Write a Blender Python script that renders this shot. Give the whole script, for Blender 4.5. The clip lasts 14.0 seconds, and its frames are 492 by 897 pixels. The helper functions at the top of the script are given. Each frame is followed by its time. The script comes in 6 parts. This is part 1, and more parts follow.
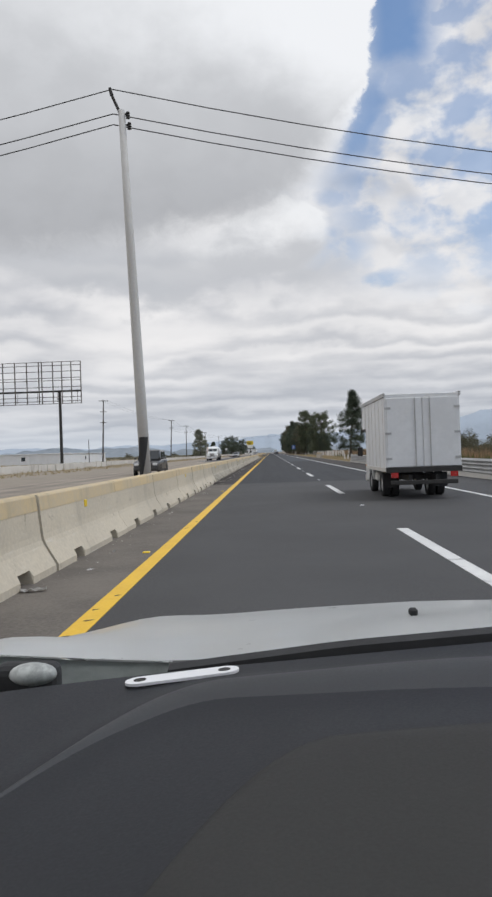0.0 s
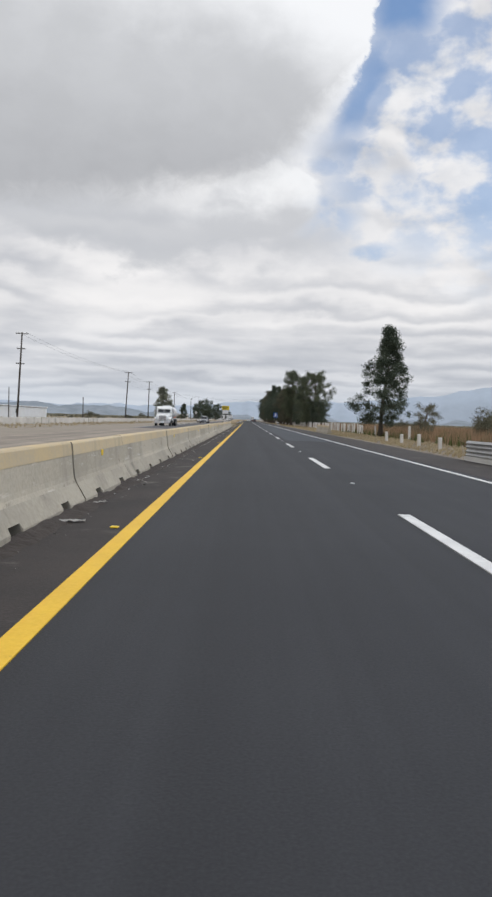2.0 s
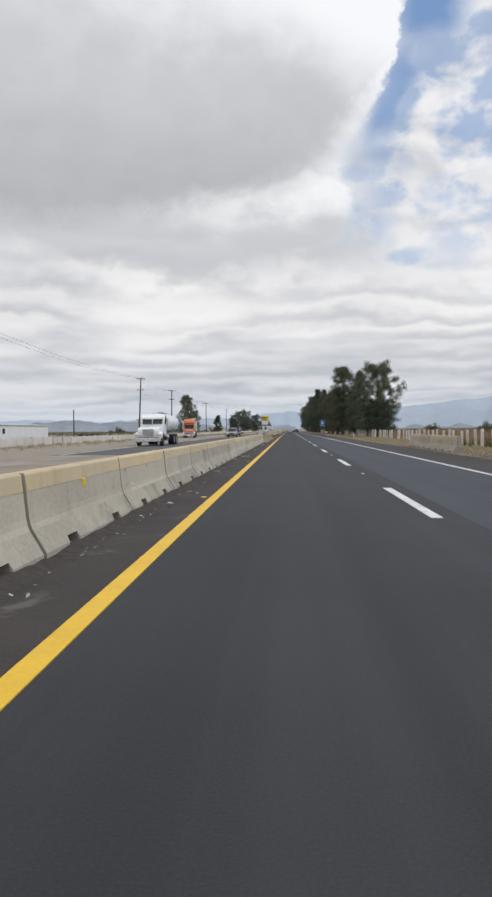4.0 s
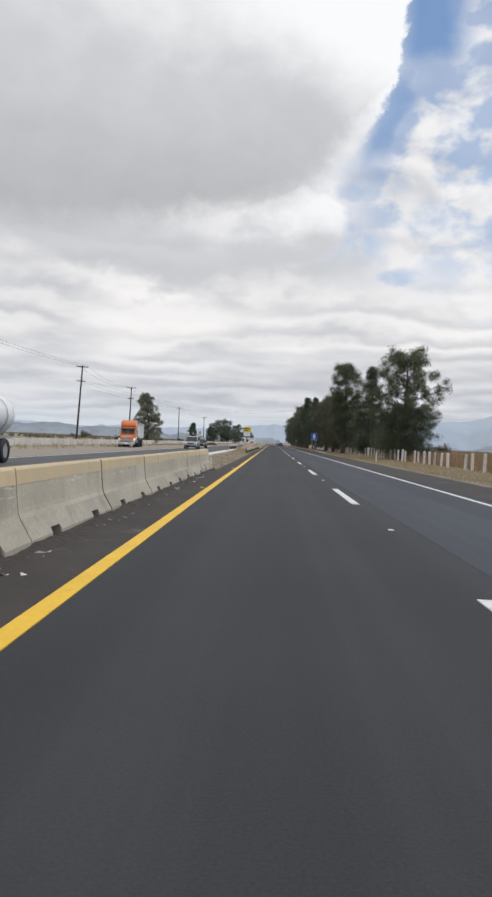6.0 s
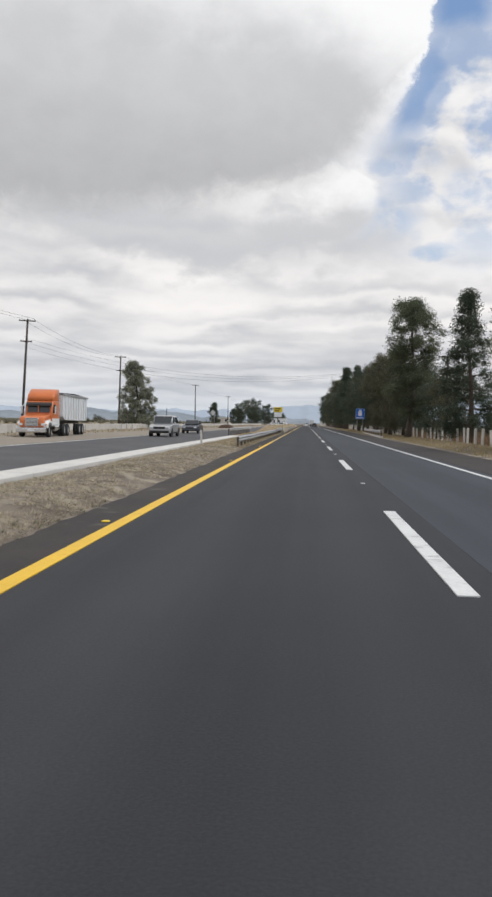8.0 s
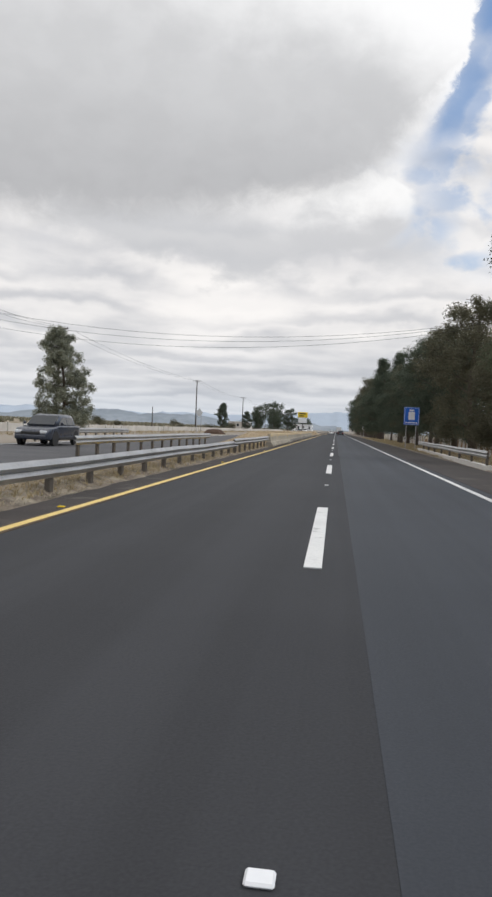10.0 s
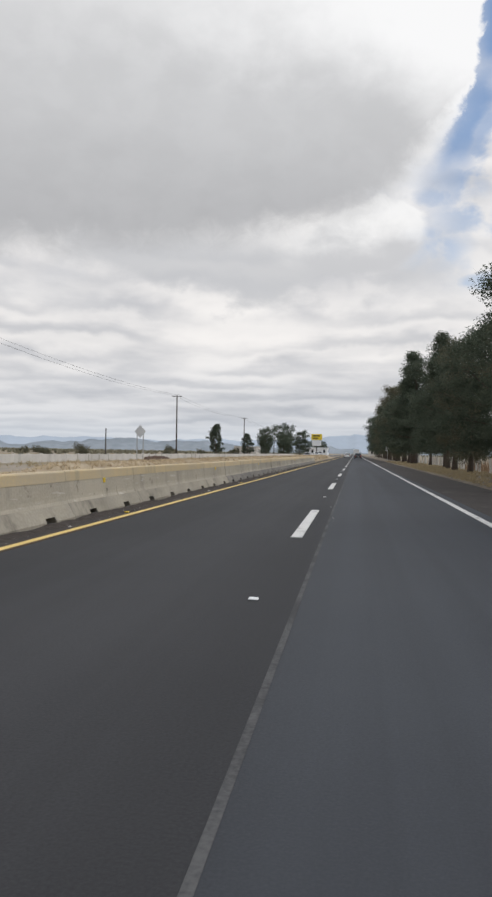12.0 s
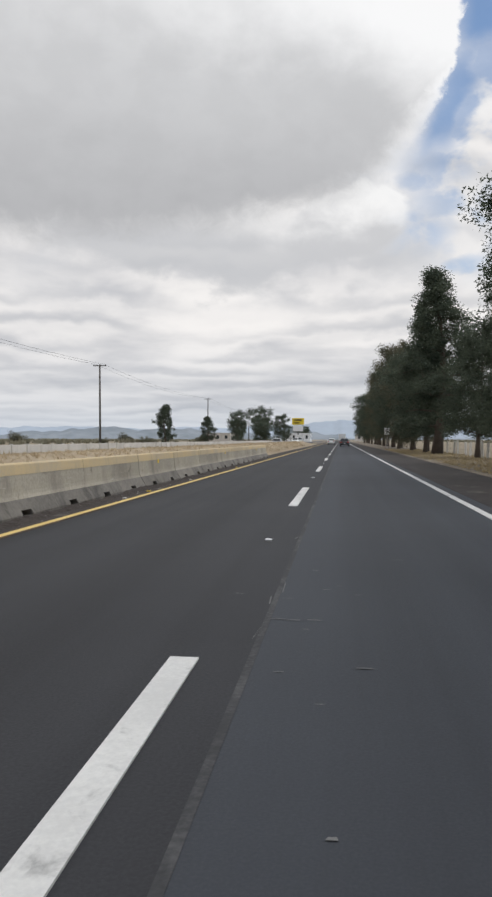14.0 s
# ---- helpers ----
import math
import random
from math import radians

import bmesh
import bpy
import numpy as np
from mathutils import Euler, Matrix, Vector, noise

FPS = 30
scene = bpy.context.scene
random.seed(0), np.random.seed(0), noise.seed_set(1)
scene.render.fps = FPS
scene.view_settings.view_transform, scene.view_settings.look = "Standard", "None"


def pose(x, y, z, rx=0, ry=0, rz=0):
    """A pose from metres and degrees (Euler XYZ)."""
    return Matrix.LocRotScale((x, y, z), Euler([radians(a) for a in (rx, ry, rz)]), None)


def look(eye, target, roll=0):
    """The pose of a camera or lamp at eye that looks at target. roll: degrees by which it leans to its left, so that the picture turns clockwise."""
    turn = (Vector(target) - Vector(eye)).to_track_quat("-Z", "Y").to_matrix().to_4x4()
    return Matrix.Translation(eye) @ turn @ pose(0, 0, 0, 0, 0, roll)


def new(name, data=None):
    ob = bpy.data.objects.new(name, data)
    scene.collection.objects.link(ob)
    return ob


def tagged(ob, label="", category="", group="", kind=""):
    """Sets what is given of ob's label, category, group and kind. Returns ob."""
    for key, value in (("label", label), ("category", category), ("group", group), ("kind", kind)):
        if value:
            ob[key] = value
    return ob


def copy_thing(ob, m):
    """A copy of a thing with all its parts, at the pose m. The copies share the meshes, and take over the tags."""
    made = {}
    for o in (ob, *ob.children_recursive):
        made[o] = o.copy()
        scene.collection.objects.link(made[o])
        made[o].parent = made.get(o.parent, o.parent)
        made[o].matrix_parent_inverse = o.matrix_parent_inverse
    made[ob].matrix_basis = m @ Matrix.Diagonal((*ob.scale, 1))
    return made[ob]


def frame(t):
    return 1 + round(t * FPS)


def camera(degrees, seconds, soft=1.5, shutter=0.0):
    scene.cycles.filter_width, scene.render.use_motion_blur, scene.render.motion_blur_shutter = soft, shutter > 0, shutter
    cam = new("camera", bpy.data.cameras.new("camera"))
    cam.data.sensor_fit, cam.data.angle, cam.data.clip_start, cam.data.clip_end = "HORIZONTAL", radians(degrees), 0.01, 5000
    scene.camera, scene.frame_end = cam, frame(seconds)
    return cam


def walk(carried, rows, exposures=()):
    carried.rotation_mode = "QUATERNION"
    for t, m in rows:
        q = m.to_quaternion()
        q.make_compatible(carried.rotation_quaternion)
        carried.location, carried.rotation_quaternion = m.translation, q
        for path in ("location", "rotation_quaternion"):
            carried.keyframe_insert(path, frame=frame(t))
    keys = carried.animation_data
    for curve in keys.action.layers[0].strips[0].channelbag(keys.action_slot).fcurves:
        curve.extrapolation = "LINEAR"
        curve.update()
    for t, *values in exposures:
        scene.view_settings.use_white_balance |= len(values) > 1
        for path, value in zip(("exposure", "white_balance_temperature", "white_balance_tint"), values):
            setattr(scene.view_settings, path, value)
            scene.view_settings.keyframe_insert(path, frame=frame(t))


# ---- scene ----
cam = camera(37.4, 14.0, soft=2.6)
EYE = 1.277
# seconds, x, y, pitch, lean, yaw
PATH = [
    (0.0, 1.48, 3.47, 0.35, -1.95, 1.94),
    (0.5, 1.52, 14.18, -0.43, -3.17, 0.60),
    (1.0, 1.50, 25.63, -0.27, -2.20, 0.36),
    (1.5, 1.42, 38.90, -1.21, 0.05, -0.38),
    (2.0, 1.26, 49.82, -2.30, 1.80, 0.01),
    (4.5, 1.45, 98.92, -0.66, -0.61, 3.99),
    (5.0, 1.49, 108.70, 0.69, 1.99, 2.51),
    (5.5, 1.59, 119.05, -0.20, 1.85, 2.10),
    (6.0, 1.61, 128.71, -0.53, 2.43, 2.03),
    (6.5, 1.67, 138.96, -1.04, -0.32, 1.22),
    (7.0, 1.81, 148.30, -1.06, -2.30, 0.63),
    (7.5, 1.95, 159.08, -0.69, 1.66, 2.89),
    (8.0, 2.26, 169.17, -2.06, 1.14, 4.70),
    (10.5, 3.89, 222.27, -1.64, 2.72, 7.28),
    (11.0, 4.06, 231.20, -1.34, 2.27, 7.44),
    (11.5, 4.24, 243.53, -0.03, 1.87, 8.12),
    (12.0, 4.35, 253.77, 0.26, 1.05, 8.52),
    (12.5, 4.32, 265.33, 0.09, -1.91, 8.47),
    (13.0, 4.36, 275.33, -0.37, 0.64, 7.84),
    (13.5, 4.33, 286.45, -0.34, -0.08, 7.42),
    (14.0, 4.40, 295.87, -0.74, 0.12, 7.41),
]
walk(cam, [(t, pose(x, y, EYE, 0, 0, w) @ pose(0, 0, 0, 90 + p, 0, 0) @ pose(0, 0, 0, 0, 0, r)) for t, x, y, p, r, w in PATH],
     exposures=[(0.0, -0.08, 6260, 10), (0.5, 0.0, 6260, 10), (1.5, -0.06, 6270, 10), (2.0, -0.01, 6290, 10), (4.5, 0.0, 6300, 10), (5.0, -0.1, 6300, 10), (5.5, 0.03, 6320, 10), (8.0, 0.04, 6420, 10), (10.5, 0.08, 6430, 10), (11.0, 0.08, 6430, 10), (12.0, 0.0, 6430, 10), (14.0, 0.0, 6420, 10)])

# ---- light ----
SUN_UP, SUN_AZ = 55.0, 95.0


def math_node(nt, op, a, b=None, c=None, clamp=False):
    n = nt.nodes.new("ShaderNodeMath")
    n.operation, n.use_clamp = op, clamp
    for k, v in enumerate((a, b, c)):
        if v is None:
            continue
        if isinstance(v, (int, float)):
            n.inputs[k].default_value = v
        else:
            nt.links.new(v, n.inputs[k])
    return n.outputs[0]


def smooth(nt, v, lo, hi, out_lo=0.0, out_hi=1.0):
    n = nt.nodes.new("ShaderNodeMapRange")
    n.interpolation_type = "SMOOTHSTEP"
    nt.links.new(v, n.inputs[0])
    for k, x in zip((1, 2, 3, 4), (lo, hi, out_lo, out_hi)):
        n.inputs[k].default_value = x
    return n.outputs[0]


def mixed(nt, fac, a, b, kind="MIX"):
    n = nt.nodes.new("ShaderNodeMix")
    n.data_type, n.blend_type = "RGBA", kind
    for k, v in ((0, fac), (6, a), (7, b)):
        if isinstance(v, (int, float)):
            n.inputs[k].default_value = v
        elif isinstance(v, tuple):
            n.inputs[k].default_value = (*v[:3], 1)
        else:
            nt.links.new(v, n.inputs[k])
    return n.outputs[2]


def noise_tex(nt, vec, scale, detail=4.0, rough=0.55, distort=0.0):
    n = nt.nodes.new("ShaderNodeTexNoise")
    if vec is not None:
        nt.links.new(vec, n.inputs["Vector"])
    n.inputs["Scale"].default_value, n.inputs["Detail"].default_value = scale, detail
    n.inputs["Roughness"].default_value, n.inputs["Distortion"].default_value = rough, distort
    return n.outputs[0]


def combine(nt, x, y, z):
    n = nt.nodes.new("ShaderNodeCombineXYZ")
    for k, v in enumerate((x, y, z)):
        if isinstance(v, (int, float)):
            n.inputs[k].default_value = v
        else:
            nt.links.new(v, n.inputs[k])
    return n.outputs[0]


def build_sky():
    w = bpy.data.worlds.new("sky")
    scene.world, w.use_nodes = w, True
    nt = w.node_tree
    back = nt.nodes["Background"]
    tc = nt.nodes.new("ShaderNodeTexCoord").outputs["Generated"]
    sep = nt.nodes.new("ShaderNodeSeparateXYZ")
    nt.links.new(tc, sep.inputs[0])
    x, y, z = sep.outputs
    M = lambda op, a, b=None, c=None, clamp=False: math_node(nt, op, a, b, c, clamp)
    az = M("MULTIPLY", M("ARCTAN2", x, y), 57.2958)
    el = M("MULTIPLY", M("ARCSINE", z), 57.2958)
    sky = nt.nodes.new("ShaderNodeTexSky")
    sky.sky_type, sky.sun_disc = "NISHITA", False
    sky.sun_elevation, sky.sun_rotation = radians(SUN_UP), radians(SUN_AZ)
    sky.dust_density, sky.ozone_density = 1.2, 1.6
    blue = mixed(nt, 1.0, sky.outputs[0], (0.090, 0.119, 0.137), "MULTIPLY")
    # the cloud deck, seen foreshortened towards the horizon
    zz = M("ADD", M("MAXIMUM", z, 0.0), 0.045)
    deck = combine(nt, M("DIVIDE", x, zz), M("DIVIDE", y, zz), 0.0)
    d1 = noise_tex(nt, deck, 0.42, 7.0, 0.56, 0.3)
    d2 = noise_tex(nt, deck, 1.35, 6.0, 0.6, 0.2)
    puff = noise_tex(nt, combine(nt, M("MULTIPLY", az, 0.09), M("MULTIPLY", el, 0.16), 3.7), 1.0, 6.0, 0.52, 0.2)
    fine = noise_tex(nt, combine(nt, M("MULTIPLY", az, 0.3), M("MULTIPLY", el, 0.42), 1.2), 1.0, 6.0, 0.55, 0.15)
    tone = M("ADD", M("MULTIPLY", d1, 0.5), M("MULTIPLY", d2, 0.5))
    # rows of cumulus: flat grey bases, lit heads, thinner towards the horizon
    climb = M("MULTIPLY", M("LOGARITHM", M("ADD", M("MAXIMUM", el, 0.0), 3.0), 2.71828), 6.2)
    lump = noise_tex(nt, combine(nt, M("MULTIPLY", az, 0.085), M("MULTIPLY", climb, 0.42), 5.3), 1.0, 5.0, 0.48, 0.2)
    heads = noise_tex(nt, combine(nt, M("MULTIPLY", az, 0.34), M("MULTIPLY", climb, 0.85), 2.9), 1.0, 4.0, 0.5, 0.15)
    saw = M("FRACT", M("ADD", M("ADD", climb, M("MULTIPLY", lump, 3.0)), M("MULTIPLY", heads, 0.8)))
    row = M("MULTIPLY", smooth(nt, saw, 0.0, 0.62), smooth(nt, saw, 1.0, 0.66))
    broken = smooth(nt, noise_tex(nt, combine(nt, M("MULTIPLY", az, 0.08), M("MULTIPLY", climb, 0.5), 8.8), 1.0, 4.0, 0.5), 0.34, 0.62, 0.10, 0.66)
    flat = smooth(nt, M("ADD", M("MULTIPLY", tone, 0.3), M("MULTIPLY", lump, 0.7)), 0.36, 0.62)
    n = nt.nodes.new("ShaderNodeMix")
    nt.links.new(broken, n.inputs[0])
    nt.links.new(flat, n.inputs[2])
    nt.links.new(row, n.inputs[3])
    deck_col = mixed(nt, n.outputs[0], (0.585, 0.587, 0.605), (0.925, 0.895, 0.868))
    low = mixed(nt, smooth(nt, el, 2.0, 9.0), (0.80, 0.83, 0.87), (1.0, 1.0, 1.0))
    deck_col = mixed(nt, 1.0, deck_col, low, "MULTIPLY")
    # the lit heads of the middle row of clouds
    wob = M("MULTIPLY", M("SUBTRACT", puff, 0.5), 9.0)
    wob2 = M("MULTIPLY", M("SUBTRACT", fine, 0.5), 3.2)
    edge = M("ADD", M("ADD", el, wob), wob2)
    # small openings to the blue
    holes = noise_tex(nt, combine(nt, M("MULTIPLY", az, 0.25), M("MULTIPLY", el, 0.36), 9.1), 1.0, 5.0, 0.5, 0.1)
    right = smooth(nt, M("ADD", az, M("MULTIPLY", wob, 0.6)), 2.0, 9.0)
    up = smooth(nt, M("ADD", el, M("MULTIPLY", M("MAXIMUM", az, 0.0), 0.35)), 13.5, 23.0)
    opening = M("MULTIPLY", M("MULTIPLY", right, up), smooth(nt, holes, 0.41, 0.58))
    strip = M("MULTIPLY", smooth(nt, M("ABSOLUTE", M("SUBTRACT", M("ADD", az, M("MULTIPLY", wob2, 0.5)), 11.0)), 0.8, 4.6, 1.0, 0.0),
              smooth(nt, M("ADD", el, wob2), 24.5, 28.5))
    strip2 = M("MULTIPLY", smooth(nt, M("ADD", M("ABSOLUTE", M("SUBTRACT", M("ADD", az, M("MULTIPLY", el, -0.42)), -1.9)), M("MULTIPLY", wob2, 0.9)), 0.2, 2.8, 1.0, 0.0),
               M("MULTIPLY", smooth(nt, M("ADD", el, wob2), 18.0, 23.0), smooth(nt, el, 31.0, 25.0)))
    gap = M("MAXIMUM", M("MAXIMUM", M("MULTIPLY", opening, 0.62), M("MULTIPLY", strip, 0.9)), M("MULTIPLY", strip2, 0.8))
    col = mixed(nt, M("MULTIPLY", smooth(nt, puff, 0.38, 0.62), smooth(nt, el, 9.0, 20.0)), deck_col, mixed(nt, smooth(nt, fine, 0.36, 0.62), (0.72, 0.73, 0.755), (0.88, 0.87, 0.865)))
    for a0, e0, wa, we in ((5.6, 15.6, 2.6, 1.5), (9.6, 13.0, 1.7, 0.6), (11.5, 17.2, 1.4, 1.3), (7.2, 19.4, 2.4, 0.9)):
        q = M("ADD", M("POWER", M("DIVIDE", M("SUBTRACT", M("ADD", az, wob2), a0), wa), 2.0), M("POWER", M("DIVIDE", M("SUBTRACT", M("ADD", el, M("MULTIPLY", wob2, 0.6)), e0), we), 2.0))
        gap = M("MAXIMUM", gap, M("MULTIPLY", smooth(nt, q, 2.0, 0.0, 0.0, 0.5), smooth(nt, fine, 0.3, 0.6)))
    col = mixed(nt, gap, col, blue)
    # the second row: a long bank with a lit head
    bank_e = M("ADD", M("POWER", M("DIVIDE", M("SUBTRACT", az, -9.0), 15.0), 2.0), M("POWER", M("DIVIDE", M("SUBTRACT", edge, 14.6), 3.4), 2.0))
    bank = smooth(nt, bank_e, 1.25, 0.55)
    bank_lit = smooth(nt, M("ADD", el, M("ADD", wob2, M("MULTIPLY", M("ABSOLUTE", M("SUBTRACT", az, 1.5)), -0.12))), 13.5, 17.0)
    bank_col = mixed(nt, bank_lit, (0.56, 0.565, 0.58), (0.93, 0.915, 0.90))
    col = mixed(nt, M("MULTIPLY", bank, 0.8), col, bank_col)
    # a bright-headed heap at the end of that row
    hx = M("DIVIDE", M("SUBTRACT", M("ADD", az, M("MULTIPLY", wob2, 0.8)), 0.6), 4.6)
    hy = M("DIVIDE", M("SUBTRACT", M("ADD", el, M("ADD", M("MULTIPLY", wob2, 0.9), M("MULTIPLY", az, -0.16))), 16.2), 2.5)
    heap_e = M("ADD", M("POWER", M("ABSOLUTE", hx), 2.4), M("POWER", M("ABSOLUTE", hy), 2.2))
    heap_lit = smooth(nt, M("ADD", M("ADD", hy, M("MULTIPLY", hx, 0.35)), M("MULTIPLY", wob2, 0.22)), -0.55, 0.75)
    heap_col = mixed(nt, heap_lit, (0.60, 0.60, 0.61), (0.95, 0.94, 0.925))
    col = mixed(nt, M("MULTIPLY", smooth(nt, heap_e, 1.25, 0.8), 0.85), col, heap_col)
    # the great cloud with its grey base and white crown
    wide = M("DIVIDE", M("SUBTRACT", M("ADD", az, M("MULTIPLY", wob2, 0.9)), -20.0), 29.2)
    tall = M("DIVIDE", M("SUBTRACT", M("ADD", el, M("ADD", M("MULTIPLY", wob, 0.35), M("MULTIPLY", wob2, 0.7))), 32.0), M("ADD", 15.0, M("MULTIPLY", az, -0.1)))
    curl = noise_tex(nt, combine(nt, M("MULTIPLY", az, 0.55), M("MULTIPLY", el, 0.62), 6.6), 1.0, 8.0, 0.66, 0.6)
    ragged = M("MULTIPLY", M("SUBTRACT", curl, 0.5), 0.3)
    big_e = M("ADD", M("ADD", M("POWER", M("ABSOLUTE", wide), 5.2), M("POWER", M("ABSOLUTE", tall), 2.2)), ragged)
    sharp = smooth(nt, big_e, 1.03, 0.95)
    soft_e = smooth(nt, big_e, 1.16, 0.72)
    side = M("MULTIPLY", smooth(nt, az, -1.0, 5.0), smooth(nt, M("ADD", el, wob2), 20.5, 26.5))
    big = M("ADD", M("MULTIPLY", sharp, side), M("MULTIPLY", soft_e, M("SUBTRACT", 1.0, side)))
    crown = smooth(nt, M("ADD", M("ADD", el, M("MULTIPLY", wob, 0.55)), M("ADD", wob2, M("MULTIPLY", smooth(nt, az, -3.0, 8.5), 4.6))), 26.0, 32.6)
    rim = M("MULTIPLY", M("MULTIPLY", smooth(nt, big_e, 0.66, 1.0), smooth(nt, az, -2.0, 6.0)), smooth(nt, el, 18.0, 25.0, 0.45, 1.0))
    lit = M("MULTIPLY", M("MAXIMUM", crown, rim), smooth(nt, M("ADD", az, wob), -26.0, 3.0, 0.3, 1.0))
    base_tone = mixed(nt, smooth(nt, M("ADD", el, M("MULTIPLY", wob, 0.5)), 16.5, 27.0), (0.465, 0.465, 0.473), (0.60, 0.60, 0.605))
    base_tone = mixed(nt, smooth(nt, fine, 0.36, 0.64), base_tone, mixed(nt, 1.0, base_tone, (1.04, 1.04, 1.04), "MULTIPLY"))
    big_col = mixed(nt, lit, base_tone, (0.95, 0.945, 0.94))
    col = mixed(nt, big, col, big_col)
    # a pale veil near the horizon and the dim half below it
    col = mixed(nt, smooth(nt, el, 3.5, -0.5), col, (0.64, 0.68, 0.73))
    col = mixed(nt, smooth(nt, el, -1.0, -6.0), col, (0.16, 0.15, 0.14))
    nt.links.new(col, back.inputs[0])
    back.inputs[1].default_value = 1.0


build_sky()
sun = new("sun", bpy.data.lights.new("sun", "SUN"))
sun.data.energy, sun.data.angle, sun.data.color = 1.5, radians(35), (1.0, 0.96, 0.9)
sun.matrix_world = look((0, 0, 0), (-math.sin(radians(SUN_AZ)), -math.cos(radians(SUN_AZ)), -math.tan(radians(SUN_UP))))
scene.view_settings.exposure = 0.0


# ---- materials ----
def surface(name, col, col2=None, rough=0.85, metal=0.0, big=0.6, small=25.0, vary=0.5, bump=0.2, dist=0.01, spread=0.0, stains=None, coat=0.0, spec=0.5, local=False, streak=0.0, scuffs=0.0):
    """A two-scale procedural surface: broad patches, fine grain and relief, and shaped stains."""
    m = bpy.data.materials.new(name)
    m.use_nodes = True
    nt = m.node_tree
    p = nt.nodes["Principled BSDF"]
    if local:
        pos = nt.nodes.new("ShaderNodeTexCoord").outputs["Object"]
    else:
        pos = nt.nodes.new("ShaderNodeNewGeometry").outputs["Position"]
    col2 = col2 or tuple(c * 0.72 for c in col)
    n1 = noise_tex(nt, pos, big, 5.0, 0.6)
    n2 = noise_tex(nt, pos, small, 4.0, 0.6)
    f = math_node(nt, "ADD", math_node(nt, "MULTIPLY", n1, 0.6), math_node(nt, "MULTIPLY", n2, 0.4))
    c = mixed(nt, math_node(nt, "MULTIPLY", smooth(nt, f, 0.36, 0.64), vary), col, col2)
    if stains:
        stain_col, scale, lo, hi, amount = stains
        st = nt.nodes.new("ShaderNodeMapping")
        st.inputs["Scale"].default_value = (1.0, 1.0, 0.22)
        nt.links.new(pos, st.inputs["Vector"])
        sn = noise_tex(nt, st.outputs[0], scale, 6.0, 0.65, 0.4)
        c = mixed(nt, math_node(nt, "MULTIPLY", smooth(nt, sn, lo, hi), amount), c, stain_col)
    if scuffs:
        sc = nt.nodes.new("ShaderNodeMapping")
        sc.inputs["Rotation"].default_value = (0.25, 0.0, 0.0)
        sc.inputs["Scale"].default_value = (1.0, 0.9, 9.0)
        nt.links.new(pos, sc.inputs["Vector"])
        marks = smooth(nt, noise_tex(nt, sc.outputs[0], 1.6, 6.0, 0.7, 0.6), 0.60, 0.68)
        c = mixed(nt, math_node(nt, "MULTIPLY", marks, scuffs), c, (0.62, 0.59, 0.53))
        dirt = smooth(nt, noise_tex(nt, pos, 2.6, 7.0, 0.72, 0.5), 0.60, 0.70)
        c = mixed(nt, math_node(nt, "MULTIPLY", dirt, scuffs), c, (0.10, 0.085, 0.065))
    if streak:
        sm = nt.nodes.new("ShaderNodeMapping")
        sm.inputs["Scale"].default_value = (1.3, 0.018, 1.0)
        nt.links.new(pos, sm.inputs["Vector"])
        sv = smooth(nt, noise_tex(nt, sm.outputs[0], 1.0, 4.0, 0.6), 0.32, 0.68, 1 - streak, 1 + streak)
        c = mixed(nt, 1.0, c, combine(nt, sv, sv, sv), "MULTIPLY")
    if spread:
        info = nt.nodes.new("ShaderNodeObjectInfo").outputs["Random"]
        h = nt.nodes.new("ShaderNodeHueSaturation")
        nt.links.new(c, h.inputs["Color"])
        nt.links.new(math_node(nt, "ADD", math_node(nt, "MULTIPLY", info, spread), 1 - spread / 2), h.inputs["Value"])
        c = h.outputs[0]
    nt.links.new(c, p.inputs["Base Color"])
    p.inputs["Metallic"].default_value = metal
    p.inputs["Coat Weight"].default_value = coat
    p.inputs["Specular IOR Level"].default_value = spec
    nt.links.new(math_node(nt, "ADD", math_node(nt, "MULTIPLY", math_node(nt, "SUBTRACT", n2, 0.5), 0.25), rough, clamp=True), p.inputs["Roughness"])
    if bump:
        b = nt.nodes.new("ShaderNodeBump")
        b.inputs["Strength"].default_value, b.inputs["Distance"].default_value = bump, dist
        nt.links.new(n2, b.inputs["Height"])
        nt.links.new(b.outputs[0], p.inputs["Normal"])
    return m


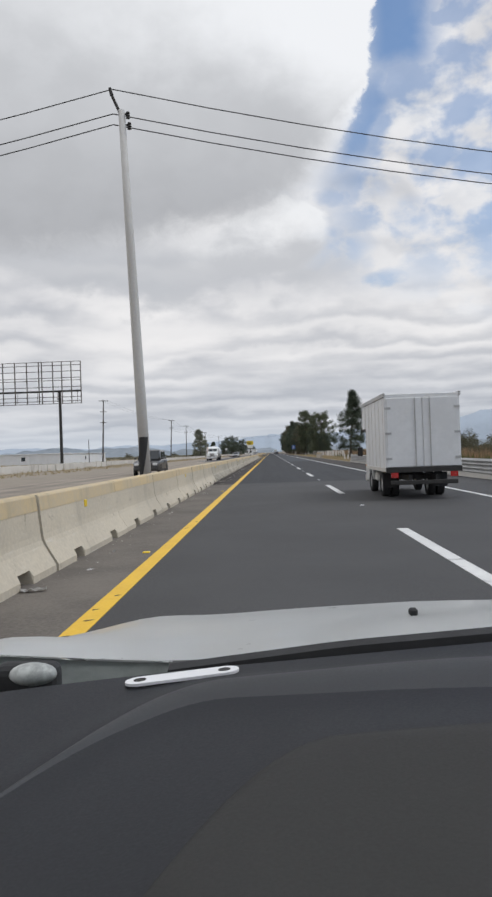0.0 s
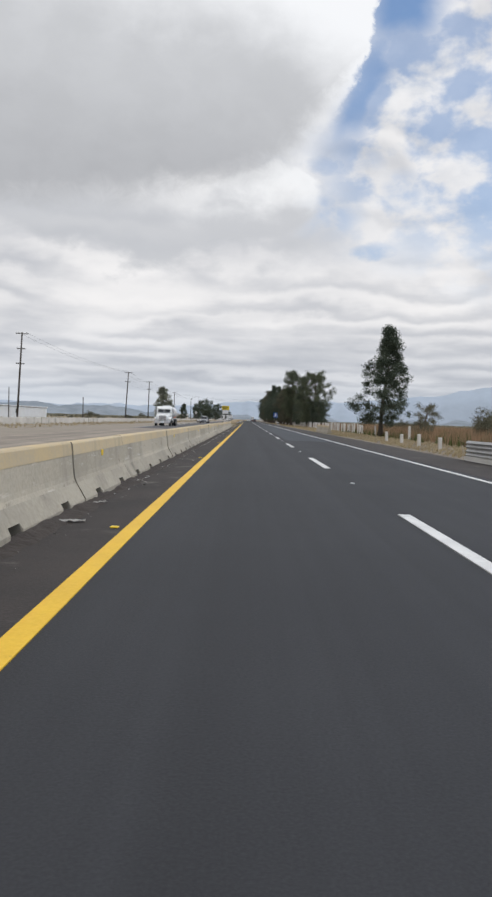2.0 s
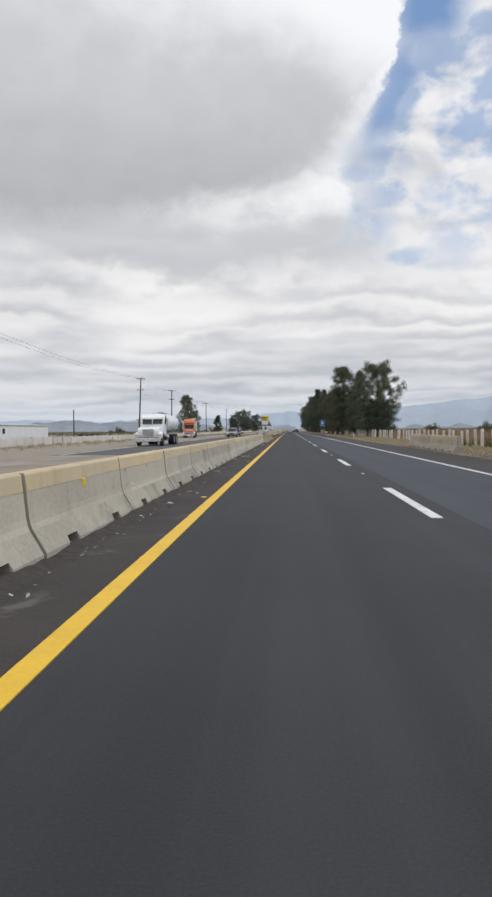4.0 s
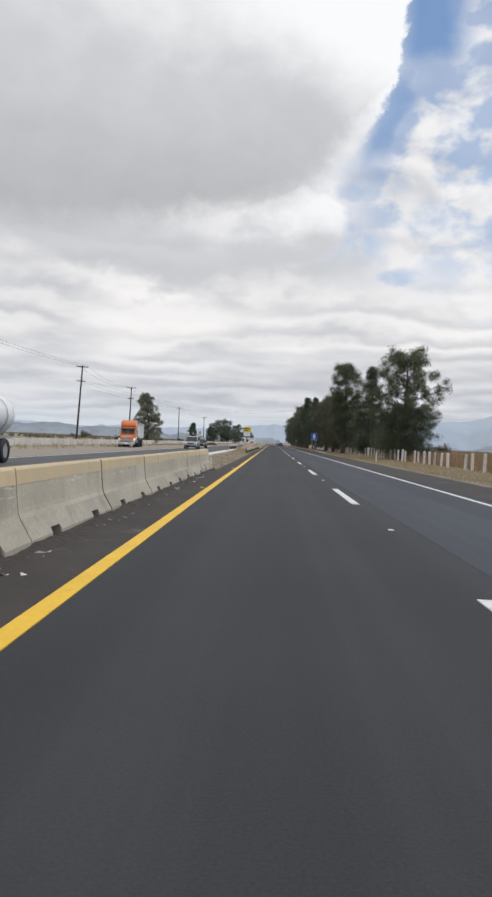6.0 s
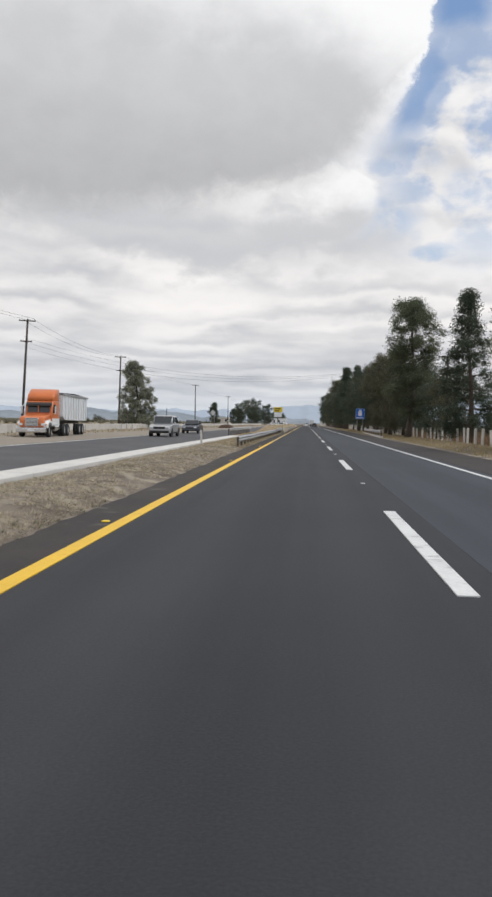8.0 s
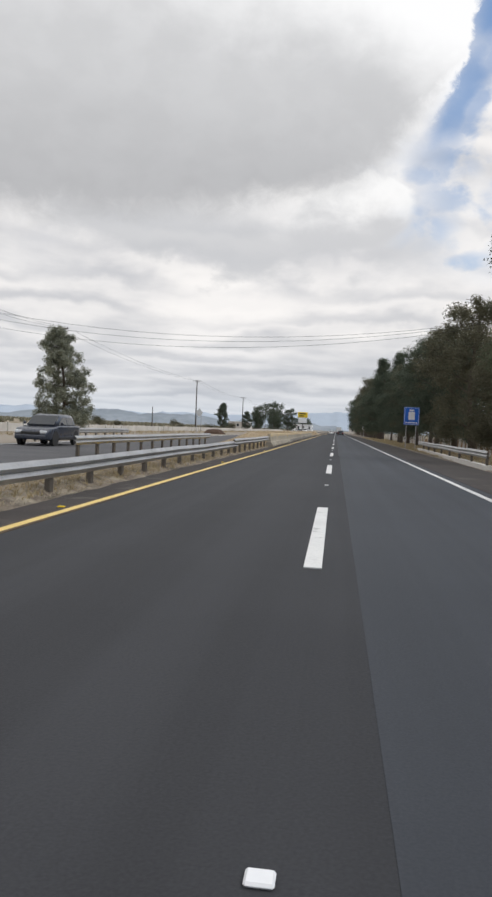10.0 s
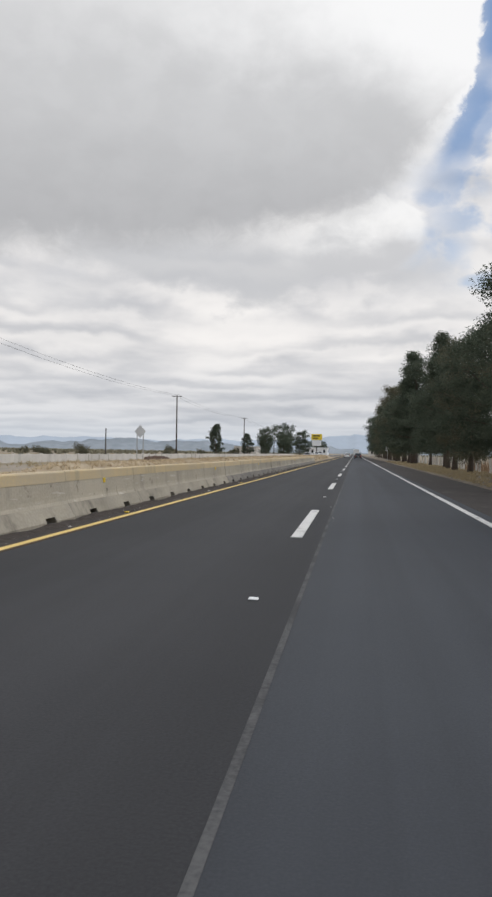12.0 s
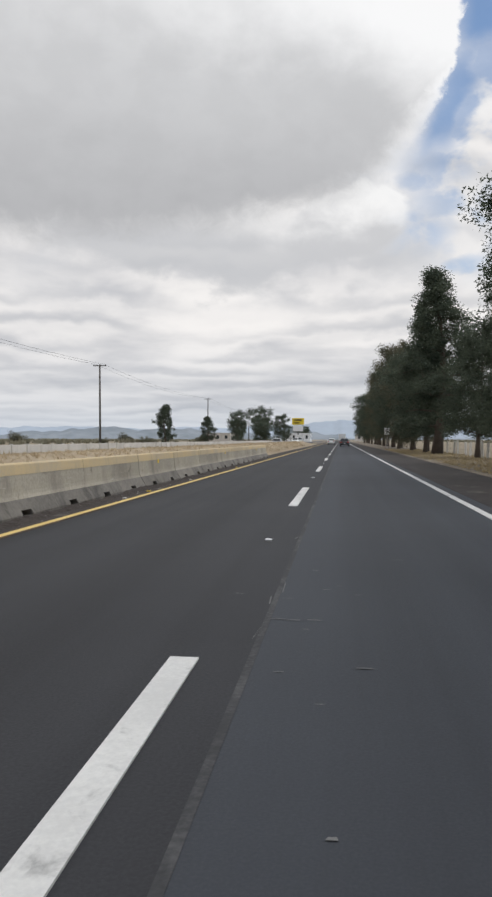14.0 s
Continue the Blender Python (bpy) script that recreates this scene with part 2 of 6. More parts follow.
def leaf_material(name, col, col2):
    m = bpy.data.materials.new(name)
    m.use_nodes = True
    nt = m.node_tree
    p = nt.nodes["Principled BSDF"]
    isl = nt.nodes.new("ShaderNodeNewGeometry").outputs["Random Per Island"]
    pos = nt.nodes.new("ShaderNodeTexCoord").outputs["Object"]
    n1 = noise_tex(nt, pos, 0.7, 3.0)
    f = math_node(nt, "ADD", math_node(nt, "MULTIPLY", isl, 0.6), math_node(nt, "MULTIPLY", smooth(nt, n1, 0.35, 0.65), 0.4))
    tint = mixed(nt, f, col, col2)
    nt.links.new(tint, p.inputs["Base Color"])
    p.inputs["Roughness"].default_value = 0.75
    p.inputs["Specular IOR Level"].default_value = 0.25
    thin = nt.nodes.new("ShaderNodeBsdfTranslucent")
    nt.links.new(tint, thin.inputs[0])
    mix = nt.nodes.new("ShaderNodeMixShader")
    mix.inputs[0].default_value = 0.42
    nt.links.new(p.outputs[0], mix.inputs[1])
    nt.links.new(thin.outputs[0], mix.inputs[2])
    nt.links.new(mix.outputs[0], nt.nodes["Material Output"].inputs[0])
    return m


def glass_material(name, tint=(0.02, 0.025, 0.03)):
    m = bpy.data.materials.new(name)
    m.use_nodes = True
    p = m.node_tree.nodes["Principled BSDF"]
    p.inputs["Base Color"].default_value = (*tint, 1)
    p.inputs["Roughness"].default_value = 0.06
    p.inputs["Specular IOR Level"].default_value = 0.7
    return m


ASPHALT = surface("worn_asphalt", (0.034, 0.035, 0.039), (0.0245, 0.0255, 0.029), 0.78, big=0.25, small=60, vary=0.8, bump=0.35, dist=0.006, streak=0.17, spec=0.35)
ASPHALT_NEW = surface("newer_asphalt", (0.043, 0.048, 0.0575), (0.033, 0.037, 0.045), 0.72, big=0.3, small=70, vary=0.7, bump=0.3, dist=0.005, streak=0.16, spec=0.35)
ASPHALT_OLD = surface("dusty_asphalt", (0.088, 0.087, 0.090), (0.058, 0.057, 0.060), 0.85, big=0.4, small=40, vary=0.9, bump=0.4, dist=0.008)
SHOULDER = surface("gritty_shoulder_asphalt", (0.049, 0.040, 0.036), (0.027, 0.0235, 0.022), 0.9, big=0.7, small=45, vary=0.9, bump=0.5, dist=0.01, stains=((0.16, 0.145, 0.125), 1.1, 0.58, 0.72, 0.6))
YELLOW = surface("yellow_road_paint", (0.80, 0.50, 0.03), (0.68, 0.41, 0.03), 0.6, big=1.5, small=30, vary=0.7, bump=0.2, stains=((0.12, 0.10, 0.07), 3.0, 0.64, 0.74, 0.7))
YELLOW_PALE = surface("bleached_yellow_paint", (0.80, 0.60, 0.22), (0.66, 0.47, 0.15), 0.65, big=1.5, small=30, vary=0.8, bump=0.2, stains=((0.2, 0.15, 0.08), 3.0, 0.62, 0.74, 0.6))
OLD_LINE = surface("dirty_old_line_paint", (0.12, 0.075, 0.035), (0.055, 0.040, 0.028), 0.8, big=2.0, small=30, vary=0.9, bump=0.2)
WHITE_PAINT = surface("white_road_paint", (0.72, 0.72, 0.70), (0.55, 0.55, 0.54), 0.6, big=1.2, small=35, vary=0.7, bump=0.2, stains=((0.16, 0.16, 0.16), 3.0, 0.54, 0.72, 0.65))
CONCRETE = surface("barrier_concrete", (0.47, 0.42, 0.335), (0.345, 0.31, 0.25), 0.9, big=0.35, small=22, vary=0.9, bump=0.3, dist=0.01, spread=0.14, stains=((0.17, 0.155, 0.13), 1.0, 0.50, 0.74, 0.6), scuffs=0.75)
CONCRETE_SOOT = surface("sooty_barrier_concrete", (0.43, 0.39, 0.315), (0.285, 0.26, 0.215), 0.9, big=0.45, small=20, vary=0.95, bump=0.3, dist=0.01, spread=0.2, stains=((0.15, 0.138, 0.118), 0.8, 0.5, 0.76, 0.65), scuffs=0.5)
FOOT = surface("splashed_barrier_foot", (0.40, 0.36, 0.29), (0.29, 0.262, 0.212), 0.92, big=0.6, small=16, vary=0.9, bump=0.35, dist=0.01, spread=0.16, stains=((0.11, 0.10, 0.085), 1.3, 0.52, 0.74, 0.75))
FOOT_SOOT = surface("sooty_barrier_foot", (0.225, 0.208, 0.182), (0.14, 0.13, 0.117), 0.92, big=0.6, small=16, vary=0.95, bump=0.5, dist=0.012, spread=0.25, stains=((0.065, 0.06, 0.055), 1.4, 0.48, 0.68, 0.8))
CONCRETE_CREAM = surface("cream_barrier_concrete", (0.58, 0.515, 0.405), (0.45, 0.40, 0.32), 0.9, big=0.35, small=22, vary=0.85, bump=0.25, dist=0.01, spread=0.1, stains=((0.24, 0.215, 0.175), 1.0, 0.56, 0.76, 0.5), scuffs=0.5)
OCHRE = surface("faded_ochre_paint", (0.59, 0.46, 0.265), (0.50, 0.42, 0.30), 0.85, big=0.9, small=20, vary=0.9, bump=0.2, spread=0.12, stains=((0.33, 0.29, 0.22), 1.6, 0.52, 0.7, 0.5))
KERB = surface("pale_kerb_concrete", (0.64, 0.62, 0.58), (0.52, 0.50, 0.47), 0.9, big=0.7, small=20, vary=0.8, bump=0.3)
GROUND = surface("dry_earth", (0.285, 0.235, 0.165), (0.19, 0.155, 0.105), 0.95, big=0.08, small=3.0, vary=0.9, bump=0.5, dist=0.03, stains=((0.20, 0.17, 0.09), 0.12, 0.5, 0.66, 0.7))
VERGE = surface("verge_soil", (0.225, 0.185, 0.14), (0.085, 0.066, 0.05), 0.95, big=0.9, small=14.0, vary=0.9, bump=0.8, dist=0.04, stains=((0.38, 0.335, 0.25), 1.4, 0.48, 0.66, 0.7))
STRAW = leaf_material("dry_grass_blades", (0.50, 0.41, 0.25), (0.30, 0.24, 0.14))
GOLD_GRASS = leaf_material("golden_dry_grass", (0.64, 0.53, 0.37), (0.42, 0.335, 0.225))
SCRUB = leaf_material("dull_olive_scrub", (0.19, 0.18, 0.13), (0.28, 0.26, 0.185))
PALE_STRAW = leaf_material("bleached_straw", (0.64, 0.56, 0.43), (0.34, 0.285, 0.205))
BROWN_GRASS = leaf_material("brown_field_grass", (0.37, 0.245, 0.15), (0.23, 0.16, 0.10))
GREEN_WEED = leaf_material("green_weeds", (0.13, 0.14, 0.05), (0.07, 0.085, 0.03))
BARK = surface("grey_brown_bark", (0.12, 0.095, 0.075), (0.065, 0.052, 0.042), 0.95, big=2.0, small=14, bump=0.7, dist=0.02)
LEAF_DARK = leaf_material("dark_pine_foliage", (0.056, 0.074, 0.055), (0.138, 0.162, 0.115))
LEAF_MID = leaf_material("dull_green_foliage", (0.070, 0.087, 0.056), (0.19, 0.207, 0.13))
LEAF_GREY = leaf_material("grey_green_gum_leaves", (0.185, 0.197, 0.147), (0.37, 0.375, 0.29))
LEAF_BROWN = leaf_material("olive_brown_foliage", (0.090, 0.090, 0.060), (0.19, 0.178, 0.12))
GALV = surface("weathered_galvanised_steel", (0.50, 0.50, 0.495), (0.36, 0.355, 0.35), 0.5, 0.75, big=1.0, small=18, vary=0.8, bump=0.1, stains=((0.22, 0.17, 0.13), 1.5, 0.62, 0.75, 0.5))
POST_STEEL = surface("dark_post_steel", (0.135, 0.118, 0.10), (0.085, 0.072, 0.06), 0.7, 0.4, big=2, small=20)
POLE_CONC = surface("pale_pole_concrete", (0.52, 0.51, 0.49), (0.42, 0.41, 0.40), 0.85, big=0.5, small=18, vary=0.7, bump=0.15)
POLE_WOOD = surface("tarred_pole_wood", (0.085, 0.072, 0.062), (0.05, 0.043, 0.038), 0.9, big=1, small=14, bump=0.4)
BLACK = surface("black_rubber", (0.028, 0.028, 0.029), (0.018, 0.018, 0.019), 0.8, big=3, small=30, bump=0.2)
CHASSIS = surface("grimy_chassis_steel", (0.05, 0.048, 0.046), (0.03, 0.028, 0.027), 0.75, 0.3, big=2, small=20)
WHITE_CAR = surface("white_car_paint", (0.84, 0.85, 0.84), (0.80, 0.81, 0.80), 0.32, big=0.9, small=6, vary=0.5, bump=0.0, coat=0.4)
WHITE_BOX = surface("white_panel_paint", (0.74, 0.745, 0.75), (0.64, 0.645, 0.65), 0.45, big=0.6, small=8, vary=0.7, bump=0.05, stains=((0.50, 0.49, 0.47), 0.9, 0.55, 0.72, 0.5))
ORANGE = surface("orange_truck_paint", (0.66, 0.17, 0.035), (0.52, 0.13, 0.03), 0.4, big=0.8, small=8, vary=0.7, bump=0.0, coat=0.3)
DARK_CAR = surface("dark_blue_car_paint", (0.035, 0.042, 0.06), (0.025, 0.03, 0.042), 0.3, big=1, small=8, bump=0.0, coat=0.5)
BLACK_CAR = surface("black_car_paint", (0.022, 0.022, 0.024), (0.016, 0.016, 0.018), 0.3, big=1, small=8, bump=0.0, coat=0.5)
SILVER_CAR = surface("silver_car_paint", (0.45, 0.455, 0.46), (0.38, 0.385, 0.39), 0.35, 0.4, big=1, small=8, bump=0.0, coat=0.4)
CHROME = surface("bright_chrome", (0.70, 0.70, 0.71), (0.58, 0.58, 0.59), 0.18, 1.0, big=2, small=15, bump=0.0)
RIM = surface("wheel_rim_alloy", (0.52, 0.52, 0.53), (0.40, 0.40, 0.41), 0.4, 0.7, big=3, small=15, bump=0.0)
GLASS = glass_material("tinted_window_glass")
RED_LAMP = surface("red_lamp_lens", (0.42, 0.015, 0.012), (0.30, 0.012, 0.01), 0.25, big=4, small=20, bump=0.0, coat=0.5)
AMBER = surface("amber_lamp_lens", (0.70, 0.26, 0.02), (0.55, 0.2, 0.02), 0.3, big=4, small=20, bump=0.0)
LAMP_CLEAR = surface("clear_lamp_lens", (0.72, 0.73, 0.74), (0.6, 0.61, 0.62), 0.15, big=4, small=20, bump=0.0, coat=0.6)
SIGN_BLUE = surface("blue_sign_sheet", (0.012, 0.13, 0.58), (0.010, 0.11, 0.50), 0.45, big=1, small=15, vary=0.5, bump=0.0)
SIGN_WHITE = surface("white_sign_sheet", (0.78, 0.79, 0.80), (0.68, 0.69, 0.70), 0.5, big=1, small=15, vary=0.5, bump=0.0)
SIGN_BACK = surface("grey_sign_back", (0.62, 0.63, 0.64), (0.52, 0.53, 0.54), 0.5, 0.5, big=1, small=15, vary=0.5, bump=0.0)
REFLECT = surface("yellow_reflector", (0.85, 0.60, 0.02), (0.75, 0.50, 0.02), 0.35, big=4, small=20, bump=0.0)
WALL_WHITE = surface("limewashed_wall", (0.62, 0.585, 0.535), (0.50, 0.47, 0.43), 0.9, big=0.5, small=10, vary=0.8, spread=0.12, stains=((0.36, 0.33, 0.29), 0.8, 0.52, 0.7, 0.6))
POST_WHITE = surface("whitewashed_posts", (0.70, 0.67, 0.62), (0.55, 0.52, 0.48), 0.9, big=1.5, small=14, vary=0.8, spread=0.2, stains=((0.35, 0.31, 0.26), 2.2, 0.54, 0.7, 0.7), local=False)
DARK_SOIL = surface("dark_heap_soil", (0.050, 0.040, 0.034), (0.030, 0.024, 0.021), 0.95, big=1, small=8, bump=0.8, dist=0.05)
# distance haze is mixed into the base colours of both ranges
HILL = surface("haze_tinted_hills", (0.285, 0.315, 0.345), (0.205, 0.235, 0.262), 1.0, big=0.006, small=0.03, vary=0.9, bump=0.0, spec=0.0)
HILL_FAR = surface("haze_paled_hills", (0.40, 0.455, 0.525), (0.355, 0.405, 0.47), 1.0, big=0.003, small=0.02, vary=0.8, bump=0.0, spec=0.0)
LITTER = surface("pale_litter", (0.60, 0.58, 0.55), (0.22, 0.205, 0.19), 0.8, big=3, small=20)
DASH = surface("dark_dash_plastic", (0.052, 0.054, 0.062), (0.044, 0.046, 0.053), 0.5, big=1.5, small=350, vary=0.5, bump=0.18, dist=0.0008)
# paler than the dash: sky sheen put into the base colour
DASH_SHEEN = surface("painted_sheen_grey", (0.115, 0.117, 0.124), (0.098, 0.10, 0.106), 0.45, big=2, small=350, vary=0.5, bump=0.12, dist=0.0006)
CAP_GREY = surface("grey_cap_plastic", (0.50, 0.52, 0.50), (0.26, 0.27, 0.26), 0.4, big=30, small=120, vary=0.9, bump=0.1, dist=0.001)
COWL_GREY = surface("reflection_tinted_cowl", (0.24, 0.26, 0.25), (0.16, 0.17, 0.165), 0.6, big=6, small=40, vary=0.9, bump=0.1)
DASH_SOFT = surface("grey_moulded_pad", (0.084, 0.082, 0.079), (0.072, 0.070, 0.068), 0.7, big=2, small=350, vary=0.5, bump=0.15, dist=0.0008)
TRIM = surface("beige_pillar_trim", (0.42, 0.40, 0.365), (0.37, 0.35, 0.32), 0.8, big=2, small=200, vary=0.5, bump=0.1, dist=0.001)
STRIP = surface("white_plastic_strip", (0.76, 0.76, 0.77), (0.68, 0.68, 0.69), 0.4, big=5, small=60, bump=0.0)
YELLOW_BOARD = surface("yellow_board_face", (0.78, 0.58, 0.03), (0.66, 0.48, 0.03), 0.5, big=0.6, small=4, bump=0.0)


# ---- mesh helpers ----
def part(name, bm, material, parent=None, label="", smooth_shade=False):
    me = bpy.data.meshes.new(name)
    bm.normal_update()
    bm.to_mesh(me)
    bm.free()
    for mm in material if isinstance(material, (list, tuple)) else (material,):
        me.materials.append(mm)
    if smooth_shade:
        for poly in me.polygons:
            poly.use_smooth = True
    ob = new(name, me)
    if parent is not None:
        ob.parent = parent
    if label:
        ob["label"] = label
    return ob


def shared(name, mesh, parent, m):
    ob = new(name, mesh)
    ob.parent, ob.matrix_basis = parent, m
    return ob


def empty(name, x=0, y=0, z=0, rz=0):
    ob = new(name)
    ob.matrix_basis = pose(x, y, z, 0, 0, rz)
    ob.empty_display_size = 0.2
    return ob


def box(bm, x0, x1, y0, y1, z0, z1, bevel=0.0, seg=1):
    g = bmesh.ops.create_cube(bm, size=1)
    vs = g["verts"]
    for v in vs:
        v.co = ((x0 + x1) / 2 + v.co.x * (x1 - x0), (y0 + y1) / 2 + v.co.y * (y1 - y0), (z0 + z1) / 2 + v.co.z * (z1 - z0))
    if bevel:
        es = list({e for v in vs for e in v.link_edges})
        bmesh.ops.bevel(bm, geom=es, offset=bevel, segments=seg, affect="EDGES", profile=0.5)
    return bm


def tube(bm, p0, p1, r0, r1=None, seg=10, caps=True):
    p0, p1 = Vector(p0), Vector(p1)
    r1 = r0 if r1 is None else r1
    d = p1 - p0
    m = Matrix.Translation((p0 + p1) / 2) @ d.to_track_quat("Z", "Y").to_matrix().to_4x4()
    bmesh.ops.create_cone(bm, cap_ends=caps, cap_tris=False, segments=seg, radius1=r0, radius2=r1, depth=d.length, matrix=m)
    return bm


def loft(bm, sections, close=True, caps=True):
    """Joins rings of equal counts of points."""
    rings = [[bm.verts.new(p) for p in s] for s in sections]
    n = len(rings[0])
    for a, b in zip(rings, rings[1:]):
        for i in range(n if close else n - 1):
            j = (i + 1) % n
            bm.faces.new((a[i], a[j], b[j], b[i]))
    if caps and close:
        bm.faces.new(list(reversed(rings[0])))
        bm.faces.new(rings[-1])
    return bm


def prism(bm, outline, x0, x1, bevel=0.0, seg=2):
    """A side outline of (y, z) points carried across from x0 to x1."""
    a = [bm.verts.new((x0, y, z)) for y, z in outline]
    b = [bm.verts.new((x1, y, z)) for y, z in outline]
    n = len(outline)
    fs = [bm.faces.new((a[i], b[i], b[(i + 1) % n], a[(i + 1) % n])) for i in range(n)]
    f0, f1 = bm.faces.new(a), bm.faces.new(list(reversed(b)))
    bmesh.ops.recalc_face_normals(bm, faces=fs + [f0, f1])
    if bevel:
        bmesh.ops.bevel(bm, geom=list({e for f in (f0, f1) for e in f.edges}), offset=bevel, segments=seg, affect="EDGES", profile=0.6)
    return bm


def wire(name, pts, r, material, parent=None, label=""):
    cu = bpy.data.curves.new(name, "CURVE")
    cu.dimensions, cu.bevel_depth, cu.bevel_resolution = "3D", r, 1
    sp = cu.splines.new("POLY")
    sp.points.add(len(pts) - 1)
    for q, p in zip(sp.points, pts):
        q.co = (*p, 1)
    cu.materials.append(material)
    ob = new(name, cu)
    if parent is not None:
        ob.parent = parent
    if label:
        ob["label"] = label
    return ob


def sagging(a, b, sag, n=14):
    a, b = Vector(a), Vector(b)
    return [a.lerp(b, i / n) - Vector((0, 0, sag * 4 * (i / n) * (1 - i / n))) for i in range(n + 1)]


# ---- ground and road ----
def sheet(name, xs, ys, material, z=0.0, rise=None):
    verts, faces = [], []
    for yy in ys:
        for xx in xs:
            verts.append((xx, yy, z + (rise(xx, yy) if rise else 0.0)))
    n = len(xs)
    for j in range(len(ys) - 1):
        for i in range(n - 1):
            k = j * n + i
            faces.append((k, k + 1, k + n + 1, k + n))
    me = bpy.data.meshes.new(name)
    me.from_pydata(verts, [], faces)
    me.materials.append(material)
    return new(name, me)


def land(x, y):
    """Level near the road; the fields roll a little."""
    side = max(0.0, abs(x - 1.5) - 14.0)
    return -0.06 + min(side / 40, 1.0) * 0.25 * noise.noise((x * 0.02, y * 0.02, 0.3))


GX = [-4500, -2000, -900, -400, -200, -120, -80, -60, -45, -35, -28, -22, -17, -13, -5, 0, 8, 12, 15, 18, 22, 28, 36, 48, 70, 110, 200, 420, 900, 2000, 4500]
GY = [-4500, -1500, -500, -200, -100, -50] + [10 * i for i in range(-3, 70)] + [760, 900, 1200, 1700, 2500, 4500]
tagged(sheet("ground", GX, GY, GROUND, 0.0, land), "dry brown earth and fields beside the highway", "ground", kind="structure")
road = tagged(part("road", box(bmesh.new(), -1.75, 9.45, -120, 1500, -0.5, 0.0), ASPHALT), "dark grey asphalt highway carriageway", "road", kind="structure")
tagged(part("road_shoulder", box(bmesh.new(), -1.74, -0.05, -119, 1490, -0.4, 0.004), SHOULDER), "gritty brown-black asphalt shoulder with dust", "road", kind="structure")
tagged(part("road_overlay", box(bmesh.new(), 3.9, 7.2, 96, 1480, -0.4, 0.002), ASPHALT_NEW), "smoother blue-grey asphalt resurfacing strip", "road", kind="structure")
tagged(part("road_shoulder", box(bmesh.new(), 7.21, 9.42, 34, 1485, -0.4, 0.004), SHOULDER), "dark gritty asphalt shoulder along the right verge", "road", kind="structure")
tagged(part("far_road", box(bmesh.new(), -11.6, -4.35, -120, 1500, -0.5, 0.0), ASPHALT_OLD), "worn grey asphalt of the opposite carriageway", "road", kind="structure")
tagged(part("far_road", box(bmesh.new(), -11.55, -4.4, -119, 128, -0.4, 0.003), surface("dust_covered_asphalt", (0.30, 0.255, 0.205), (0.185, 0.157, 0.128), 0.9, big=0.35, small=20, vary=0.9, bump=0.3, streak=0.2)), "dust-covered stretch of the opposite carriageway", "road", kind="structure")
tagged(part("far_shoulder", box(bmesh.new(), -20.5, -11.6, -120, 1500, -0.5, -0.015), surface("dusty_gravel", (0.285, 0.245, 0.195), (0.185, 0.158, 0.125), 0.95, big=0.5, small=12, bump=0.5)), "dusty gravel shoulder of the opposite carriageway", "road", kind="structure")
tagged(part("road_overlay", box(bmesh.new(), -0.045, 9.4, -118, 33.6, -0.4, 0.003), surface("older_grey_asphalt", (0.058, 0.057, 0.058), (0.041, 0.040, 0.041), 0.8, big=0.4, small=50, vary=0.9, bump=0.4, dist=0.007)), "older lighter grey asphalt before a pavement joint", "road", kind="structure")
tagged(part("road_shoulder", box(bmesh.new(), -1.73, -0.05, -118.5, 33.2, -0.4, 0.008), surface("dusty_grey_shoulder", (0.165, 0.146, 0.124), (0.10, 0.088, 0.076), 0.9, big=0.8, small=30, vary=0.9, bump=0.5, dist=0.01)), "dusty grey-brown shoulder beside the barrier", "road", kind="structure")
part("yellow_line", box(bmesh.new(), -0.085, 0.085, -110, 218, 0.0, 0.009), YELLOW, road, "worn yellow painted edge line")
part("yellow_line", box(bmesh.new(), -0.058, 0.058, 218, 1400, 0.0, 0.011), YELLOW_PALE, road, "narrow bleached yellow edge line")
part("old_line", box(bmesh.new(), -0.115, 0.115, 218.01, 1399, 0.0, 0.0075), OLD_LINE, road, "dirty brown ghost of an older line")
part("edge_line", box(bmesh.new(), 6.79, 6.93, -110, 1400, 0.0, 0.010), WHITE_PAINT, road, "white painted edge line")
part("far_edge_line", box(bmesh.new(), -11.3, -11.16, 129, 1400, 0.0, 0.006), WHITE_PAINT, road, "faded white edge line")
part("far_yellow_line", box(bmesh.new(), -4.75, -4.63, -110, 1400, 0.0, 0.006), YELLOW, road, "faded yellow edge line")
bm = box(bmesh.new(), -0.085, 0.085, -5.3, 0, 0.0, 0.011)
dash_one = part("lane_dash", bm, WHITE_PAINT, road, "white painted lane dash")
dash_one.matrix_basis = pose(3.505, 0, 0)
for i in range(-3, 60):
    if i:
        shared("lane_dash", dash_one.data, road, pose(3.505, 15.0 * i, 0))
bm = box(bmesh.new(), -0.045, 0.045, -0.04, 0.04, 0.0, 0.018, 0.008)
stud = part("road_stud", bm, SIGN_WHITE, road, "white road stud")
stud.matrix_basis = pose(3.505, 5.0, 0)
bm = box(bmesh.new(), -0.05, 0.05, -0.05, 0.05, 0.004, 0.024, 0.012)
ystud = part("road_stud", bm, REFLECT, road, "yellow road stud")
ystud.matrix_basis = pose(-0.2, 13.0, 0)
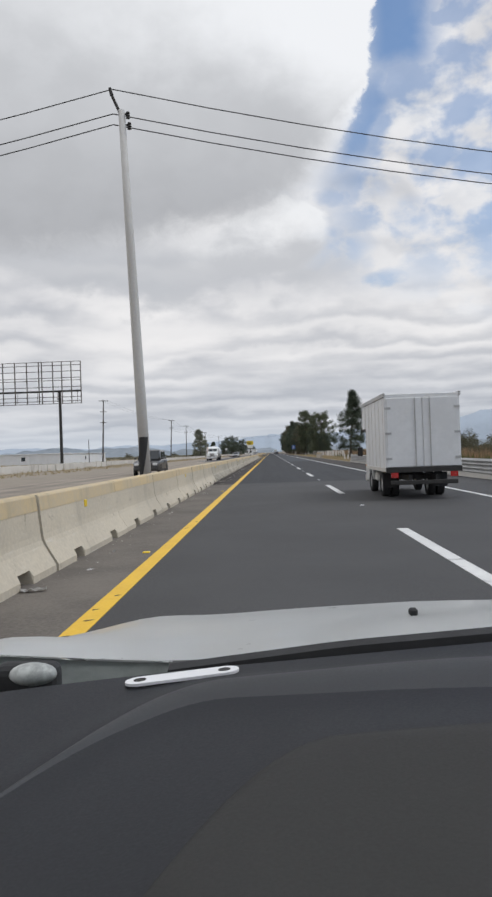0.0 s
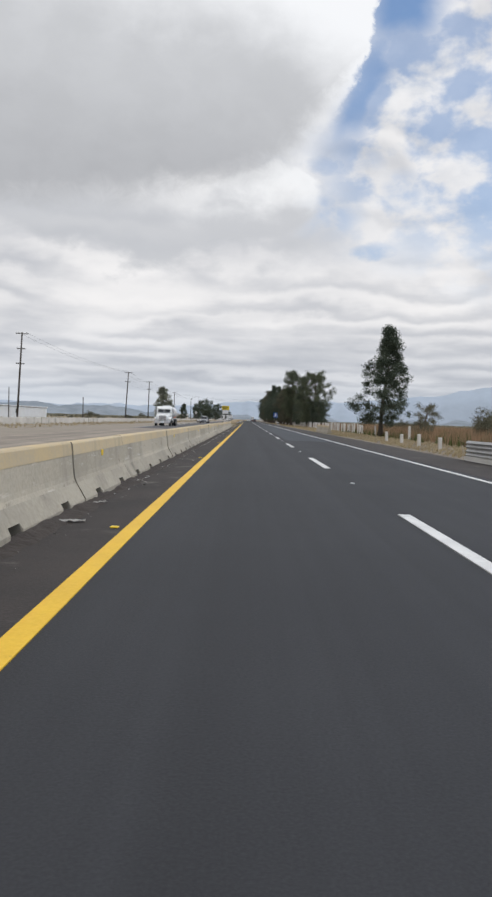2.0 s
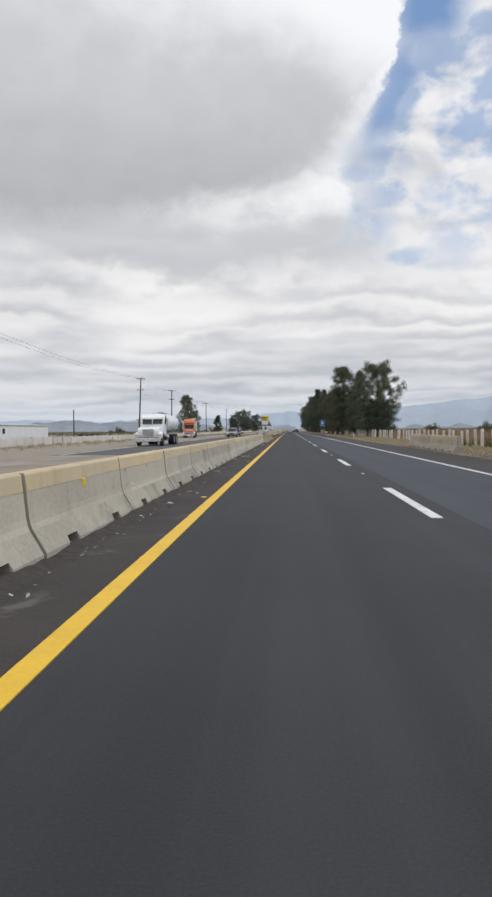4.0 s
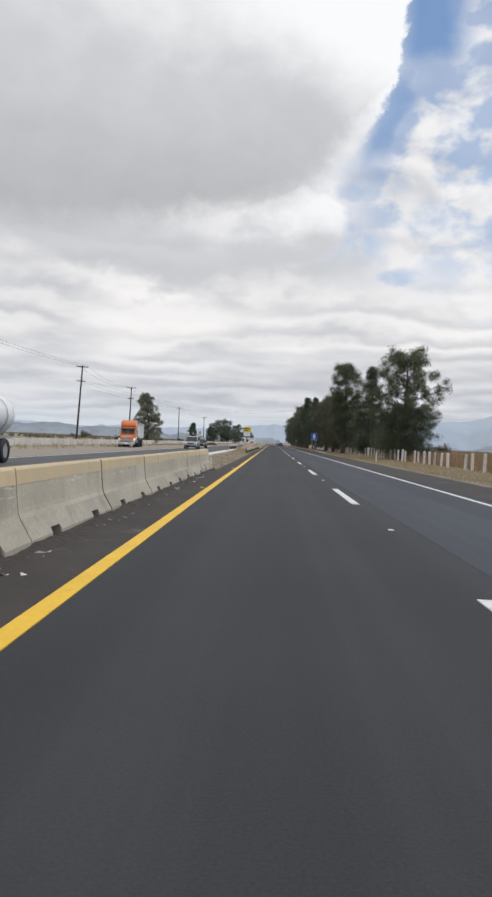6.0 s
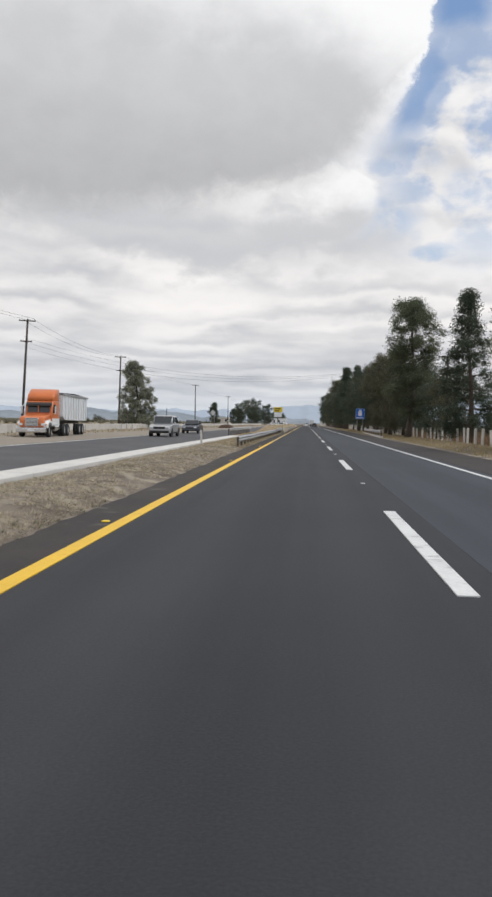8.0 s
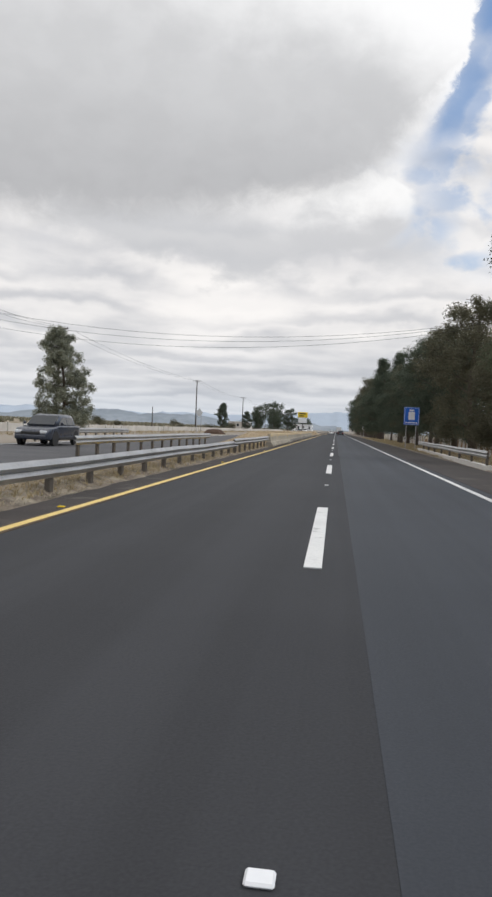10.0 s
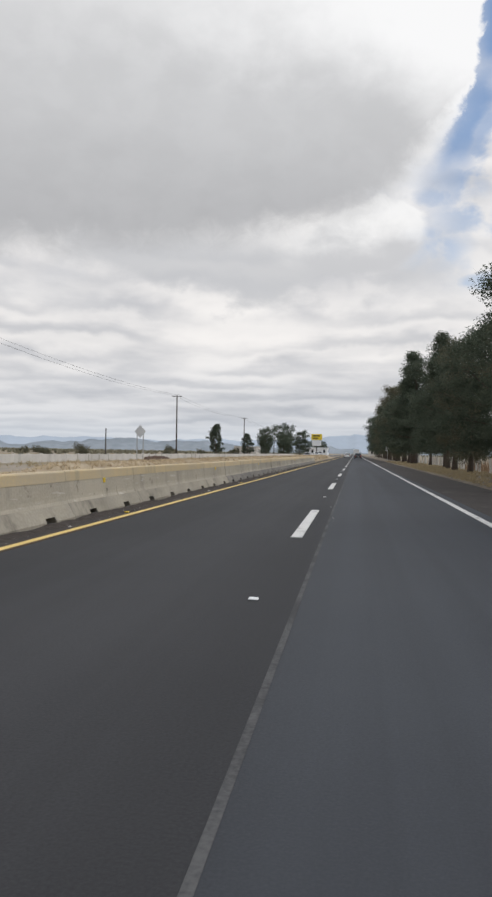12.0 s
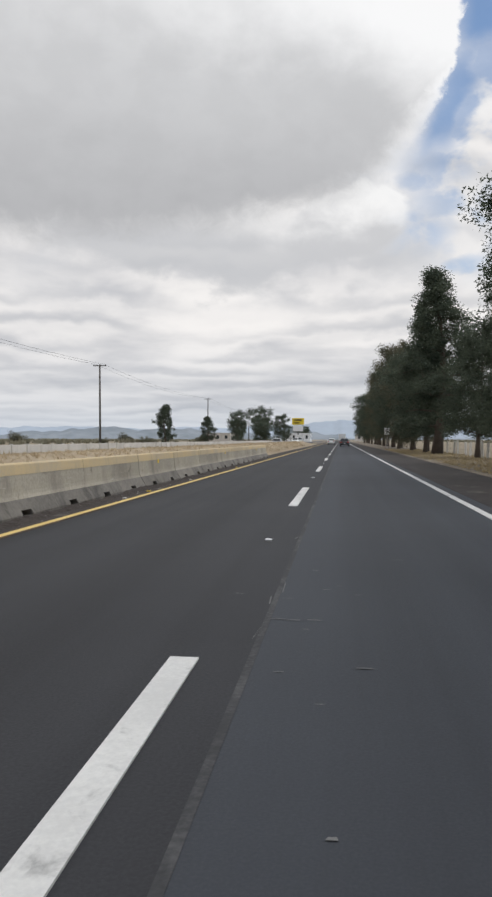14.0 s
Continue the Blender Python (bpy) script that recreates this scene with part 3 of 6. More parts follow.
for i in range(1, 26):
    shared("road_stud", stud.data, road, pose(3.505, 5.0 + 15.0 * i, 0))
    shared("road_stud", ystud.data, road, pose(-0.2, 13.0 + 15.0 * i, 0))

seam = surface("rubbed_seam_asphalt", (0.088, 0.089, 0.092), (0.036, 0.037, 0.040), 0.8, big=1.6, small=30, vary=1.0, bump=0.3, stains=((0.03, 0.031, 0.034), 0.9, 0.5, 0.6, 0.9))
part("seam", box(bmesh.new(), 3.87, 3.915, 250, 420, 0.0, 0.0036), seam, road, "pale rubbed edge of the resurfacing")
# pale scrapes and patches along the resurfacing seam
rnd = random.Random(77)
verts, faces = [], []
for i in range(86):
    z = 0.0045 + 0.00004 * i
    y = rnd.uniform(266, 345) if i < 70 else rnd.gauss(300.5, 1.6)
    along = rnd.random() < 0.7 and i < 70
    x = 3.92 + rnd.gauss(0, 0.05) if along else rnd.gauss(4.5, 0.3)
    l, w = (rnd.uniform(0.1, 0.6), rnd.uniform(0.006, 0.022)) if along else (rnd.uniform(0.01, 0.03), rnd.uniform(0.04, 0.13))
    s = rnd.uniform(-0.04, 0.04)
    k = len(verts)
    verts += [(x - w / 2, y, z), (x + w / 2, y + l * 0.1, z), (x + w / 3 + s, y + l, z), (x - w / 3 + s, y + l * 0.85, z)]
    faces.append((k, k + 1, k + 2, k + 3))
me = bpy.data.meshes.new("road_scrapes")
me.from_pydata(verts, [], faces)
me.materials.append(surface("scraped_asphalt", (0.19, 0.19, 0.185), (0.09, 0.09, 0.09), 0.8, big=3, small=40, vary=0.9, bump=0.1))
tagged(new("road_scrapes", me), "pale scrapes worn into the asphalt seam", "road wear", kind="stuff")
# rubber marks dragged over the yellow line
verts, faces = [], []
for y, x0, x1, w in ((8.0, -0.1, 0.16, 0.05), (8.6, -0.07, 0.0, 0.06), (9.1, -0.03, 0.05, 0.05), (9.5, -0.06, 0.0, 0.04), (10.1, 0.0, 0.06, 0.05), (16.0, -0.06, 0.02, 0.06), (17.2, 0.0, 0.07, 0.05)):
    k = len(verts)
    for q in range(7):
        u = q / 6
        t = math.sin(math.pi * u) * w * (0.7 + 0.3 * math.sin(q * 5 + y))
        verts += [(x0 + (x1 - x0) * u, y + 0.5 * (x1 - x0) * u - t, 0.0102), (x0 + (x1 - x0) * u, y + 0.5 * (x1 - x0) * u + t * 0.6 + 0.002, 0.0102)]
    faces += [(k + 2 * q, k + 2 * q + 2, k + 2 * q + 3, k + 2 * q + 1) for q in range(6)]
me = bpy.data.meshes.new("rubber_marks")
me.from_pydata(verts, [], faces)
me.materials.append(surface("rubber_smear", (0.045, 0.042, 0.04), (0.03, 0.028, 0.027), 0.8, big=3, small=40, vary=0.9, bump=0.1))
tagged(new("rubber_marks", me), "dark rubber smears across the yellow line", "road wear", kind="stuff")

# ---- median: kerb, verge and dry grass ----
def verge_rise(x, y):
    u = (x + 3.35) / 2.7
    edge = -0.70 + 0.08 * noise.noise((0.3, y * 0.55, 8.0)) + 0.07 * noise.noise((0.3, y * 2.3, 5.0))
    h = 0.03 + 0.13 * math.sin(math.pi * min(max(u, 0), 1)) + 0.05 * noise.noise((x * 1.6, y * 0.9, 2.0)) + 0.035 * noise.noise((x * 5, y * 5, 7.0))
    return max(-0.03, min(h, h * (edge - x) / 0.35))


verge = sheet("verge", [-3.38 + 0.1 * i for i in range(29)], [160.5 + 0.25 * i for i in range(400)], VERGE, 0.0, verge_rise)
tagged(verge, "bare brown earth median strip with dry grass", "verge", kind="structure")
tagged(sheet("verge", [-4.3, -3.6, -2.9, -2.2, -1.76], [-100 + 10 * i for i in range(27)], VERGE, 0.01), "earth strip behind the concrete barrier", "verge", kind="structure")
tagged(sheet("verge", [-4.3, -3.6, -2.9, -2.2, -1.76], [258 + 10 * i for i in range(90)], VERGE, 0.01), "earth strip behind the concrete barrier", "verge", kind="structure")
tagged(sheet("verge", [9.3, 10.2, 11.5, 13.0, 15.0], [-60 + 8 * i for i in range(120)], VERGE, -0.02, lambda x, y: 0.06 * noise.noise((x, y * 0.3, 5.0))), "dusty roadside verge with dry grass", "verge", kind="structure")

def berm_rise(x, y):
    u = min(max((x + 4.3) / 3.1, 0), 1)
    ends = min(1.0, max(0.0, (y - 258) / 13)) * min(1.0, max(0.0, (470 - y) / 40))
    return 0.02 + ends * (0.88 * math.sin(math.pi * u) ** 0.7 + 0.06 * noise.noise((x, y * 0.4, 4.0)) + 0.03 * noise.noise((x * 4, y * 3, 1.0)))


tagged(sheet("verge", [-4.3 + 0.31 * i for i in range(11)], [254 + 1.0 * i for i in range(218)], surface("straw_covered_soil", (0.43, 0.35, 0.24), (0.28, 0.222, 0.15), 0.95, big=0.8, small=10, vary=0.9, bump=0.8, dist=0.04), 0.0, berm_rise), "low earth bank with golden dry grass behind the barrier", "verge", kind="structure")
kerb_bm = box(bmesh.new(), -0.42, 0.42, 0.01, 2.99, -0.1, 0.13, 0.02)
kerb_one = part("kerb", kerb_bm, KERB)
tagged(kerb_one, "pale concrete median kerb slab", "kerb", "median kerb slabs")
kerb_one.matrix_basis = pose(-3.85, 160, 0)
for i in range(1, 24):
    copy_thing(kerb_one, pose(-3.85, 160 + 3.0 * i, 0))


def grass(name, n, area, h, material, lean=0.5, width=0.012, blades=7, floor=None, seed=1):
    rnd = random.Random(seed)
    verts, faces = [], []
    for _ in range(n):
        cx, cy = area(rnd)
        cz = floor(cx, cy) if floor else 0.0
        hh = h * rnd.uniform(0.5, 1.3)
        for _ in range(blades):
            a = rnd.uniform(0, 6.283)
            l = rnd.uniform(0.1, lean) * hh
            bx, by = cx + rnd.gauss(0, hh * 0.22), cy + rnd.gauss(0, hh * 0.22)
            w = width * rnd.uniform(0.6, 1.4)
            px, py = -math.sin(a) * w, math.cos(a) * w
            k = len(verts)
            verts += [(bx - px, by - py, cz - 0.02), (bx + px, by + py, cz - 0.02), (bx + l * math.cos(a), by + l * math.sin(a), cz + hh * rnd.uniform(0.6, 1.0))]
            faces.append((k, k + 1, k + 2))
    me = bpy.data.meshes.new(name)
    me.from_pydata(verts, [], faces)
    me.materials.append(material)
    return new(name, me)


def patchy(r, x0, x1, y0, y1, power=1.0, least=0.0):
    """A place inside the strip where the grass has taken hold."""
    while True:
        x, y = r.uniform(x0, x1), y0 + (y1 - y0) * r.random() ** power
        if noise.noise((x * 0.8, y * 0.45, 12.0)) + 0.5 * noise.noise((x * 2.7, y * 1.9, 3.0)) > least + r.uniform(-0.35, 0.35):
            return x, y


tagged(grass("dry_grass", 22000, lambda r: patchy(r, -3.3, -0.8, 161, 258, 1.5, -0.2), 0.05, PALE_STRAW, 3.2, 0.007, 6, verge_rise, 3), "short dry straw-coloured grass on the median", "grass", kind="stuff")
tagged(grass("dry_grass", 5200, lambda r: patchy(r, -3.3, -0.72, 161, 258, 1.5, 0.15), 0.045, SCRUB, 3.2, 0.008, 7, verge_rise, 13), "brown matted dry grass on the median", "grass", kind="stuff")
tagged(grass("dry_grass", 2600, lambda r: (r.uniform(-3.2, -0.8) if r.random() < 0.75 else r.uniform(-1.6, -0.9), r.uniform(204, 262)), 0.11, STRAW, 1.6, 0.009, 7, verge_rise, 4), "dry yellow grass under the guard rail", "grass", kind="stuff")
tagged(grass("dry_grass", 17000, lambda r: (9.9 + 4.8 * r.random(), 60 + 330 * r.random()), 0.13, STRAW, 1.3, 0.013, 6, None, 5), "short dry grass along the right verge", "grass", kind="stuff")
tagged(grass("field_grass", 9000, lambda r: (15.2 + 45 * r.random() ** 1.5, r.uniform(60, 330)), 1.15, BROWN_GRASS, 0.5, 0.03, 6, land, 6), "tall dry brown grass in the field", "grass", kind="stuff")
tagged(grass("weeds", 900, lambda r: (14.0 + 26 * r.random() ** 1.5, r.uniform(10, 150)), 0.8, GREEN_WEED, 0.6, 0.05, 7, land, 7), "green weeds at the edge of the field", "weeds", kind="stuff")
tagged(grass("field_grass", 6000, lambda r: (-17.5 - 50 * r.random() ** 1.5, r.uniform(40, 520)), 0.35, STRAW, 0.7, 0.03, 6, land, 8), "pale dry stubble in the opposite field", "grass", kind="stuff")


tagged(grass("dry_grass", 15000, lambda r: (-4.2 + 2.9 * r.random(), 255 + 160 * r.random() ** 1.3), 0.085, GOLD_GRASS, 1.8, 0.010, 7, berm_rise, 9), "golden dry grass on the median bank", "grass", kind="stuff")


for side, n in ((-1, 2400), (1, 1500)):
    tagged(grass("far_scrub", n, lambda r: (side * (60 + 420 * r.random() ** 1.3), 330 + 800 * r.random()), 1.4, SCRUB, 1.2, 0.45, 7, None, 20 + side), "low olive scrub across the distant plain", "scrub", kind="stuff")


# ---- concrete barriers ----
def barrier_ring(y, notch):
    foot = [(0.262, 0.15), (0.261, 0.151)] if notch else [(0.30, 0.0), (0.30, 0.085)]
    front = foot + [(0.252, 0.168), (0.165, 0.315), (0.142, 0.37), (0.130, 0.43), (0.087, 0.85), (0.075, 0.875), (0.06, 0.88)]
    return [(x, y, z) for x, z in front] + [(-x, y, z) for x, z in reversed(front)]


def make_barrier(reflector, concrete, foot_mat, look_of):
    """A four-metre precast barrier, with drain notches along its foot."""
    ob = empty("concrete_barrier")
    bm = bmesh.new()
    ys = [0.012, 0.05, 0.78, 0.80, 1.16, 1.18, 2.80, 2.82, 3.18, 3.20, 3.95, 3.988]
    rings = [barrier_ring(y, 0.79 < y < 1.17 or 2.81 < y < 3.19) for y in ys]
    loft(bm, [r[3:-3] for r in rings])
    part("body", bm, concrete, ob, "stained grey concrete body")
    bm = loft(bmesh.new(), [r[:4] + r[-4:] for r in rings])
    part("foot", bm, foot_mat, ob, "dirt-splashed flared foot with drain notches")
    bm = bmesh.new()
    band = [(0.1065, 0.70), (0.0895, 0.861), (0.072, 0.884), (-0.072, 0.884), (-0.0895, 0.861), (-0.1065, 0.70), (-0.098, 0.70), (-0.06, 0.855), (0.06, 0.855), (0.098, 0.70)]
    loft(bm, [[(x, y, z) for x, z in band] for y in (0.02, 1.3, 2.6, 3.98)])
    part("painted_band", bm, OCHRE, ob, "faded ochre painted top band")
    if reflector:
        bm = box(bmesh.new(), 0.10, 0.122, 1.94, 2.06, 0.60, 0.70, 0.008)
        part("reflector", bm, REFLECT, ob, "yellow reflector tab")
    return tagged(ob, look_of, "barrier", "median barriers")


CLEAN_LOOK, SOOT_LOOK = "weathered precast concrete road barrier with ochre top", "sooty grey precast road barrier with faded ochre top"
plain_barrier, marked_barrier = (make_barrier(r, CONCRETE, FOOT, CLEAN_LOOK) for r in (False, True))
cream_plain, cream_marked = (make_barrier(r, CONCRETE_CREAM, CONCRETE_CREAM, "cream precast concrete road barrier with ochre top") for r in (False, True))
sooty_plain, sooty_marked = (make_barrier(r, CONCRETE_SOOT, FOOT_SOOT, SOOT_LOOK) for r in (False, True))
rnd = random.Random(11)
for i in range(43):
    y = -12.5 + 4.03 * i
    src = (cream_marked if i < 12 else marked_barrier) if i % 3 == 0 else (cream_plain if i < 12 else plain_barrier)
    m = pose(-1.28 + rnd.uniform(-0.006, 0.006), y, rnd.uniform(-0.008, 0.0), 0, 0, rnd.uniform(-0.08, 0.08))
    if i in (0, 1, 12, 13):
        src.matrix_basis = m
    else:
        copy_thing(src, m)
for i in range(21):
    y = 262.0 + 3.987 * i
    m = pose(-0.80 + rnd.uniform(-0.006, 0.006), y, rnd.uniform(-0.008, 0.0), 0, 0, rnd.uniform(-0.08, 0.08))
    if i < 5:
        copy_thing(marked_barrier if i % 3 == 1 else plain_barrier, m)
    elif i in (5, 7):
        (sooty_marked if i == 7 else sooty_plain).matrix_basis = m
    else:
        copy_thing(sooty_marked if i % 3 == 1 else sooty_plain, m)

for i, y in enumerate((126.5, 130.55, 134.6, 138.6)):
    ob = copy_thing(plain_barrier, pose(10.0 + 0.08 * i, y, -0.03, 0, 0, -1.2))
    tagged(ob, "whitish concrete barrier at the roadside verge", "barrier", "roadside barriers")

# broken bits along the foot of the barriers
verts, faces = [], []
for _ in range(1900):
    y = rnd.uniform(2, 162) if rnd.random() < 0.75 else rnd.uniform(262, 335)
    x = -0.93 + abs(rnd.gauss(0, 0.16)) + (0.45 if y > 200 else 0)
    s = rnd.uniform(0.008, 0.03) if rnd.random() < 0.9 else rnd.uniform(0.04, 0.08)
    k = len(verts)
    verts += [(x + rnd.uniform(-s, s), y + rnd.uniform(-s, s), 0.004) for _ in range(3)] + [(x, y, 0.006 + s * 0.3)]
    faces += [(k, k + 1, k + 3), (k + 1, k + 2, k + 3), (k + 2, k, k + 3)]
me = bpy.data.meshes.new("debris")
me.from_pydata(verts, [], faces)
me.materials.append(LITTER)
tagged(new("debris", me), "pale rubble crumbs along the barrier foot", "debris", kind="stuff")


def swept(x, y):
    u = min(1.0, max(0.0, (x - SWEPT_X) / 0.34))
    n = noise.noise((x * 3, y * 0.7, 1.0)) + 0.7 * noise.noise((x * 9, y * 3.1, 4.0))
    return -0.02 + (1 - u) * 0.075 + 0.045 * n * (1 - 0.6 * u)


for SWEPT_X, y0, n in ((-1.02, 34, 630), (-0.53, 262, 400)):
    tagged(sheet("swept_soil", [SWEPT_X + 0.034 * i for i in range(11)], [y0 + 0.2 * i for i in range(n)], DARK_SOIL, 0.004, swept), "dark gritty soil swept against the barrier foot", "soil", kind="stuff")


def litter(x, y, l, rz):
    bm = bmesh.new()
    pts = []
    for i in range(6):
        u = i / 5
        pts.append([((u - 0.5) * l, v * l * 0.35 * (1 - 0.4 * abs(u - 0.5)), 0.012 + 0.03 * math.sin(u * 7 + v * 3) ** 2) for v in (-0.5, -0.1, 0.2, 0.5)])
    loft(bm, pts, close=False, caps=False)
    bmesh.ops.solidify(bm, geom=bm.faces[:], thickness=0.004)
    ob = part("litter", bm, LITTER)
    ob.matrix_basis = pose(x, y, 0.004, 0, 0, rz)
    tagged(ob, "crumpled pale plastic litter on the shoulder", "litter", "litter on the shoulder")


for x, y, l, rz in ((-0.8, 36.5, 0.35, 40), (-0.75, 58.3, 0.3, 10), (-0.8, 111.5, 0.35, 70), (-0.7, 124.0, 0.5, 20), (-0.75, 152.5, 0.45, 60), (-0.8, 147.0, 0.2, 0), (-0.85, 10.4, 0.25, 15), (-0.35, 297.0, 0.3, 70), (-0.42, 300.2, 0.4, 80), (-0.4, 301.4, 0.3, 95), (-0.4, 304.6, 0.35, 70), (-0.45, 309.0, 0.3, 100), (-0.82, 60.2, 0.3, 60), (-0.85, 63.9, 0.25, 10), (-0.84, 67.8, 0.3, 80)):
    litter(x, y, l, rz)


# ---- guard rails ----
def rail_profile():
    return ((0.0, 0.0), (0.03, 0.03), (0.08, 0.085), (0.03, 0.14), (0.0, 0.155), (0.03, 0.17), (0.08, 0.225), (0.03, 0.28), (0.0, 0.31))


def guard_rail(name_label, x, y0, y1, z=0.42, facing=1, x1=None, spacing=2.0, rows=1, base=False):
    """A corrugated beam on posts; each post is a part."""
    ob = empty("guard_rail", 0, 0, 0)
    x1 = x if x1 is None else x1
    at = lambda y: x + (x1 - x) * (y - y0) / (y1 - y0)
    for r in range(rows):
        zz = z - 0.30 * r
        bm = bmesh.new()
        n = max(2, int((y1 - y0) / 4))
        secs = []
        for i in range(n + 1):
            y = y0 + (y1 - y0) * i / n
            front = [(at(y) + facing * (0.06 + px), y, zz + pz + 0.012 * math.sin(i * 2.1)) for px, pz in rail_profile()]
            back = [(at(y) + facing * (0.052 + px), y, zz + pz + 0.012 * math.sin(i * 2.1)) for px, pz in rail_profile()]
            secs.append(front + back[::-1])
        loft(bm, secs)
        bmesh.ops.recalc_face_normals(bm, faces=bm.faces[:])
        part("beam", bm, GALV, ob, "corrugated galvanised beam")
    bm = box(bmesh.new(), -0.05, 0.05, -0.075, 0.075, -0.3, z + 0.26, 0.01)
    p0 = part("post", bm, POST_STEEL, ob)
    p0.matrix_basis = pose(at(y0 + 0.5), y0 + 0.5, 0)
    k = 1
    while y0 + 0.5 + spacing * k < y1:
        y = y0 + 0.5 + spacing * k
        shared("post", p0.data, ob, pose(at(y), y, 0))
        k += 1
    if base:
        bm = bmesh.new()
        loft(bm, [[(at(y) + a, y, b) for a, b in ((-0.16, -0.1), (0.16, -0.1), (0.16, 0.16), (-0.16, 0.16))] for y in (y0, (y0 + y1) / 2, y1)])
        bmesh.ops.recalc_face_normals(bm, faces=bm.faces[:])
        part("plinth", bm, KERB, ob, "dusty concrete plinth")
    return tagged(ob, name_label, "guard rail")


guard_rail("galvanised steel guard rail on short posts over grass", -1.05, 204, 246.6, 0.30, 1, -0.95)
guard_rail("taller galvanised guard rail lapped over the lower one", -0.92, 245.4, 261.8, 0.41, 1, -0.9)
guard_rail("galvanised guard rail along the opposite carriageway", -4.9, 236, 262, 0.42, 1)
guard_rail("distant galvanised guard rail beyond the opposite carriageway", -12.4, 248, 268, 0.42, 1)
guard_rail("stacked steel guard rail on a concrete plinth", 9.75, 8, 77, 0.44, -1, 9.6, 4.0, 2, True)
guard_rail("galvanised guard rail on a concrete plinth below trees", 9.8, 243, 275.5, 0.44, -1, 10.7, 4.0, 1, True)


# ---- walls and fences ----
wall_bm = bmesh.new()
box(wall_bm, -0.08, 0.08, 0.06, 2.94, 0.0, 0.78, 0.015)
box(wall_bm, -0.11, 0.11, -0.1, 0.1, 0.0, 0.86, 0.015)
wall_one = part("boundary_wall", wall_bm, WALL_WHITE)
tagged(wall_one, "low limewashed boundary wall panel with a post", "wall", "boundary wall panels")
wall_one.matrix_basis = pose(-24.5, 60, land(-24.5, 60))
for i in range(1, 180):
    y = 60 + 3.0 * i
    copy_thing(wall_one, pose(-24.5 + 0.15 * math.sin(i * 0.7), y, land(-24.5, y) - 0.02, rnd.uniform(-0.6, 0.6), 0, 0))

post_bm = box(bmesh.new(), -0.085, 0.085, -0.085, 0.085, -0.2, 1.15, 0.018)
post_one = part("fence_post", post_bm, POST_WHITE)
tagged(post_one, "whitewashed concrete fence post standing in dry grass", "fence post", "roadside fence posts")
post_one.matrix_basis = pose(14.5, 109.0, -0.02)
for i in range(1, 124):
    y = 109.0 + 2.15 * i + rnd.uniform(-0.25, 0.25)
    if rnd.random() < 0.06 + 0.5 * max(0.0, (140 - y) / 31):
        continue
    copy_thing(post_one, pose(14.5 + rnd.uniform(-0.08, 0.08), y, land(14.5, y) + rnd.uniform(-0.06, 0.1), rnd.uniform(-3, 3), rnd.uniform(-3, 3), rnd.uniform(-15, 15)))
for k, z in enumerate((0.45, 0.85)):
    tagged(wire("fence_wire", [(14.5, 109 + 20 * i, z) for i in range(14)], 0.006, POST_STEEL), "thin wire strung along the fence posts", "fence wire")
for x, y, dip in ((11.3, 87.4, 0.5), (11.3, 92.0, 0.42), (11.4, 97.2, 0.52), (11.6, 103.4, 0.45)):
    copy_thing(post_one, pose(x, y, -dip, 2, -3, 12))
# marker post leaning at the verge edge
for x, y in ((10.4, 190.0), (-2.9, 205.0)):
    ob = part("marker_post", box(bmesh.new(), -0.05, 0.05, -0.05, 0.05, -0.1, 0.85, 0.012), POST_WHITE)
    ob.matrix_basis = pose(x, y, 0, 2, -3, 10)
    tagged(ob, "slim white roadside marker post", "marker post", "marker posts")


ob = part("marker_post", box(bmesh.new(), -0.045, 0.045, -0.045, 0.045, -0.1, 0.42, 0.012), POST_WHITE)
ob.matrix_basis = pose(-1.25, 162.8, 0.08, -3, 4, 20)
tagged(ob, "short white marker stump in the median grass", "marker post", "marker posts")


# ---- hills ----
def ridge(name, dist, material, amp, base, seed, label, span=75):
    verts, faces = [], []
    n = 460
    for i in range(n + 1):
        a = radians(-span + 2 * span * i / n)
        h = base(math.degrees(a)) + amp * (0.7 * noise.noise((math.degrees(a) * 0.16, seed, 0)) + 0.9 * (0.55 - 1.6 * abs(noise.noise((math.degrees(a) * 0.3, seed, 3)))) + 0.28 * noise.noise((math.degrees(a) * 1.3, seed, 6)))
        h = max(h, 4.0)
        for k, (f, g) in enumerate(((1.0, 0.0), (1.03, 0.55), (1.07, 1.0), (1.16, 0.0))):
            r = dist * f
            verts.append((r * math.sin(a), 150 + r * math.cos(a), -6 if g == 0 else h * g * (1 if g == 1 else 1 + 0.25 * noise.noise((i * 0.4, seed, 9)))))
    for i in range(n):
        for k in range(3):
            q = i * 4 + k
            faces.append((q, q + 1, q + 5, q + 4))
    me = bpy.data.meshes.new(name)
    me.from_pydata(verts, [], faces)
    me.materials.append(material)
    for p in me.polygons:
        p.use_smooth = True
    return tagged(new(name, me), label, "hills", kind="structure")


def far_height(a):
    return 52 + 150 * math.exp(-((a - 20) / 9) ** 2) + 48 * math.exp(-((a - 3) / 6) ** 2)


def near_height(a):
    return 8 + 26 * math.exp(-((a + 18) / 8) ** 2) + 6 * math.exp(-((a + 8) / 5) ** 2)


ridge("backdrop", 3700, HILL_FAR, 26, far_height, 2.0, "distant mountain range with haze painted as pale blue")
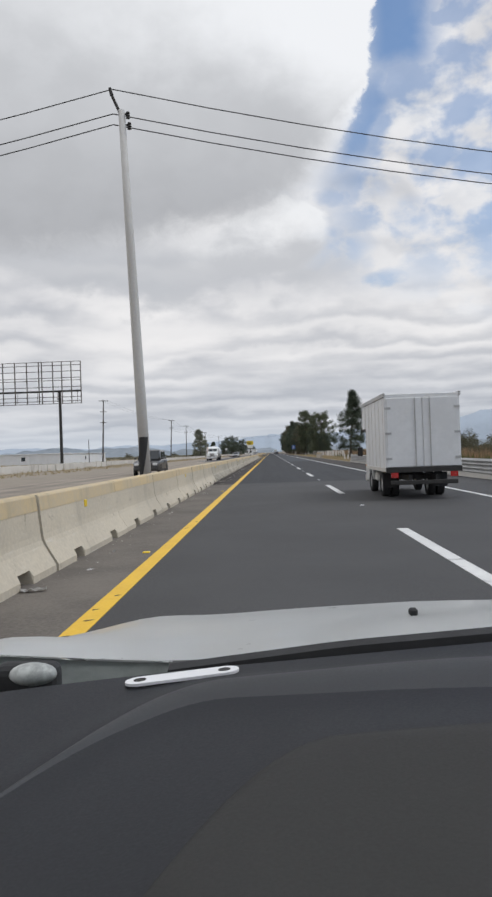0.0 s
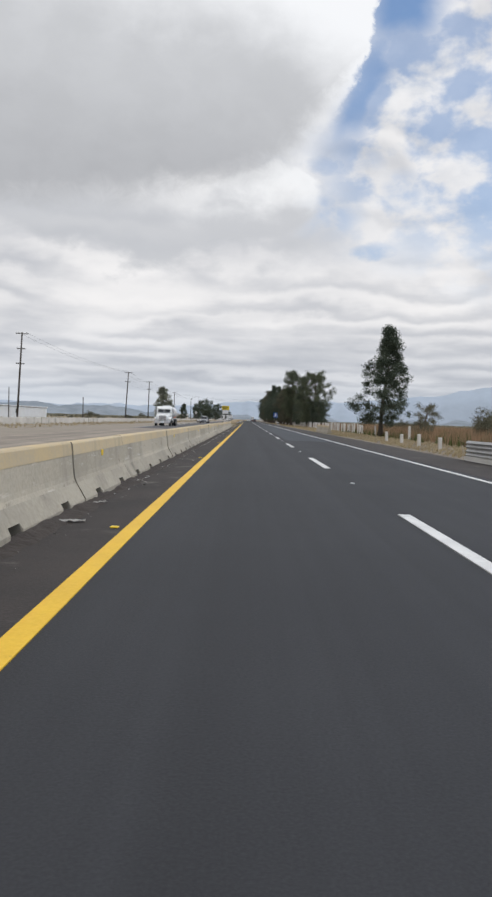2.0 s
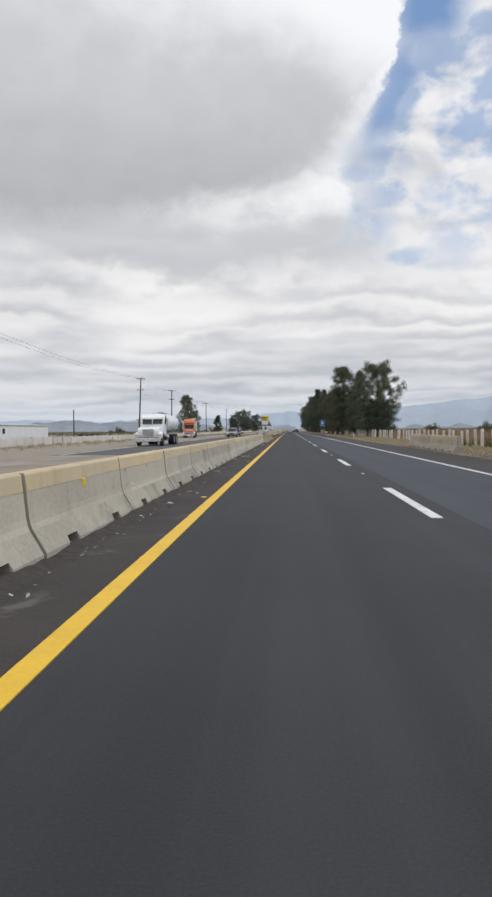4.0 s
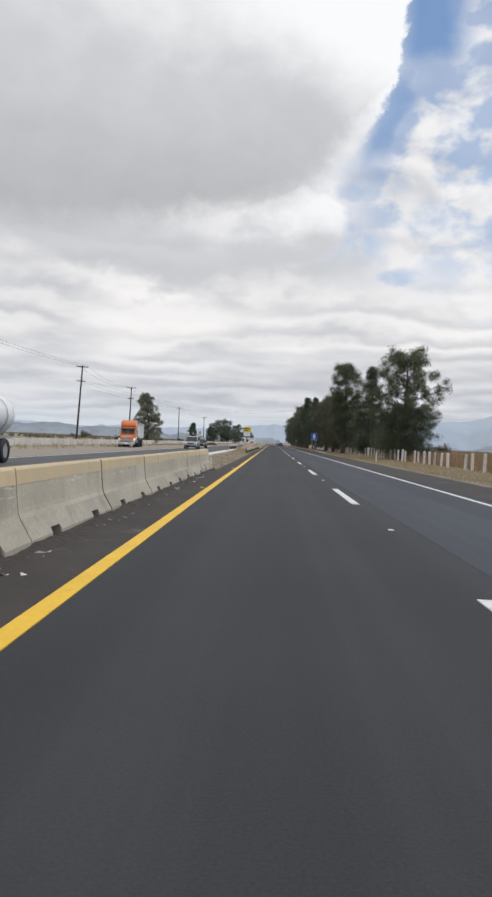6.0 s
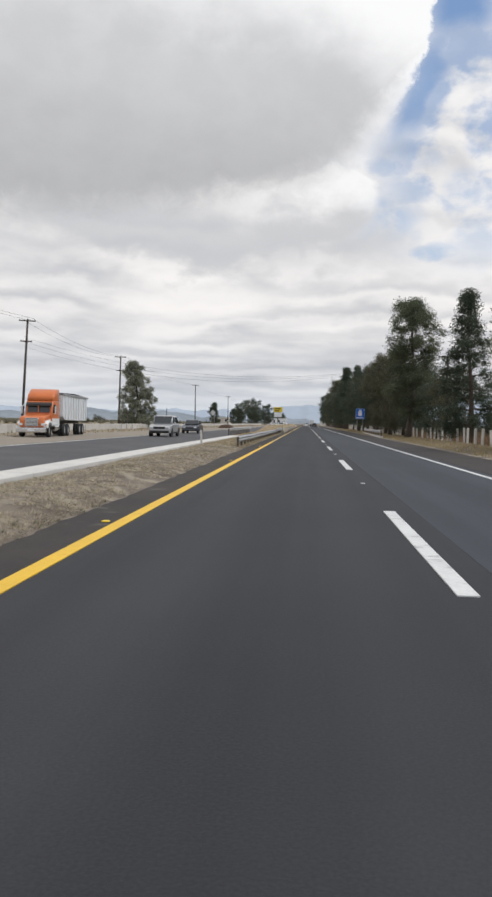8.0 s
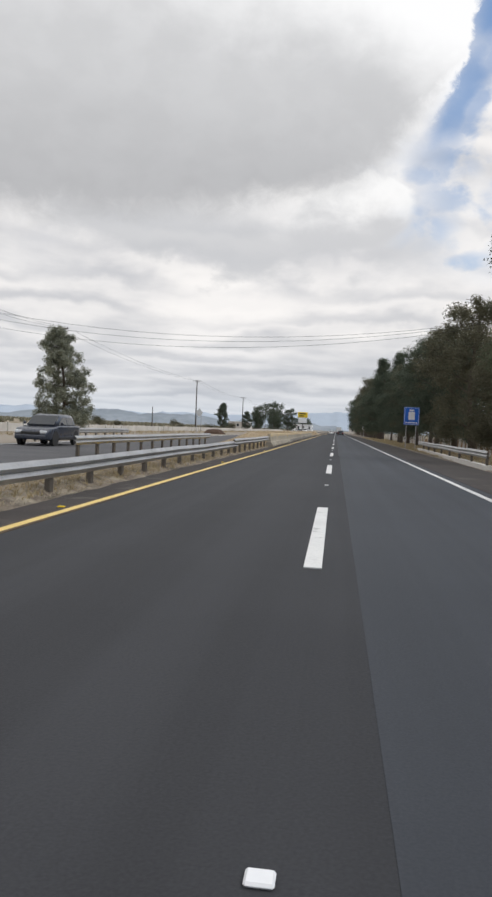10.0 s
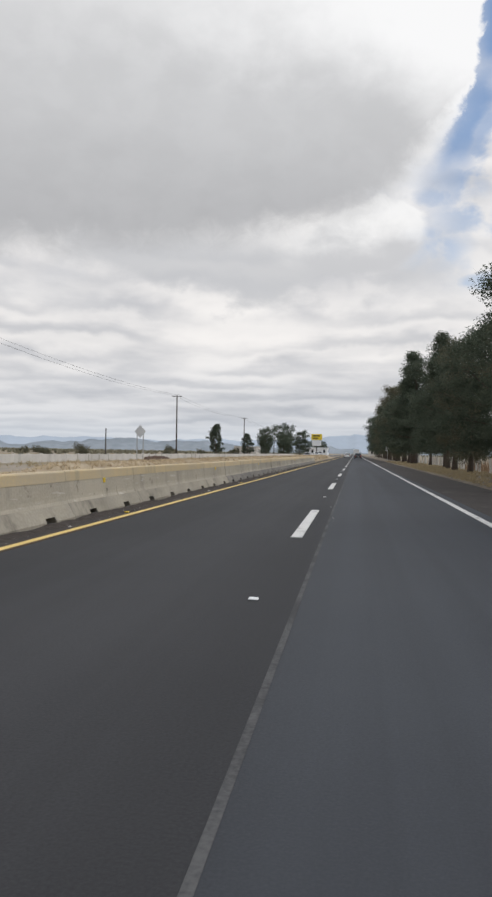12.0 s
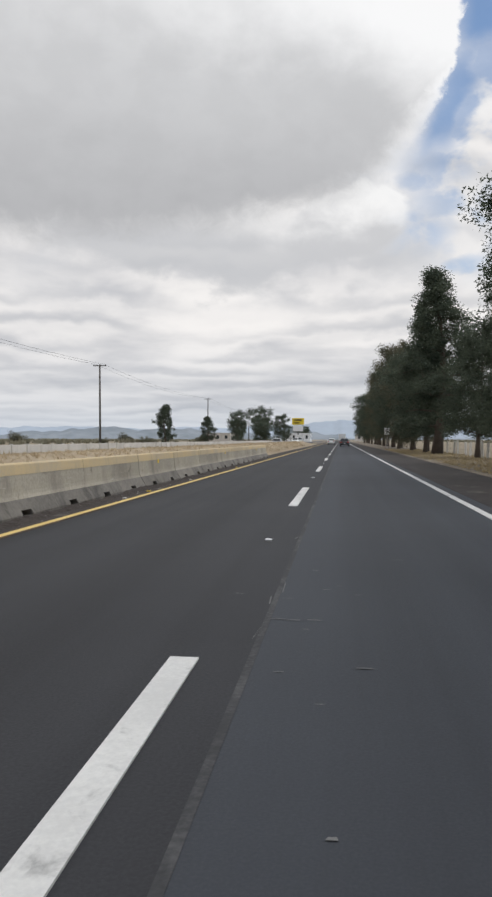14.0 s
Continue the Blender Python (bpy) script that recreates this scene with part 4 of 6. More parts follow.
ridge("backdrop", 2700, HILL, 26, near_height, 8.0, "hills on the plain with haze painted as blue-grey")


# ---- trees ----
def make_tree(name, label, height, radius, leaf, seed, bare=0.12, shape="oval", leaves=5200, size=0.2, low=0.0, gap=0.0, blob=0.34, droop=0.0, fill=0):
    rnd = random.Random(seed)
    ob = empty(name)
    bm = bmesh.new()
    top = Vector((rnd.uniform(-0.3, 0.3), rnd.uniform(-0.3, 0.3), height * 0.93))
    axis = []
    n = 8
    for i in range(n + 1):
        u = i / n
        axis.append(Vector((top.x * u + 0.25 * math.sin(u * 5 + seed), top.y * u + 0.25 * math.cos(u * 4 + seed) - 0.25 * math.cos(seed), top.z * u)))
    r0 = 0.0145 * height
    rad = lambda u: r0 * (1.25 - u) ** 1.1 * (1.35 if u < 0.03 else 1) + 0.015
    secs = []
    for i, c in enumerate(axis):
        secs.append([(c.x + rad(i / n) * math.cos(k * 0.785), c.y + rad(i / n) * math.sin(k * 0.785), c.z - (0.15 if i == 0 else 0)) for k in range(8)])
    loft(bm, secs)
    at = lambda u: axis[min(int(u * n), n - 1)].lerp(axis[min(int(u * n) + 1, n)], u * n - min(int(u * n), n - 1))

    def reach(u):
        v = (u - bare) / (1 - bare)
        if v < 0:
            return 0.0
        if shape == "cone":
            return radius * (1.02 - v) ** 0.95 * (0.55 + 0.45 * min(v * 6, 1)) * (1 + 0.14 * math.sin(v * 19 + seed))
        if shape == "column":
            return radius * min(1, v * 5 + 0.5) * (1 - 0.72 * (max(0, v - 0.62) / 0.38) ** 2.4) * (1 + 0.1 * math.sin(v * 11 + seed))
        if shape == "flame":
            return radius * min(1, v * 4.5 + 0.5) * min(1.0, 1.25 * (1.04 - v) ** 0.62)
        if shape == "umbrella":
            return radius * (0.35 + 0.65 * math.sin(min(v * 1.25, 1.0) * 1.57)) * math.sqrt(max(0.05, 1 - max(0, v - 0.55) ** 2 / 0.22))
        return radius * math.sqrt(max(0.03, 1 - (2 * v - 0.85) ** 2 / 1.45))

    blobs = []
    limbs = int(16 + height * 1.6)
    for k in range(limbs):
        u = bare + (1 - bare) * ((k + rnd.random()) / limbs) ** 0.9
        u = min(u, 0.97)
        a = k * 2.4 + rnd.uniform(-0.5, 0.5)
        r = reach(u) * rnd.uniform(0.62, 1.12)
        c = at(u)
        lift = (0.35 if shape != "cone" else 0.05 - droop) * r
        tip = c + Vector((math.cos(a) * r, math.sin(a) * r, lift * rnd.uniform(0.2, 1.2)))
        mid = c.lerp(tip, 0.5) + Vector((0, 0, rnd.uniform(-0.1, 0.2) * r))
        w = rad(u) * 0.45
        tube(bm, c, mid, w, w * 0.6, 5, False)
        tube(bm, mid, tip, w * 0.6, 0.012, 5, False)
        if rnd.random() < gap:
            continue
        br = max(0.4, radius * blob) * rnd.uniform(0.7, 1.25)
        blobs += [(tip, br), (mid, br * 0.9)]
        if r > 1.2:
            blobs.append((c.lerp(tip, 0.78) + Vector((rnd.uniform(-0.5, 0.5), rnd.uniform(-0.5, 0.5), rnd.uniform(-0.3, 0.4))), br * 0.85))
    for _ in range(fill):
        u = bare + (1 - bare) * rnd.uniform(0.0, 0.97)
        a, r = rnd.uniform(0, 6.28), reach(u) * 0.97 * math.sqrt(rnd.random())
        blobs.append((at(u) + Vector((math.cos(a) * r, math.sin(a) * r, 0)), max(0.4, radius * blob) * rnd.uniform(0.6, 1.0)))
    for _ in range(int(low)):
        a, r = rnd.uniform(0, 6.28), radius * rnd.uniform(0.2, 0.95)
        blobs.append((Vector((math.cos(a) * r, math.sin(a) * r, rnd.uniform(0.9, 2.6))), radius * 0.36))
    part("trunk", bm, BARK, ob, smooth_shade=True)
    verts, faces = [], []
    whole = sum(br ** 2 for _, br in blobs)
    for c, br in blobs:
        for _ in range(max(8, int(leaves * br ** 2 / whole))):
            d = Vector((rnd.gauss(0, 1), rnd.gauss(0, 1), rnd.gauss(0, 1))).normalized() * br * rnd.random() ** 0.8
            p = c + Vector((d.x, d.y, d.z * 0.9))
            if p.z < 0.25:
                continue
            s = size * rnd.uniform(0.6, 1.35)
            e1 = Vector((rnd.gauss(0, 1), rnd.gauss(0, 1), rnd.gauss(0, 0.7))).normalized()
            e2 = e1.cross(Vector((rnd.gauss(0, 1), rnd.gauss(0, 1), rnd.gauss(0, 1)))).normalized()
            k = len(verts)
            verts += [p - e1 * s - e2 * s * 0.4, p - e1 * s * 0.6 + e2 * s * 0.5, p + e1 * s]
            faces.append((k, k + 1, k + 2))
    me = bpy.data.meshes.new("crown")
    me.from_pydata(verts, [], faces)
    me.materials.append(leaf)
    crown = new("crown", me)
    crown.parent = ob
    return tagged(ob, label, "tree")


lone = make_tree("pine_tree", "tall dark roadside pine with sparse ragged boughs", 11.5, 3.7, LEAF_DARK, 23, 0.12, "cone", 40000, 0.085, 0, 0.2, 0.2, -0.1, 85)
lone.matrix_basis = pose(14.6, 121, -0.05)

BIG = make_tree("roadside_tree", "large dark green roadside tree with an open crown", 12.8, 4.4, LEAF_MID, 17, 0.2, "oval", 76000, 0.08, 8, 0.02, 0.19, 0.0, 170)
BIG.matrix_basis = pose(15.6, 207, 0)
BIG.scale = (0.87, 0.87, 0.97)
SLIM = make_tree("roadside_tree", "slender tall roadside tree with a dense column crown", 15.7, 2.75, LEAF_MID, 6, 0.16, "column", 84000, 0.08, 3, 0.0, 0.34, 0.0, 190)
SLIM.matrix_basis = pose(13.3, 249, 0)
TALL = make_tree("roadside_tree", "dark tree on a clear trunk in the roadside row", 11.0, 3.8, LEAF_DARK, 12, 0.17, "oval", 46000, 0.08, 0, 0.05, 0.24, 0.0, 90)
TALL.matrix_basis = pose(13.4, 284.5, 0)
PINE = make_tree("roadside_tree", "dark ragged conifer on a clear trunk in the row", 13.0, 3.3, LEAF_DARK, 14, 0.12, "cone", 50000, 0.078, 0, 0.0, 0.22, 0.0, 110)
PINE.matrix_basis = pose(13.8, 334, 0)
CONE = make_tree("roadside_tree", "dark conical casuarina in the roadside row", 12.9, 3.6, LEAF_DARK, 7, 0.06, "cone", 46000, 0.08, 5, 0.05, 0.2, 0.0, 60)
CONE.matrix_basis = pose(15.2, 229, 0)
DENSE = make_tree("roadside_tree", "dense dark roadside tree with a full crown", 10.5, 3.7, LEAF_DARK, 8, 0.10, "oval", 42000, 0.085, 9, 0.0, 0.26, 0.0, 80)
DENSE.matrix_basis = pose(16.4, 212.5, 0)
DENSE.scale = (0.72, 0.72, 0.6)
OLIVE = make_tree("roadside_tree", "olive-brown roadside tree with ragged top", 11.5, 3.6, LEAF_BROWN, 9, 0.12, "oval", 43000, 0.08, 4, 0.1, 0.23, 0.0, 75)
OLIVE.matrix_basis = pose(13.2, 266, 0)
for t in (BIG, SLIM, CONE, DENSE, OLIVE, TALL, PINE):
    t["group"] = "roadside tree row"
ROW = [
    (DENSE, 16.6, 204.5, 0.56, 40), (DENSE, 17.0, 221, 0.66, 120), (OLIVE, 16.0, 238, 0.66, 30), (DENSE, 15.4, 243, 0.62, 200),
    (DENSE, 15.8, 255, 0.8, 10), (OLIVE, 14.2, 260, 0.82, 250), (DENSE, 14.6, 273, 0.86, 75), (OLIVE, 14.2, 279.5, 1.04, 160),
    (TALL, 13.4, 290, 0.92, 300), (OLIVE, 15.6, 295, 0.98, 80), (TALL, 13.2, 301, 0.98, 220), (TALL, 15.6, 307.5, 0.82, 15),
    (OLIVE, 13.4, 313, 0.9, 130), (TALL, 13.0, 319.5, 1.02, 260), (TALL, 13.4, 327, 0.95, 75), (OLIVE, 16.2, 342, 0.7, 300), (TALL, 13.8, 347.5, 0.82, 45),
    (PINE, 12.8, 361, 1.18, 90), (TALL, 13.2, 368, 0.76, 300), (PINE, 13.8, 374, 0.9, 60),
    (OLIVE, 13.3, 382, 0.8, 210), (TALL, 14.2, 391, 0.98, 150), (TALL, 13.3, 401, 0.84, 330), (OLIVE, 14.0, 409, 1.04, 35),
    (PINE, 13.5, 419, 0.95, 45), (TALL, 13.5, 430, 0.86, 85), (OLIVE, 13.6, 443, 1.0, 265), (TALL, 13.6, 457, 0.9, 115),
    (TALL, 13.8, 472, 1.05, 190), (PINE, 13.8, 489, 0.95, 20), (TALL, 14.0, 508, 0.9, 75), (TALL, 14.0, 529, 1.05, 310), (OLIVE, 14.2, 554, 0.9, 140), (TALL, 14.4, 584, 1.0, 5),
]
PINE.scale = (1.2, 1.2, 1.2)
for src, x, y, s, rz in ROW:
    if y > 365:
        x, s = x - 0.6, s * 1.26
    ob = copy_thing(src, pose(x, y, land(x, y), 0, 0, rz))
    broad = 1.4 if y == 361 else 1.0
    ob.scale = (s * broad, s * broad, s * rnd.uniform(0.9, 1.14))

GUM = make_tree("gum_tree", "grey-green gum tree standing alone by the far roadside", 11.8, 3.3, LEAF_GREY, 31, 0.05, "flame", 60000, 0.10, 6, 0.0, 0.2, 0.0, 210)
GUM.matrix_basis = pose(-26.2, 290, 0)
FAR_A = make_tree("far_tree", "dark upright tree in the distant field", 9.4, 2.3, LEAF_DARK, 33, 0.08, "flame", 11000, 0.15, 2, 0.0, 0.3, 0.0, 50)
FAR_A.matrix_basis = pose(-33.9, 452, 0)
ob = copy_thing(FAR_A, pose(-28.4, 474, 0, 0, 0, 70))
ob.scale = (0.85, 0.85, 0.78)
FAR_B = make_tree("far_tree", "rounded green tree in a far clump", 11.5, 4.6, LEAF_DARK, 34, 0.2, "umbrella", 14000, 0.17, 5, 0.1, 0.28, 0.0, 24)
FAR_B.matrix_basis = pose(-33.0, 560, 0)
for x, y, s, rz in ((-30, 610, 0.95, 20), (-26, 590, 0.7, 90), (-32, 626, 1.35, 200), (-24.5, 640, 1.1, 310), (-22, 655, 0.7, 45), (-36, 585, 0.8, 150), (-20, 720, 0.8, 75), (-17, 760, 0.7, 175), (-21, 800, 0.9, 20)):
    ob = copy_thing(FAR_B, pose(x, y, 0, 0, 0, rz))
    ob.scale = (s, s, s)
BUSH = make_tree("bush", "low dull green bush in the dry field", 1.6, 1.7, LEAF_BROWN, 36, 0.05, "oval", 7000, 0.07, 6, 0.0, 0.3, 0.0, 14)
BUSH.matrix_basis = pose(-29, 300, -0.1)
BUSH["category"] = "bush"
for x, y, s in ((20, 100, 1.1), (24, 112, 1.3), (29, 96, 1.2), (33, 122, 1.5), (22, 134, 1.0), (27, 128, 1.3), (38, 108, 1.6), (18.5, 84, 0.9), (23, 78, 1.1), (-31, 262, 0.6), (-52, 380, 1.1), (-60, 420, 1.1), (-34, 436, 1.1), (-48, 452, 1.0), (-42, 470, 1.2), (-66, 350, 0.8), (-75, 420, 1.2), (-90, 460, 1.4), (-57, 290, 0.6),
                (34, 146, 2.2), (41, 152, 2.6), (47, 139, 2.4), (38, 160, 2.0), (52, 160, 3.0), (58, 148, 2.8), (66, 170, 3.2), (30, 133, 1.5), (45, 176, 2.4),
                (24, 150, 0.9), (33, 205, 1.2), (42, 240, 1.6), (28, 178, 0.8), (52, 260, 1.7), (60, 300, 1.8), (48, 330, 1.9), (-29, 200, 0.8), (-36, 220, 0.7), (-27, 235, 0.6), (-100, 520, 2.4), (-70, 540, 2.2), (-46, 560, 2.0), (-120, 420, 2.2)):
    ob = copy_thing(BUSH, pose(x, y, land(x, y) - 0.1, 0, 0, x * 37 % 360))
    ob.scale = (s * 0.8, s * 0.8, s * 0.62)
TWIGGY = make_tree("bare_tree", "thin nearly leafless tree in the dry field", 4.2, 1.8, LEAF_BROWN, 41, 0.2, "umbrella", 1600, 0.08, 0, 0.5)
TWIGGY.matrix_basis = pose(26, 150, 0)
for x, y, s in ((36, 190, 1.2), (44, 215, 1.0), (31, 175, 0.8)):
    ob = copy_thing(TWIGGY, pose(x, y, 0, 0, 0, x * 50))
    ob.scale = (s, s, s)

heap = bmesh.new()
secs = []
for i in range(9):
    u = i / 8
    w = math.sin(math.pi * u) ** 0.6
    secs.append([((u - 0.5) * 5.6, math.cos(k / 9 * math.pi) * 2.2 * w, max(-0.1, math.sin(k / 9 * math.pi) * 1.05 * w * (1 + 0.15 * noise.noise((u * 4, k * 0.5, 1)))) - 0.05) for k in range(10)])
loft(heap, secs, close=True, caps=False)
bmesh.ops.subdivide_edges(heap, edges=heap.edges[:], cuts=2, use_grid_fill=True)
for v in heap.verts:
    if v.co.z > 0.05:
        v.co += Vector((0.12, 0.12, 0.3)) * noise.noise(v.co * 1.3) + Vector((0, 0, 0.12)) * noise.noise(v.co * 4.0)
bmesh.ops.recalc_face_normals(heap, faces=heap.faces[:])
ob = part("soil_heap", heap, surface("brown_heap_soil", (0.10, 0.062, 0.043), (0.05, 0.033, 0.025), 0.95, big=1, small=8, bump=0.8, dist=0.05))
ob.matrix_basis = pose(-14.6, 322, 0)
ob.scale = (0.62, 0.6, 0.75)
tagged(ob, "dark brown heap of soil on the dry ground", "soil heap")


# ---- poles and lines ----
def big_pole():
    ob = empty("power_pole", -2.55, 26.8, 0)
    bm = bmesh.new()
    n = 10
    loft(bm, [[(-0.42 * (z / 12.5) + r * math.cos(k * 0.628), r * math.sin(k * 0.628), z) for k in range(10)] for z, r in ((-0.4, 0.19), (4, 0.165), (8, 0.14), (12.5, 0.105))])
    part("shaft", bm, POLE_CONC, ob, "pale tapered concrete shaft", True)
    bm = bmesh.new()
    secs = []
    for j in range(9):
        u = j / 8
        z, r = 0.5 + 1.4 * u, 0.188 - 0.012 * u
        secs.append([(-0.42 * (z / 12.5) + (r + 0.004) * math.cos(radians(-195 + 70 * u + q * (9.5 + 3.5 * u))), (r + 0.004) * math.sin(radians(-195 + 70 * u + q * (9.5 + 3.5 * u))), z) for q in range(9)])
    loft(bm, secs, close=False, caps=False)
    part("tar_band", bm, BLACK, ob, "black slanting tar stripe")
    bm = bmesh.new()
    tube(bm, (-0.42, 0, 12.3), (-0.72, 0, 13.0), 0.05, 0.045, 8)
    tube(bm, (-0.72, 0, 13.0), (-0.78, 0, 13.25), 0.06, 0.05, 8)
    part("top_arm", bm, CHASSIS, ob, "dark bent steel arm")
    for z, dx in ((12.35, 0.18), (12.0, 0.22)):
        bm = bmesh.new()
        tube(bm, (-0.4, 0, z), (-0.4 + dx, 0, z + 0.03), 0.03, 0.03, 6)
        for k in range(3):
            tube(bm, (-0.4 + dx, 0, z - 0.12 + 0.08 * k), (-0.4 + dx, 0, z - 0.07 + 0.08 * k), 0.075, 0.05, 8)
        part("insulator", bm, CHASSIS, ob, "dark ribbed insulator")
    return tagged(ob, "tall pale concrete power pole with dark tarred foot", "power pole")


big_pole()
for z0 in (13.2, 12.4, 12.05):
    tagged(wire("power_line", sagging((-3.25, 26.8, z0), (40, 36, z0 - 1.0), 1.45), 0.017, BLACK), "black overhead wire crossing the highway", "power line", "crossing wires")
    tagged(wire("power_line", sagging((-3.25, 26.8, z0), (-42, 24, z0 - 5.0), 1.4), 0.017, BLACK), "black overhead wire crossing the opposite carriageway", "power line", "crossing wires")


def wood_pole(x, y, h, arms=2, lean=0.0):
    ob = empty("utility_pole", x, y, land(x, y))
    ob.matrix_basis = pose(x, y, land(x, y), 0, lean, 0)
    bm = bmesh.new()
    loft(bm, [[(r * math.cos(k * 0.785), r * math.sin(k * 0.785), z) for k in range(8)] for z, r in ((-0.4, 0.19), (h * 0.5, 0.165), (h, 0.13))])
    part("shaft", bm, POLE_WOOD, ob, smooth_shade=True)
    for k in range(arms):
        z = h - 0.25 - 2.6 * k
        w = 1.1 if k == 0 else 0.75
        bm = box(bmesh.new(), -w, w, -0.16, -0.06, z - 0.07, z + 0.07, 0.01)
        part("crossarm", bm, POLE_WOOD, ob)
        bm = bmesh.new()
        for dx in (-w + 0.08, -0.35, 0.35, w - 0.08):
            tube(bm, (dx, -0.11, z + 0.07), (dx, -0.11, z + 0.2), 0.045, 0.03, 6)
        part("insulators", bm, CHASSIS, ob, "row of small dark pin insulators")
    return tagged(ob, "dark wooden utility pole with crossarms and insulators", "utility pole", "roadside utility poles")


POLES = [(-38.8, 176.5, 15.2, 3, 2.3), (-33.8, 259, 13.9, 2, 2.7), (-33.8, 307, 13.6, 2, 0.9), (-35.2, 412.5, 13.7, 1, -0.3), (-34.2, 506, 13.3, 1, 0.0), (-34.0, 600, 13.0, 1, 0.4)]
for x, y, h, n, lean in POLES:
    wood_pole(x, y, h, n, lean)
for (xa, ya, ha, _, la), (xb, yb, hb, _, lb) in zip(POLES, POLES[1:]):
    xa, xb = xa + ha * math.sin(radians(la)), xb + hb * math.sin(radians(lb))
    for dx in (-0.8, 0.7):
        tagged(wire("utility_wire", sagging((xa + dx, ya - 0.1, ha - 0.05), (xb + dx, yb - 0.1, hb - 0.05), 1.1), 0.014, BLACK), "thin dark wire between utility poles", "wire", "wires between the poles")
for x, y, h in ((-35.6, 213, 5.2), (-36.7, 370, 4.8), (-48, 200, 6.5)):
    ob = part("field_post", tube(bmesh.new(), (0, 0, -0.3), (0, 0, h), 0.12, 0.09, 7), POLE_WOOD)
    ob.matrix_basis = pose(x, y, land(x, y))
    tagged(ob, "bare dark wooden post in the field", "post", "field posts")
for ya, za, yb, zb in ((258.85, 11.5, 257.5, 9.5), (259.6, 10.9, 258.3, 9.58), (260.7, 10.25, 259.4, 9.62)):
    tagged(wire("power_line", sagging((-33.5, ya, za), (19, yb, zb), 3.58, 24), 0.010, BLACK), "thin black wire crossing above the highway", "power line", "second crossing wires")
wood_pole(19.0, 258.4, 9.9, 1)


# ---- billboard frame, signs, buildings ----
def billboard():
    ob = empty("billboard_frame", -42.6, 146.5, 0)
    bm = bmesh.new()
    tube(bm, (2.6, 0, -0.3), (2.6, 0, 13.0), 0.32, 0.28, 12)
    part("mast", bm, CHASSIS, ob, "dark steel mast")
    bm = box(bmesh.new(), -11, 7, -0.25, 0.05, 14.6, 14.95)
    box(bm, 2.35, 2.85, -0.25, 0.1, 12.6, 14.7)
    part("main_beam", bm, CHASSIS, ob, "dark horizontal beam")
    z0, z1 = 12.3, 20.6
    for x in (-11.0, -8.6, -6.2, -3.8, -1.4, -0.8, 1.4, 3.2, 5.1, 7.0):
        bm = box(bmesh.new(), x - 0.09, x + 0.09, -0.45, -0.30, z0, z1)
        part("upright", bm, POST_STEEL, ob)
    for z in (z0, z0 + 0.5, 13.6, 15.6, 16.9, 17.4, 18.7, 19.9, z1):
        bm = box(bmesh.new(), -11.1, 7.1, -0.53, -0.455, z - 0.055, z + 0.055)
        part("crossbar", bm, POST_STEEL, ob)
    for i in range(5):
        x = -9.8 + 4 * i
        bm = tube(bmesh.new(), (x, -0.4, z0 + 0.3), (x, 0.0, 14.8), 0.05, 0.05, 5)
        part("brace", bm, POST_STEEL, ob)
    return tagged(ob, "empty dark steel billboard lattice on one mast", "billboard")


billboard()


def blue_sign():
    ob = empty("road_sign", 10.15, 277.7, 0)
    for x in (-0.42, 0.42):
        part("post", tube(bmesh.new(), (x, 0.03, -0.3), (x, 0.03, 3.55), 0.035, 0.035, 8), GALV, ob, "slim grey steel post")
    part("panel", box(bmesh.new(), -0.66, 0.66, -0.03, 0.0, 2.1, 3.65, 0.012), SIGN_BLUE, ob, "blue sign panel")
    bm = bmesh.new()
    for a in (box(bm, -0.62, 0.62, -0.034, -0.031, 3.585, 3.61), box(bm, -0.62, 0.62, -0.034, -0.031, 2.14, 2.165), box(bm, -0.62, -0.595, -0.034, -0.031, 2.166, 3.584), box(bm, 0.595, 0.62, -0.034, -0.031, 2.166, 3.584)):
        pass
    part("border", bm, SIGN_WHITE, ob, "thin white border line")
    bm = box(bmesh.new(), -0.27, 0.27, -0.038, -0.031, 2.55, 3.25, 0.002)
    box(bm, -0.2, 0.2, -0.038, -0.031, 3.3, 3.45, 0.002)
    part("pictogram", bm, SIGN_WHITE, ob, "white square pictogram")
    for a, b in ((-0.5, -0.36), (-0.3, 0.02), (0.08, 0.3), (0.36, 0.5)):
        part("text_bar", box(bmesh.new(), a, b, -0.038, -0.031, 2.25, 2.36), SIGN_WHITE, ob, "white lettering bar")
    return tagged(ob, "blue square service sign on two thin posts", "road sign")


blue_sign()


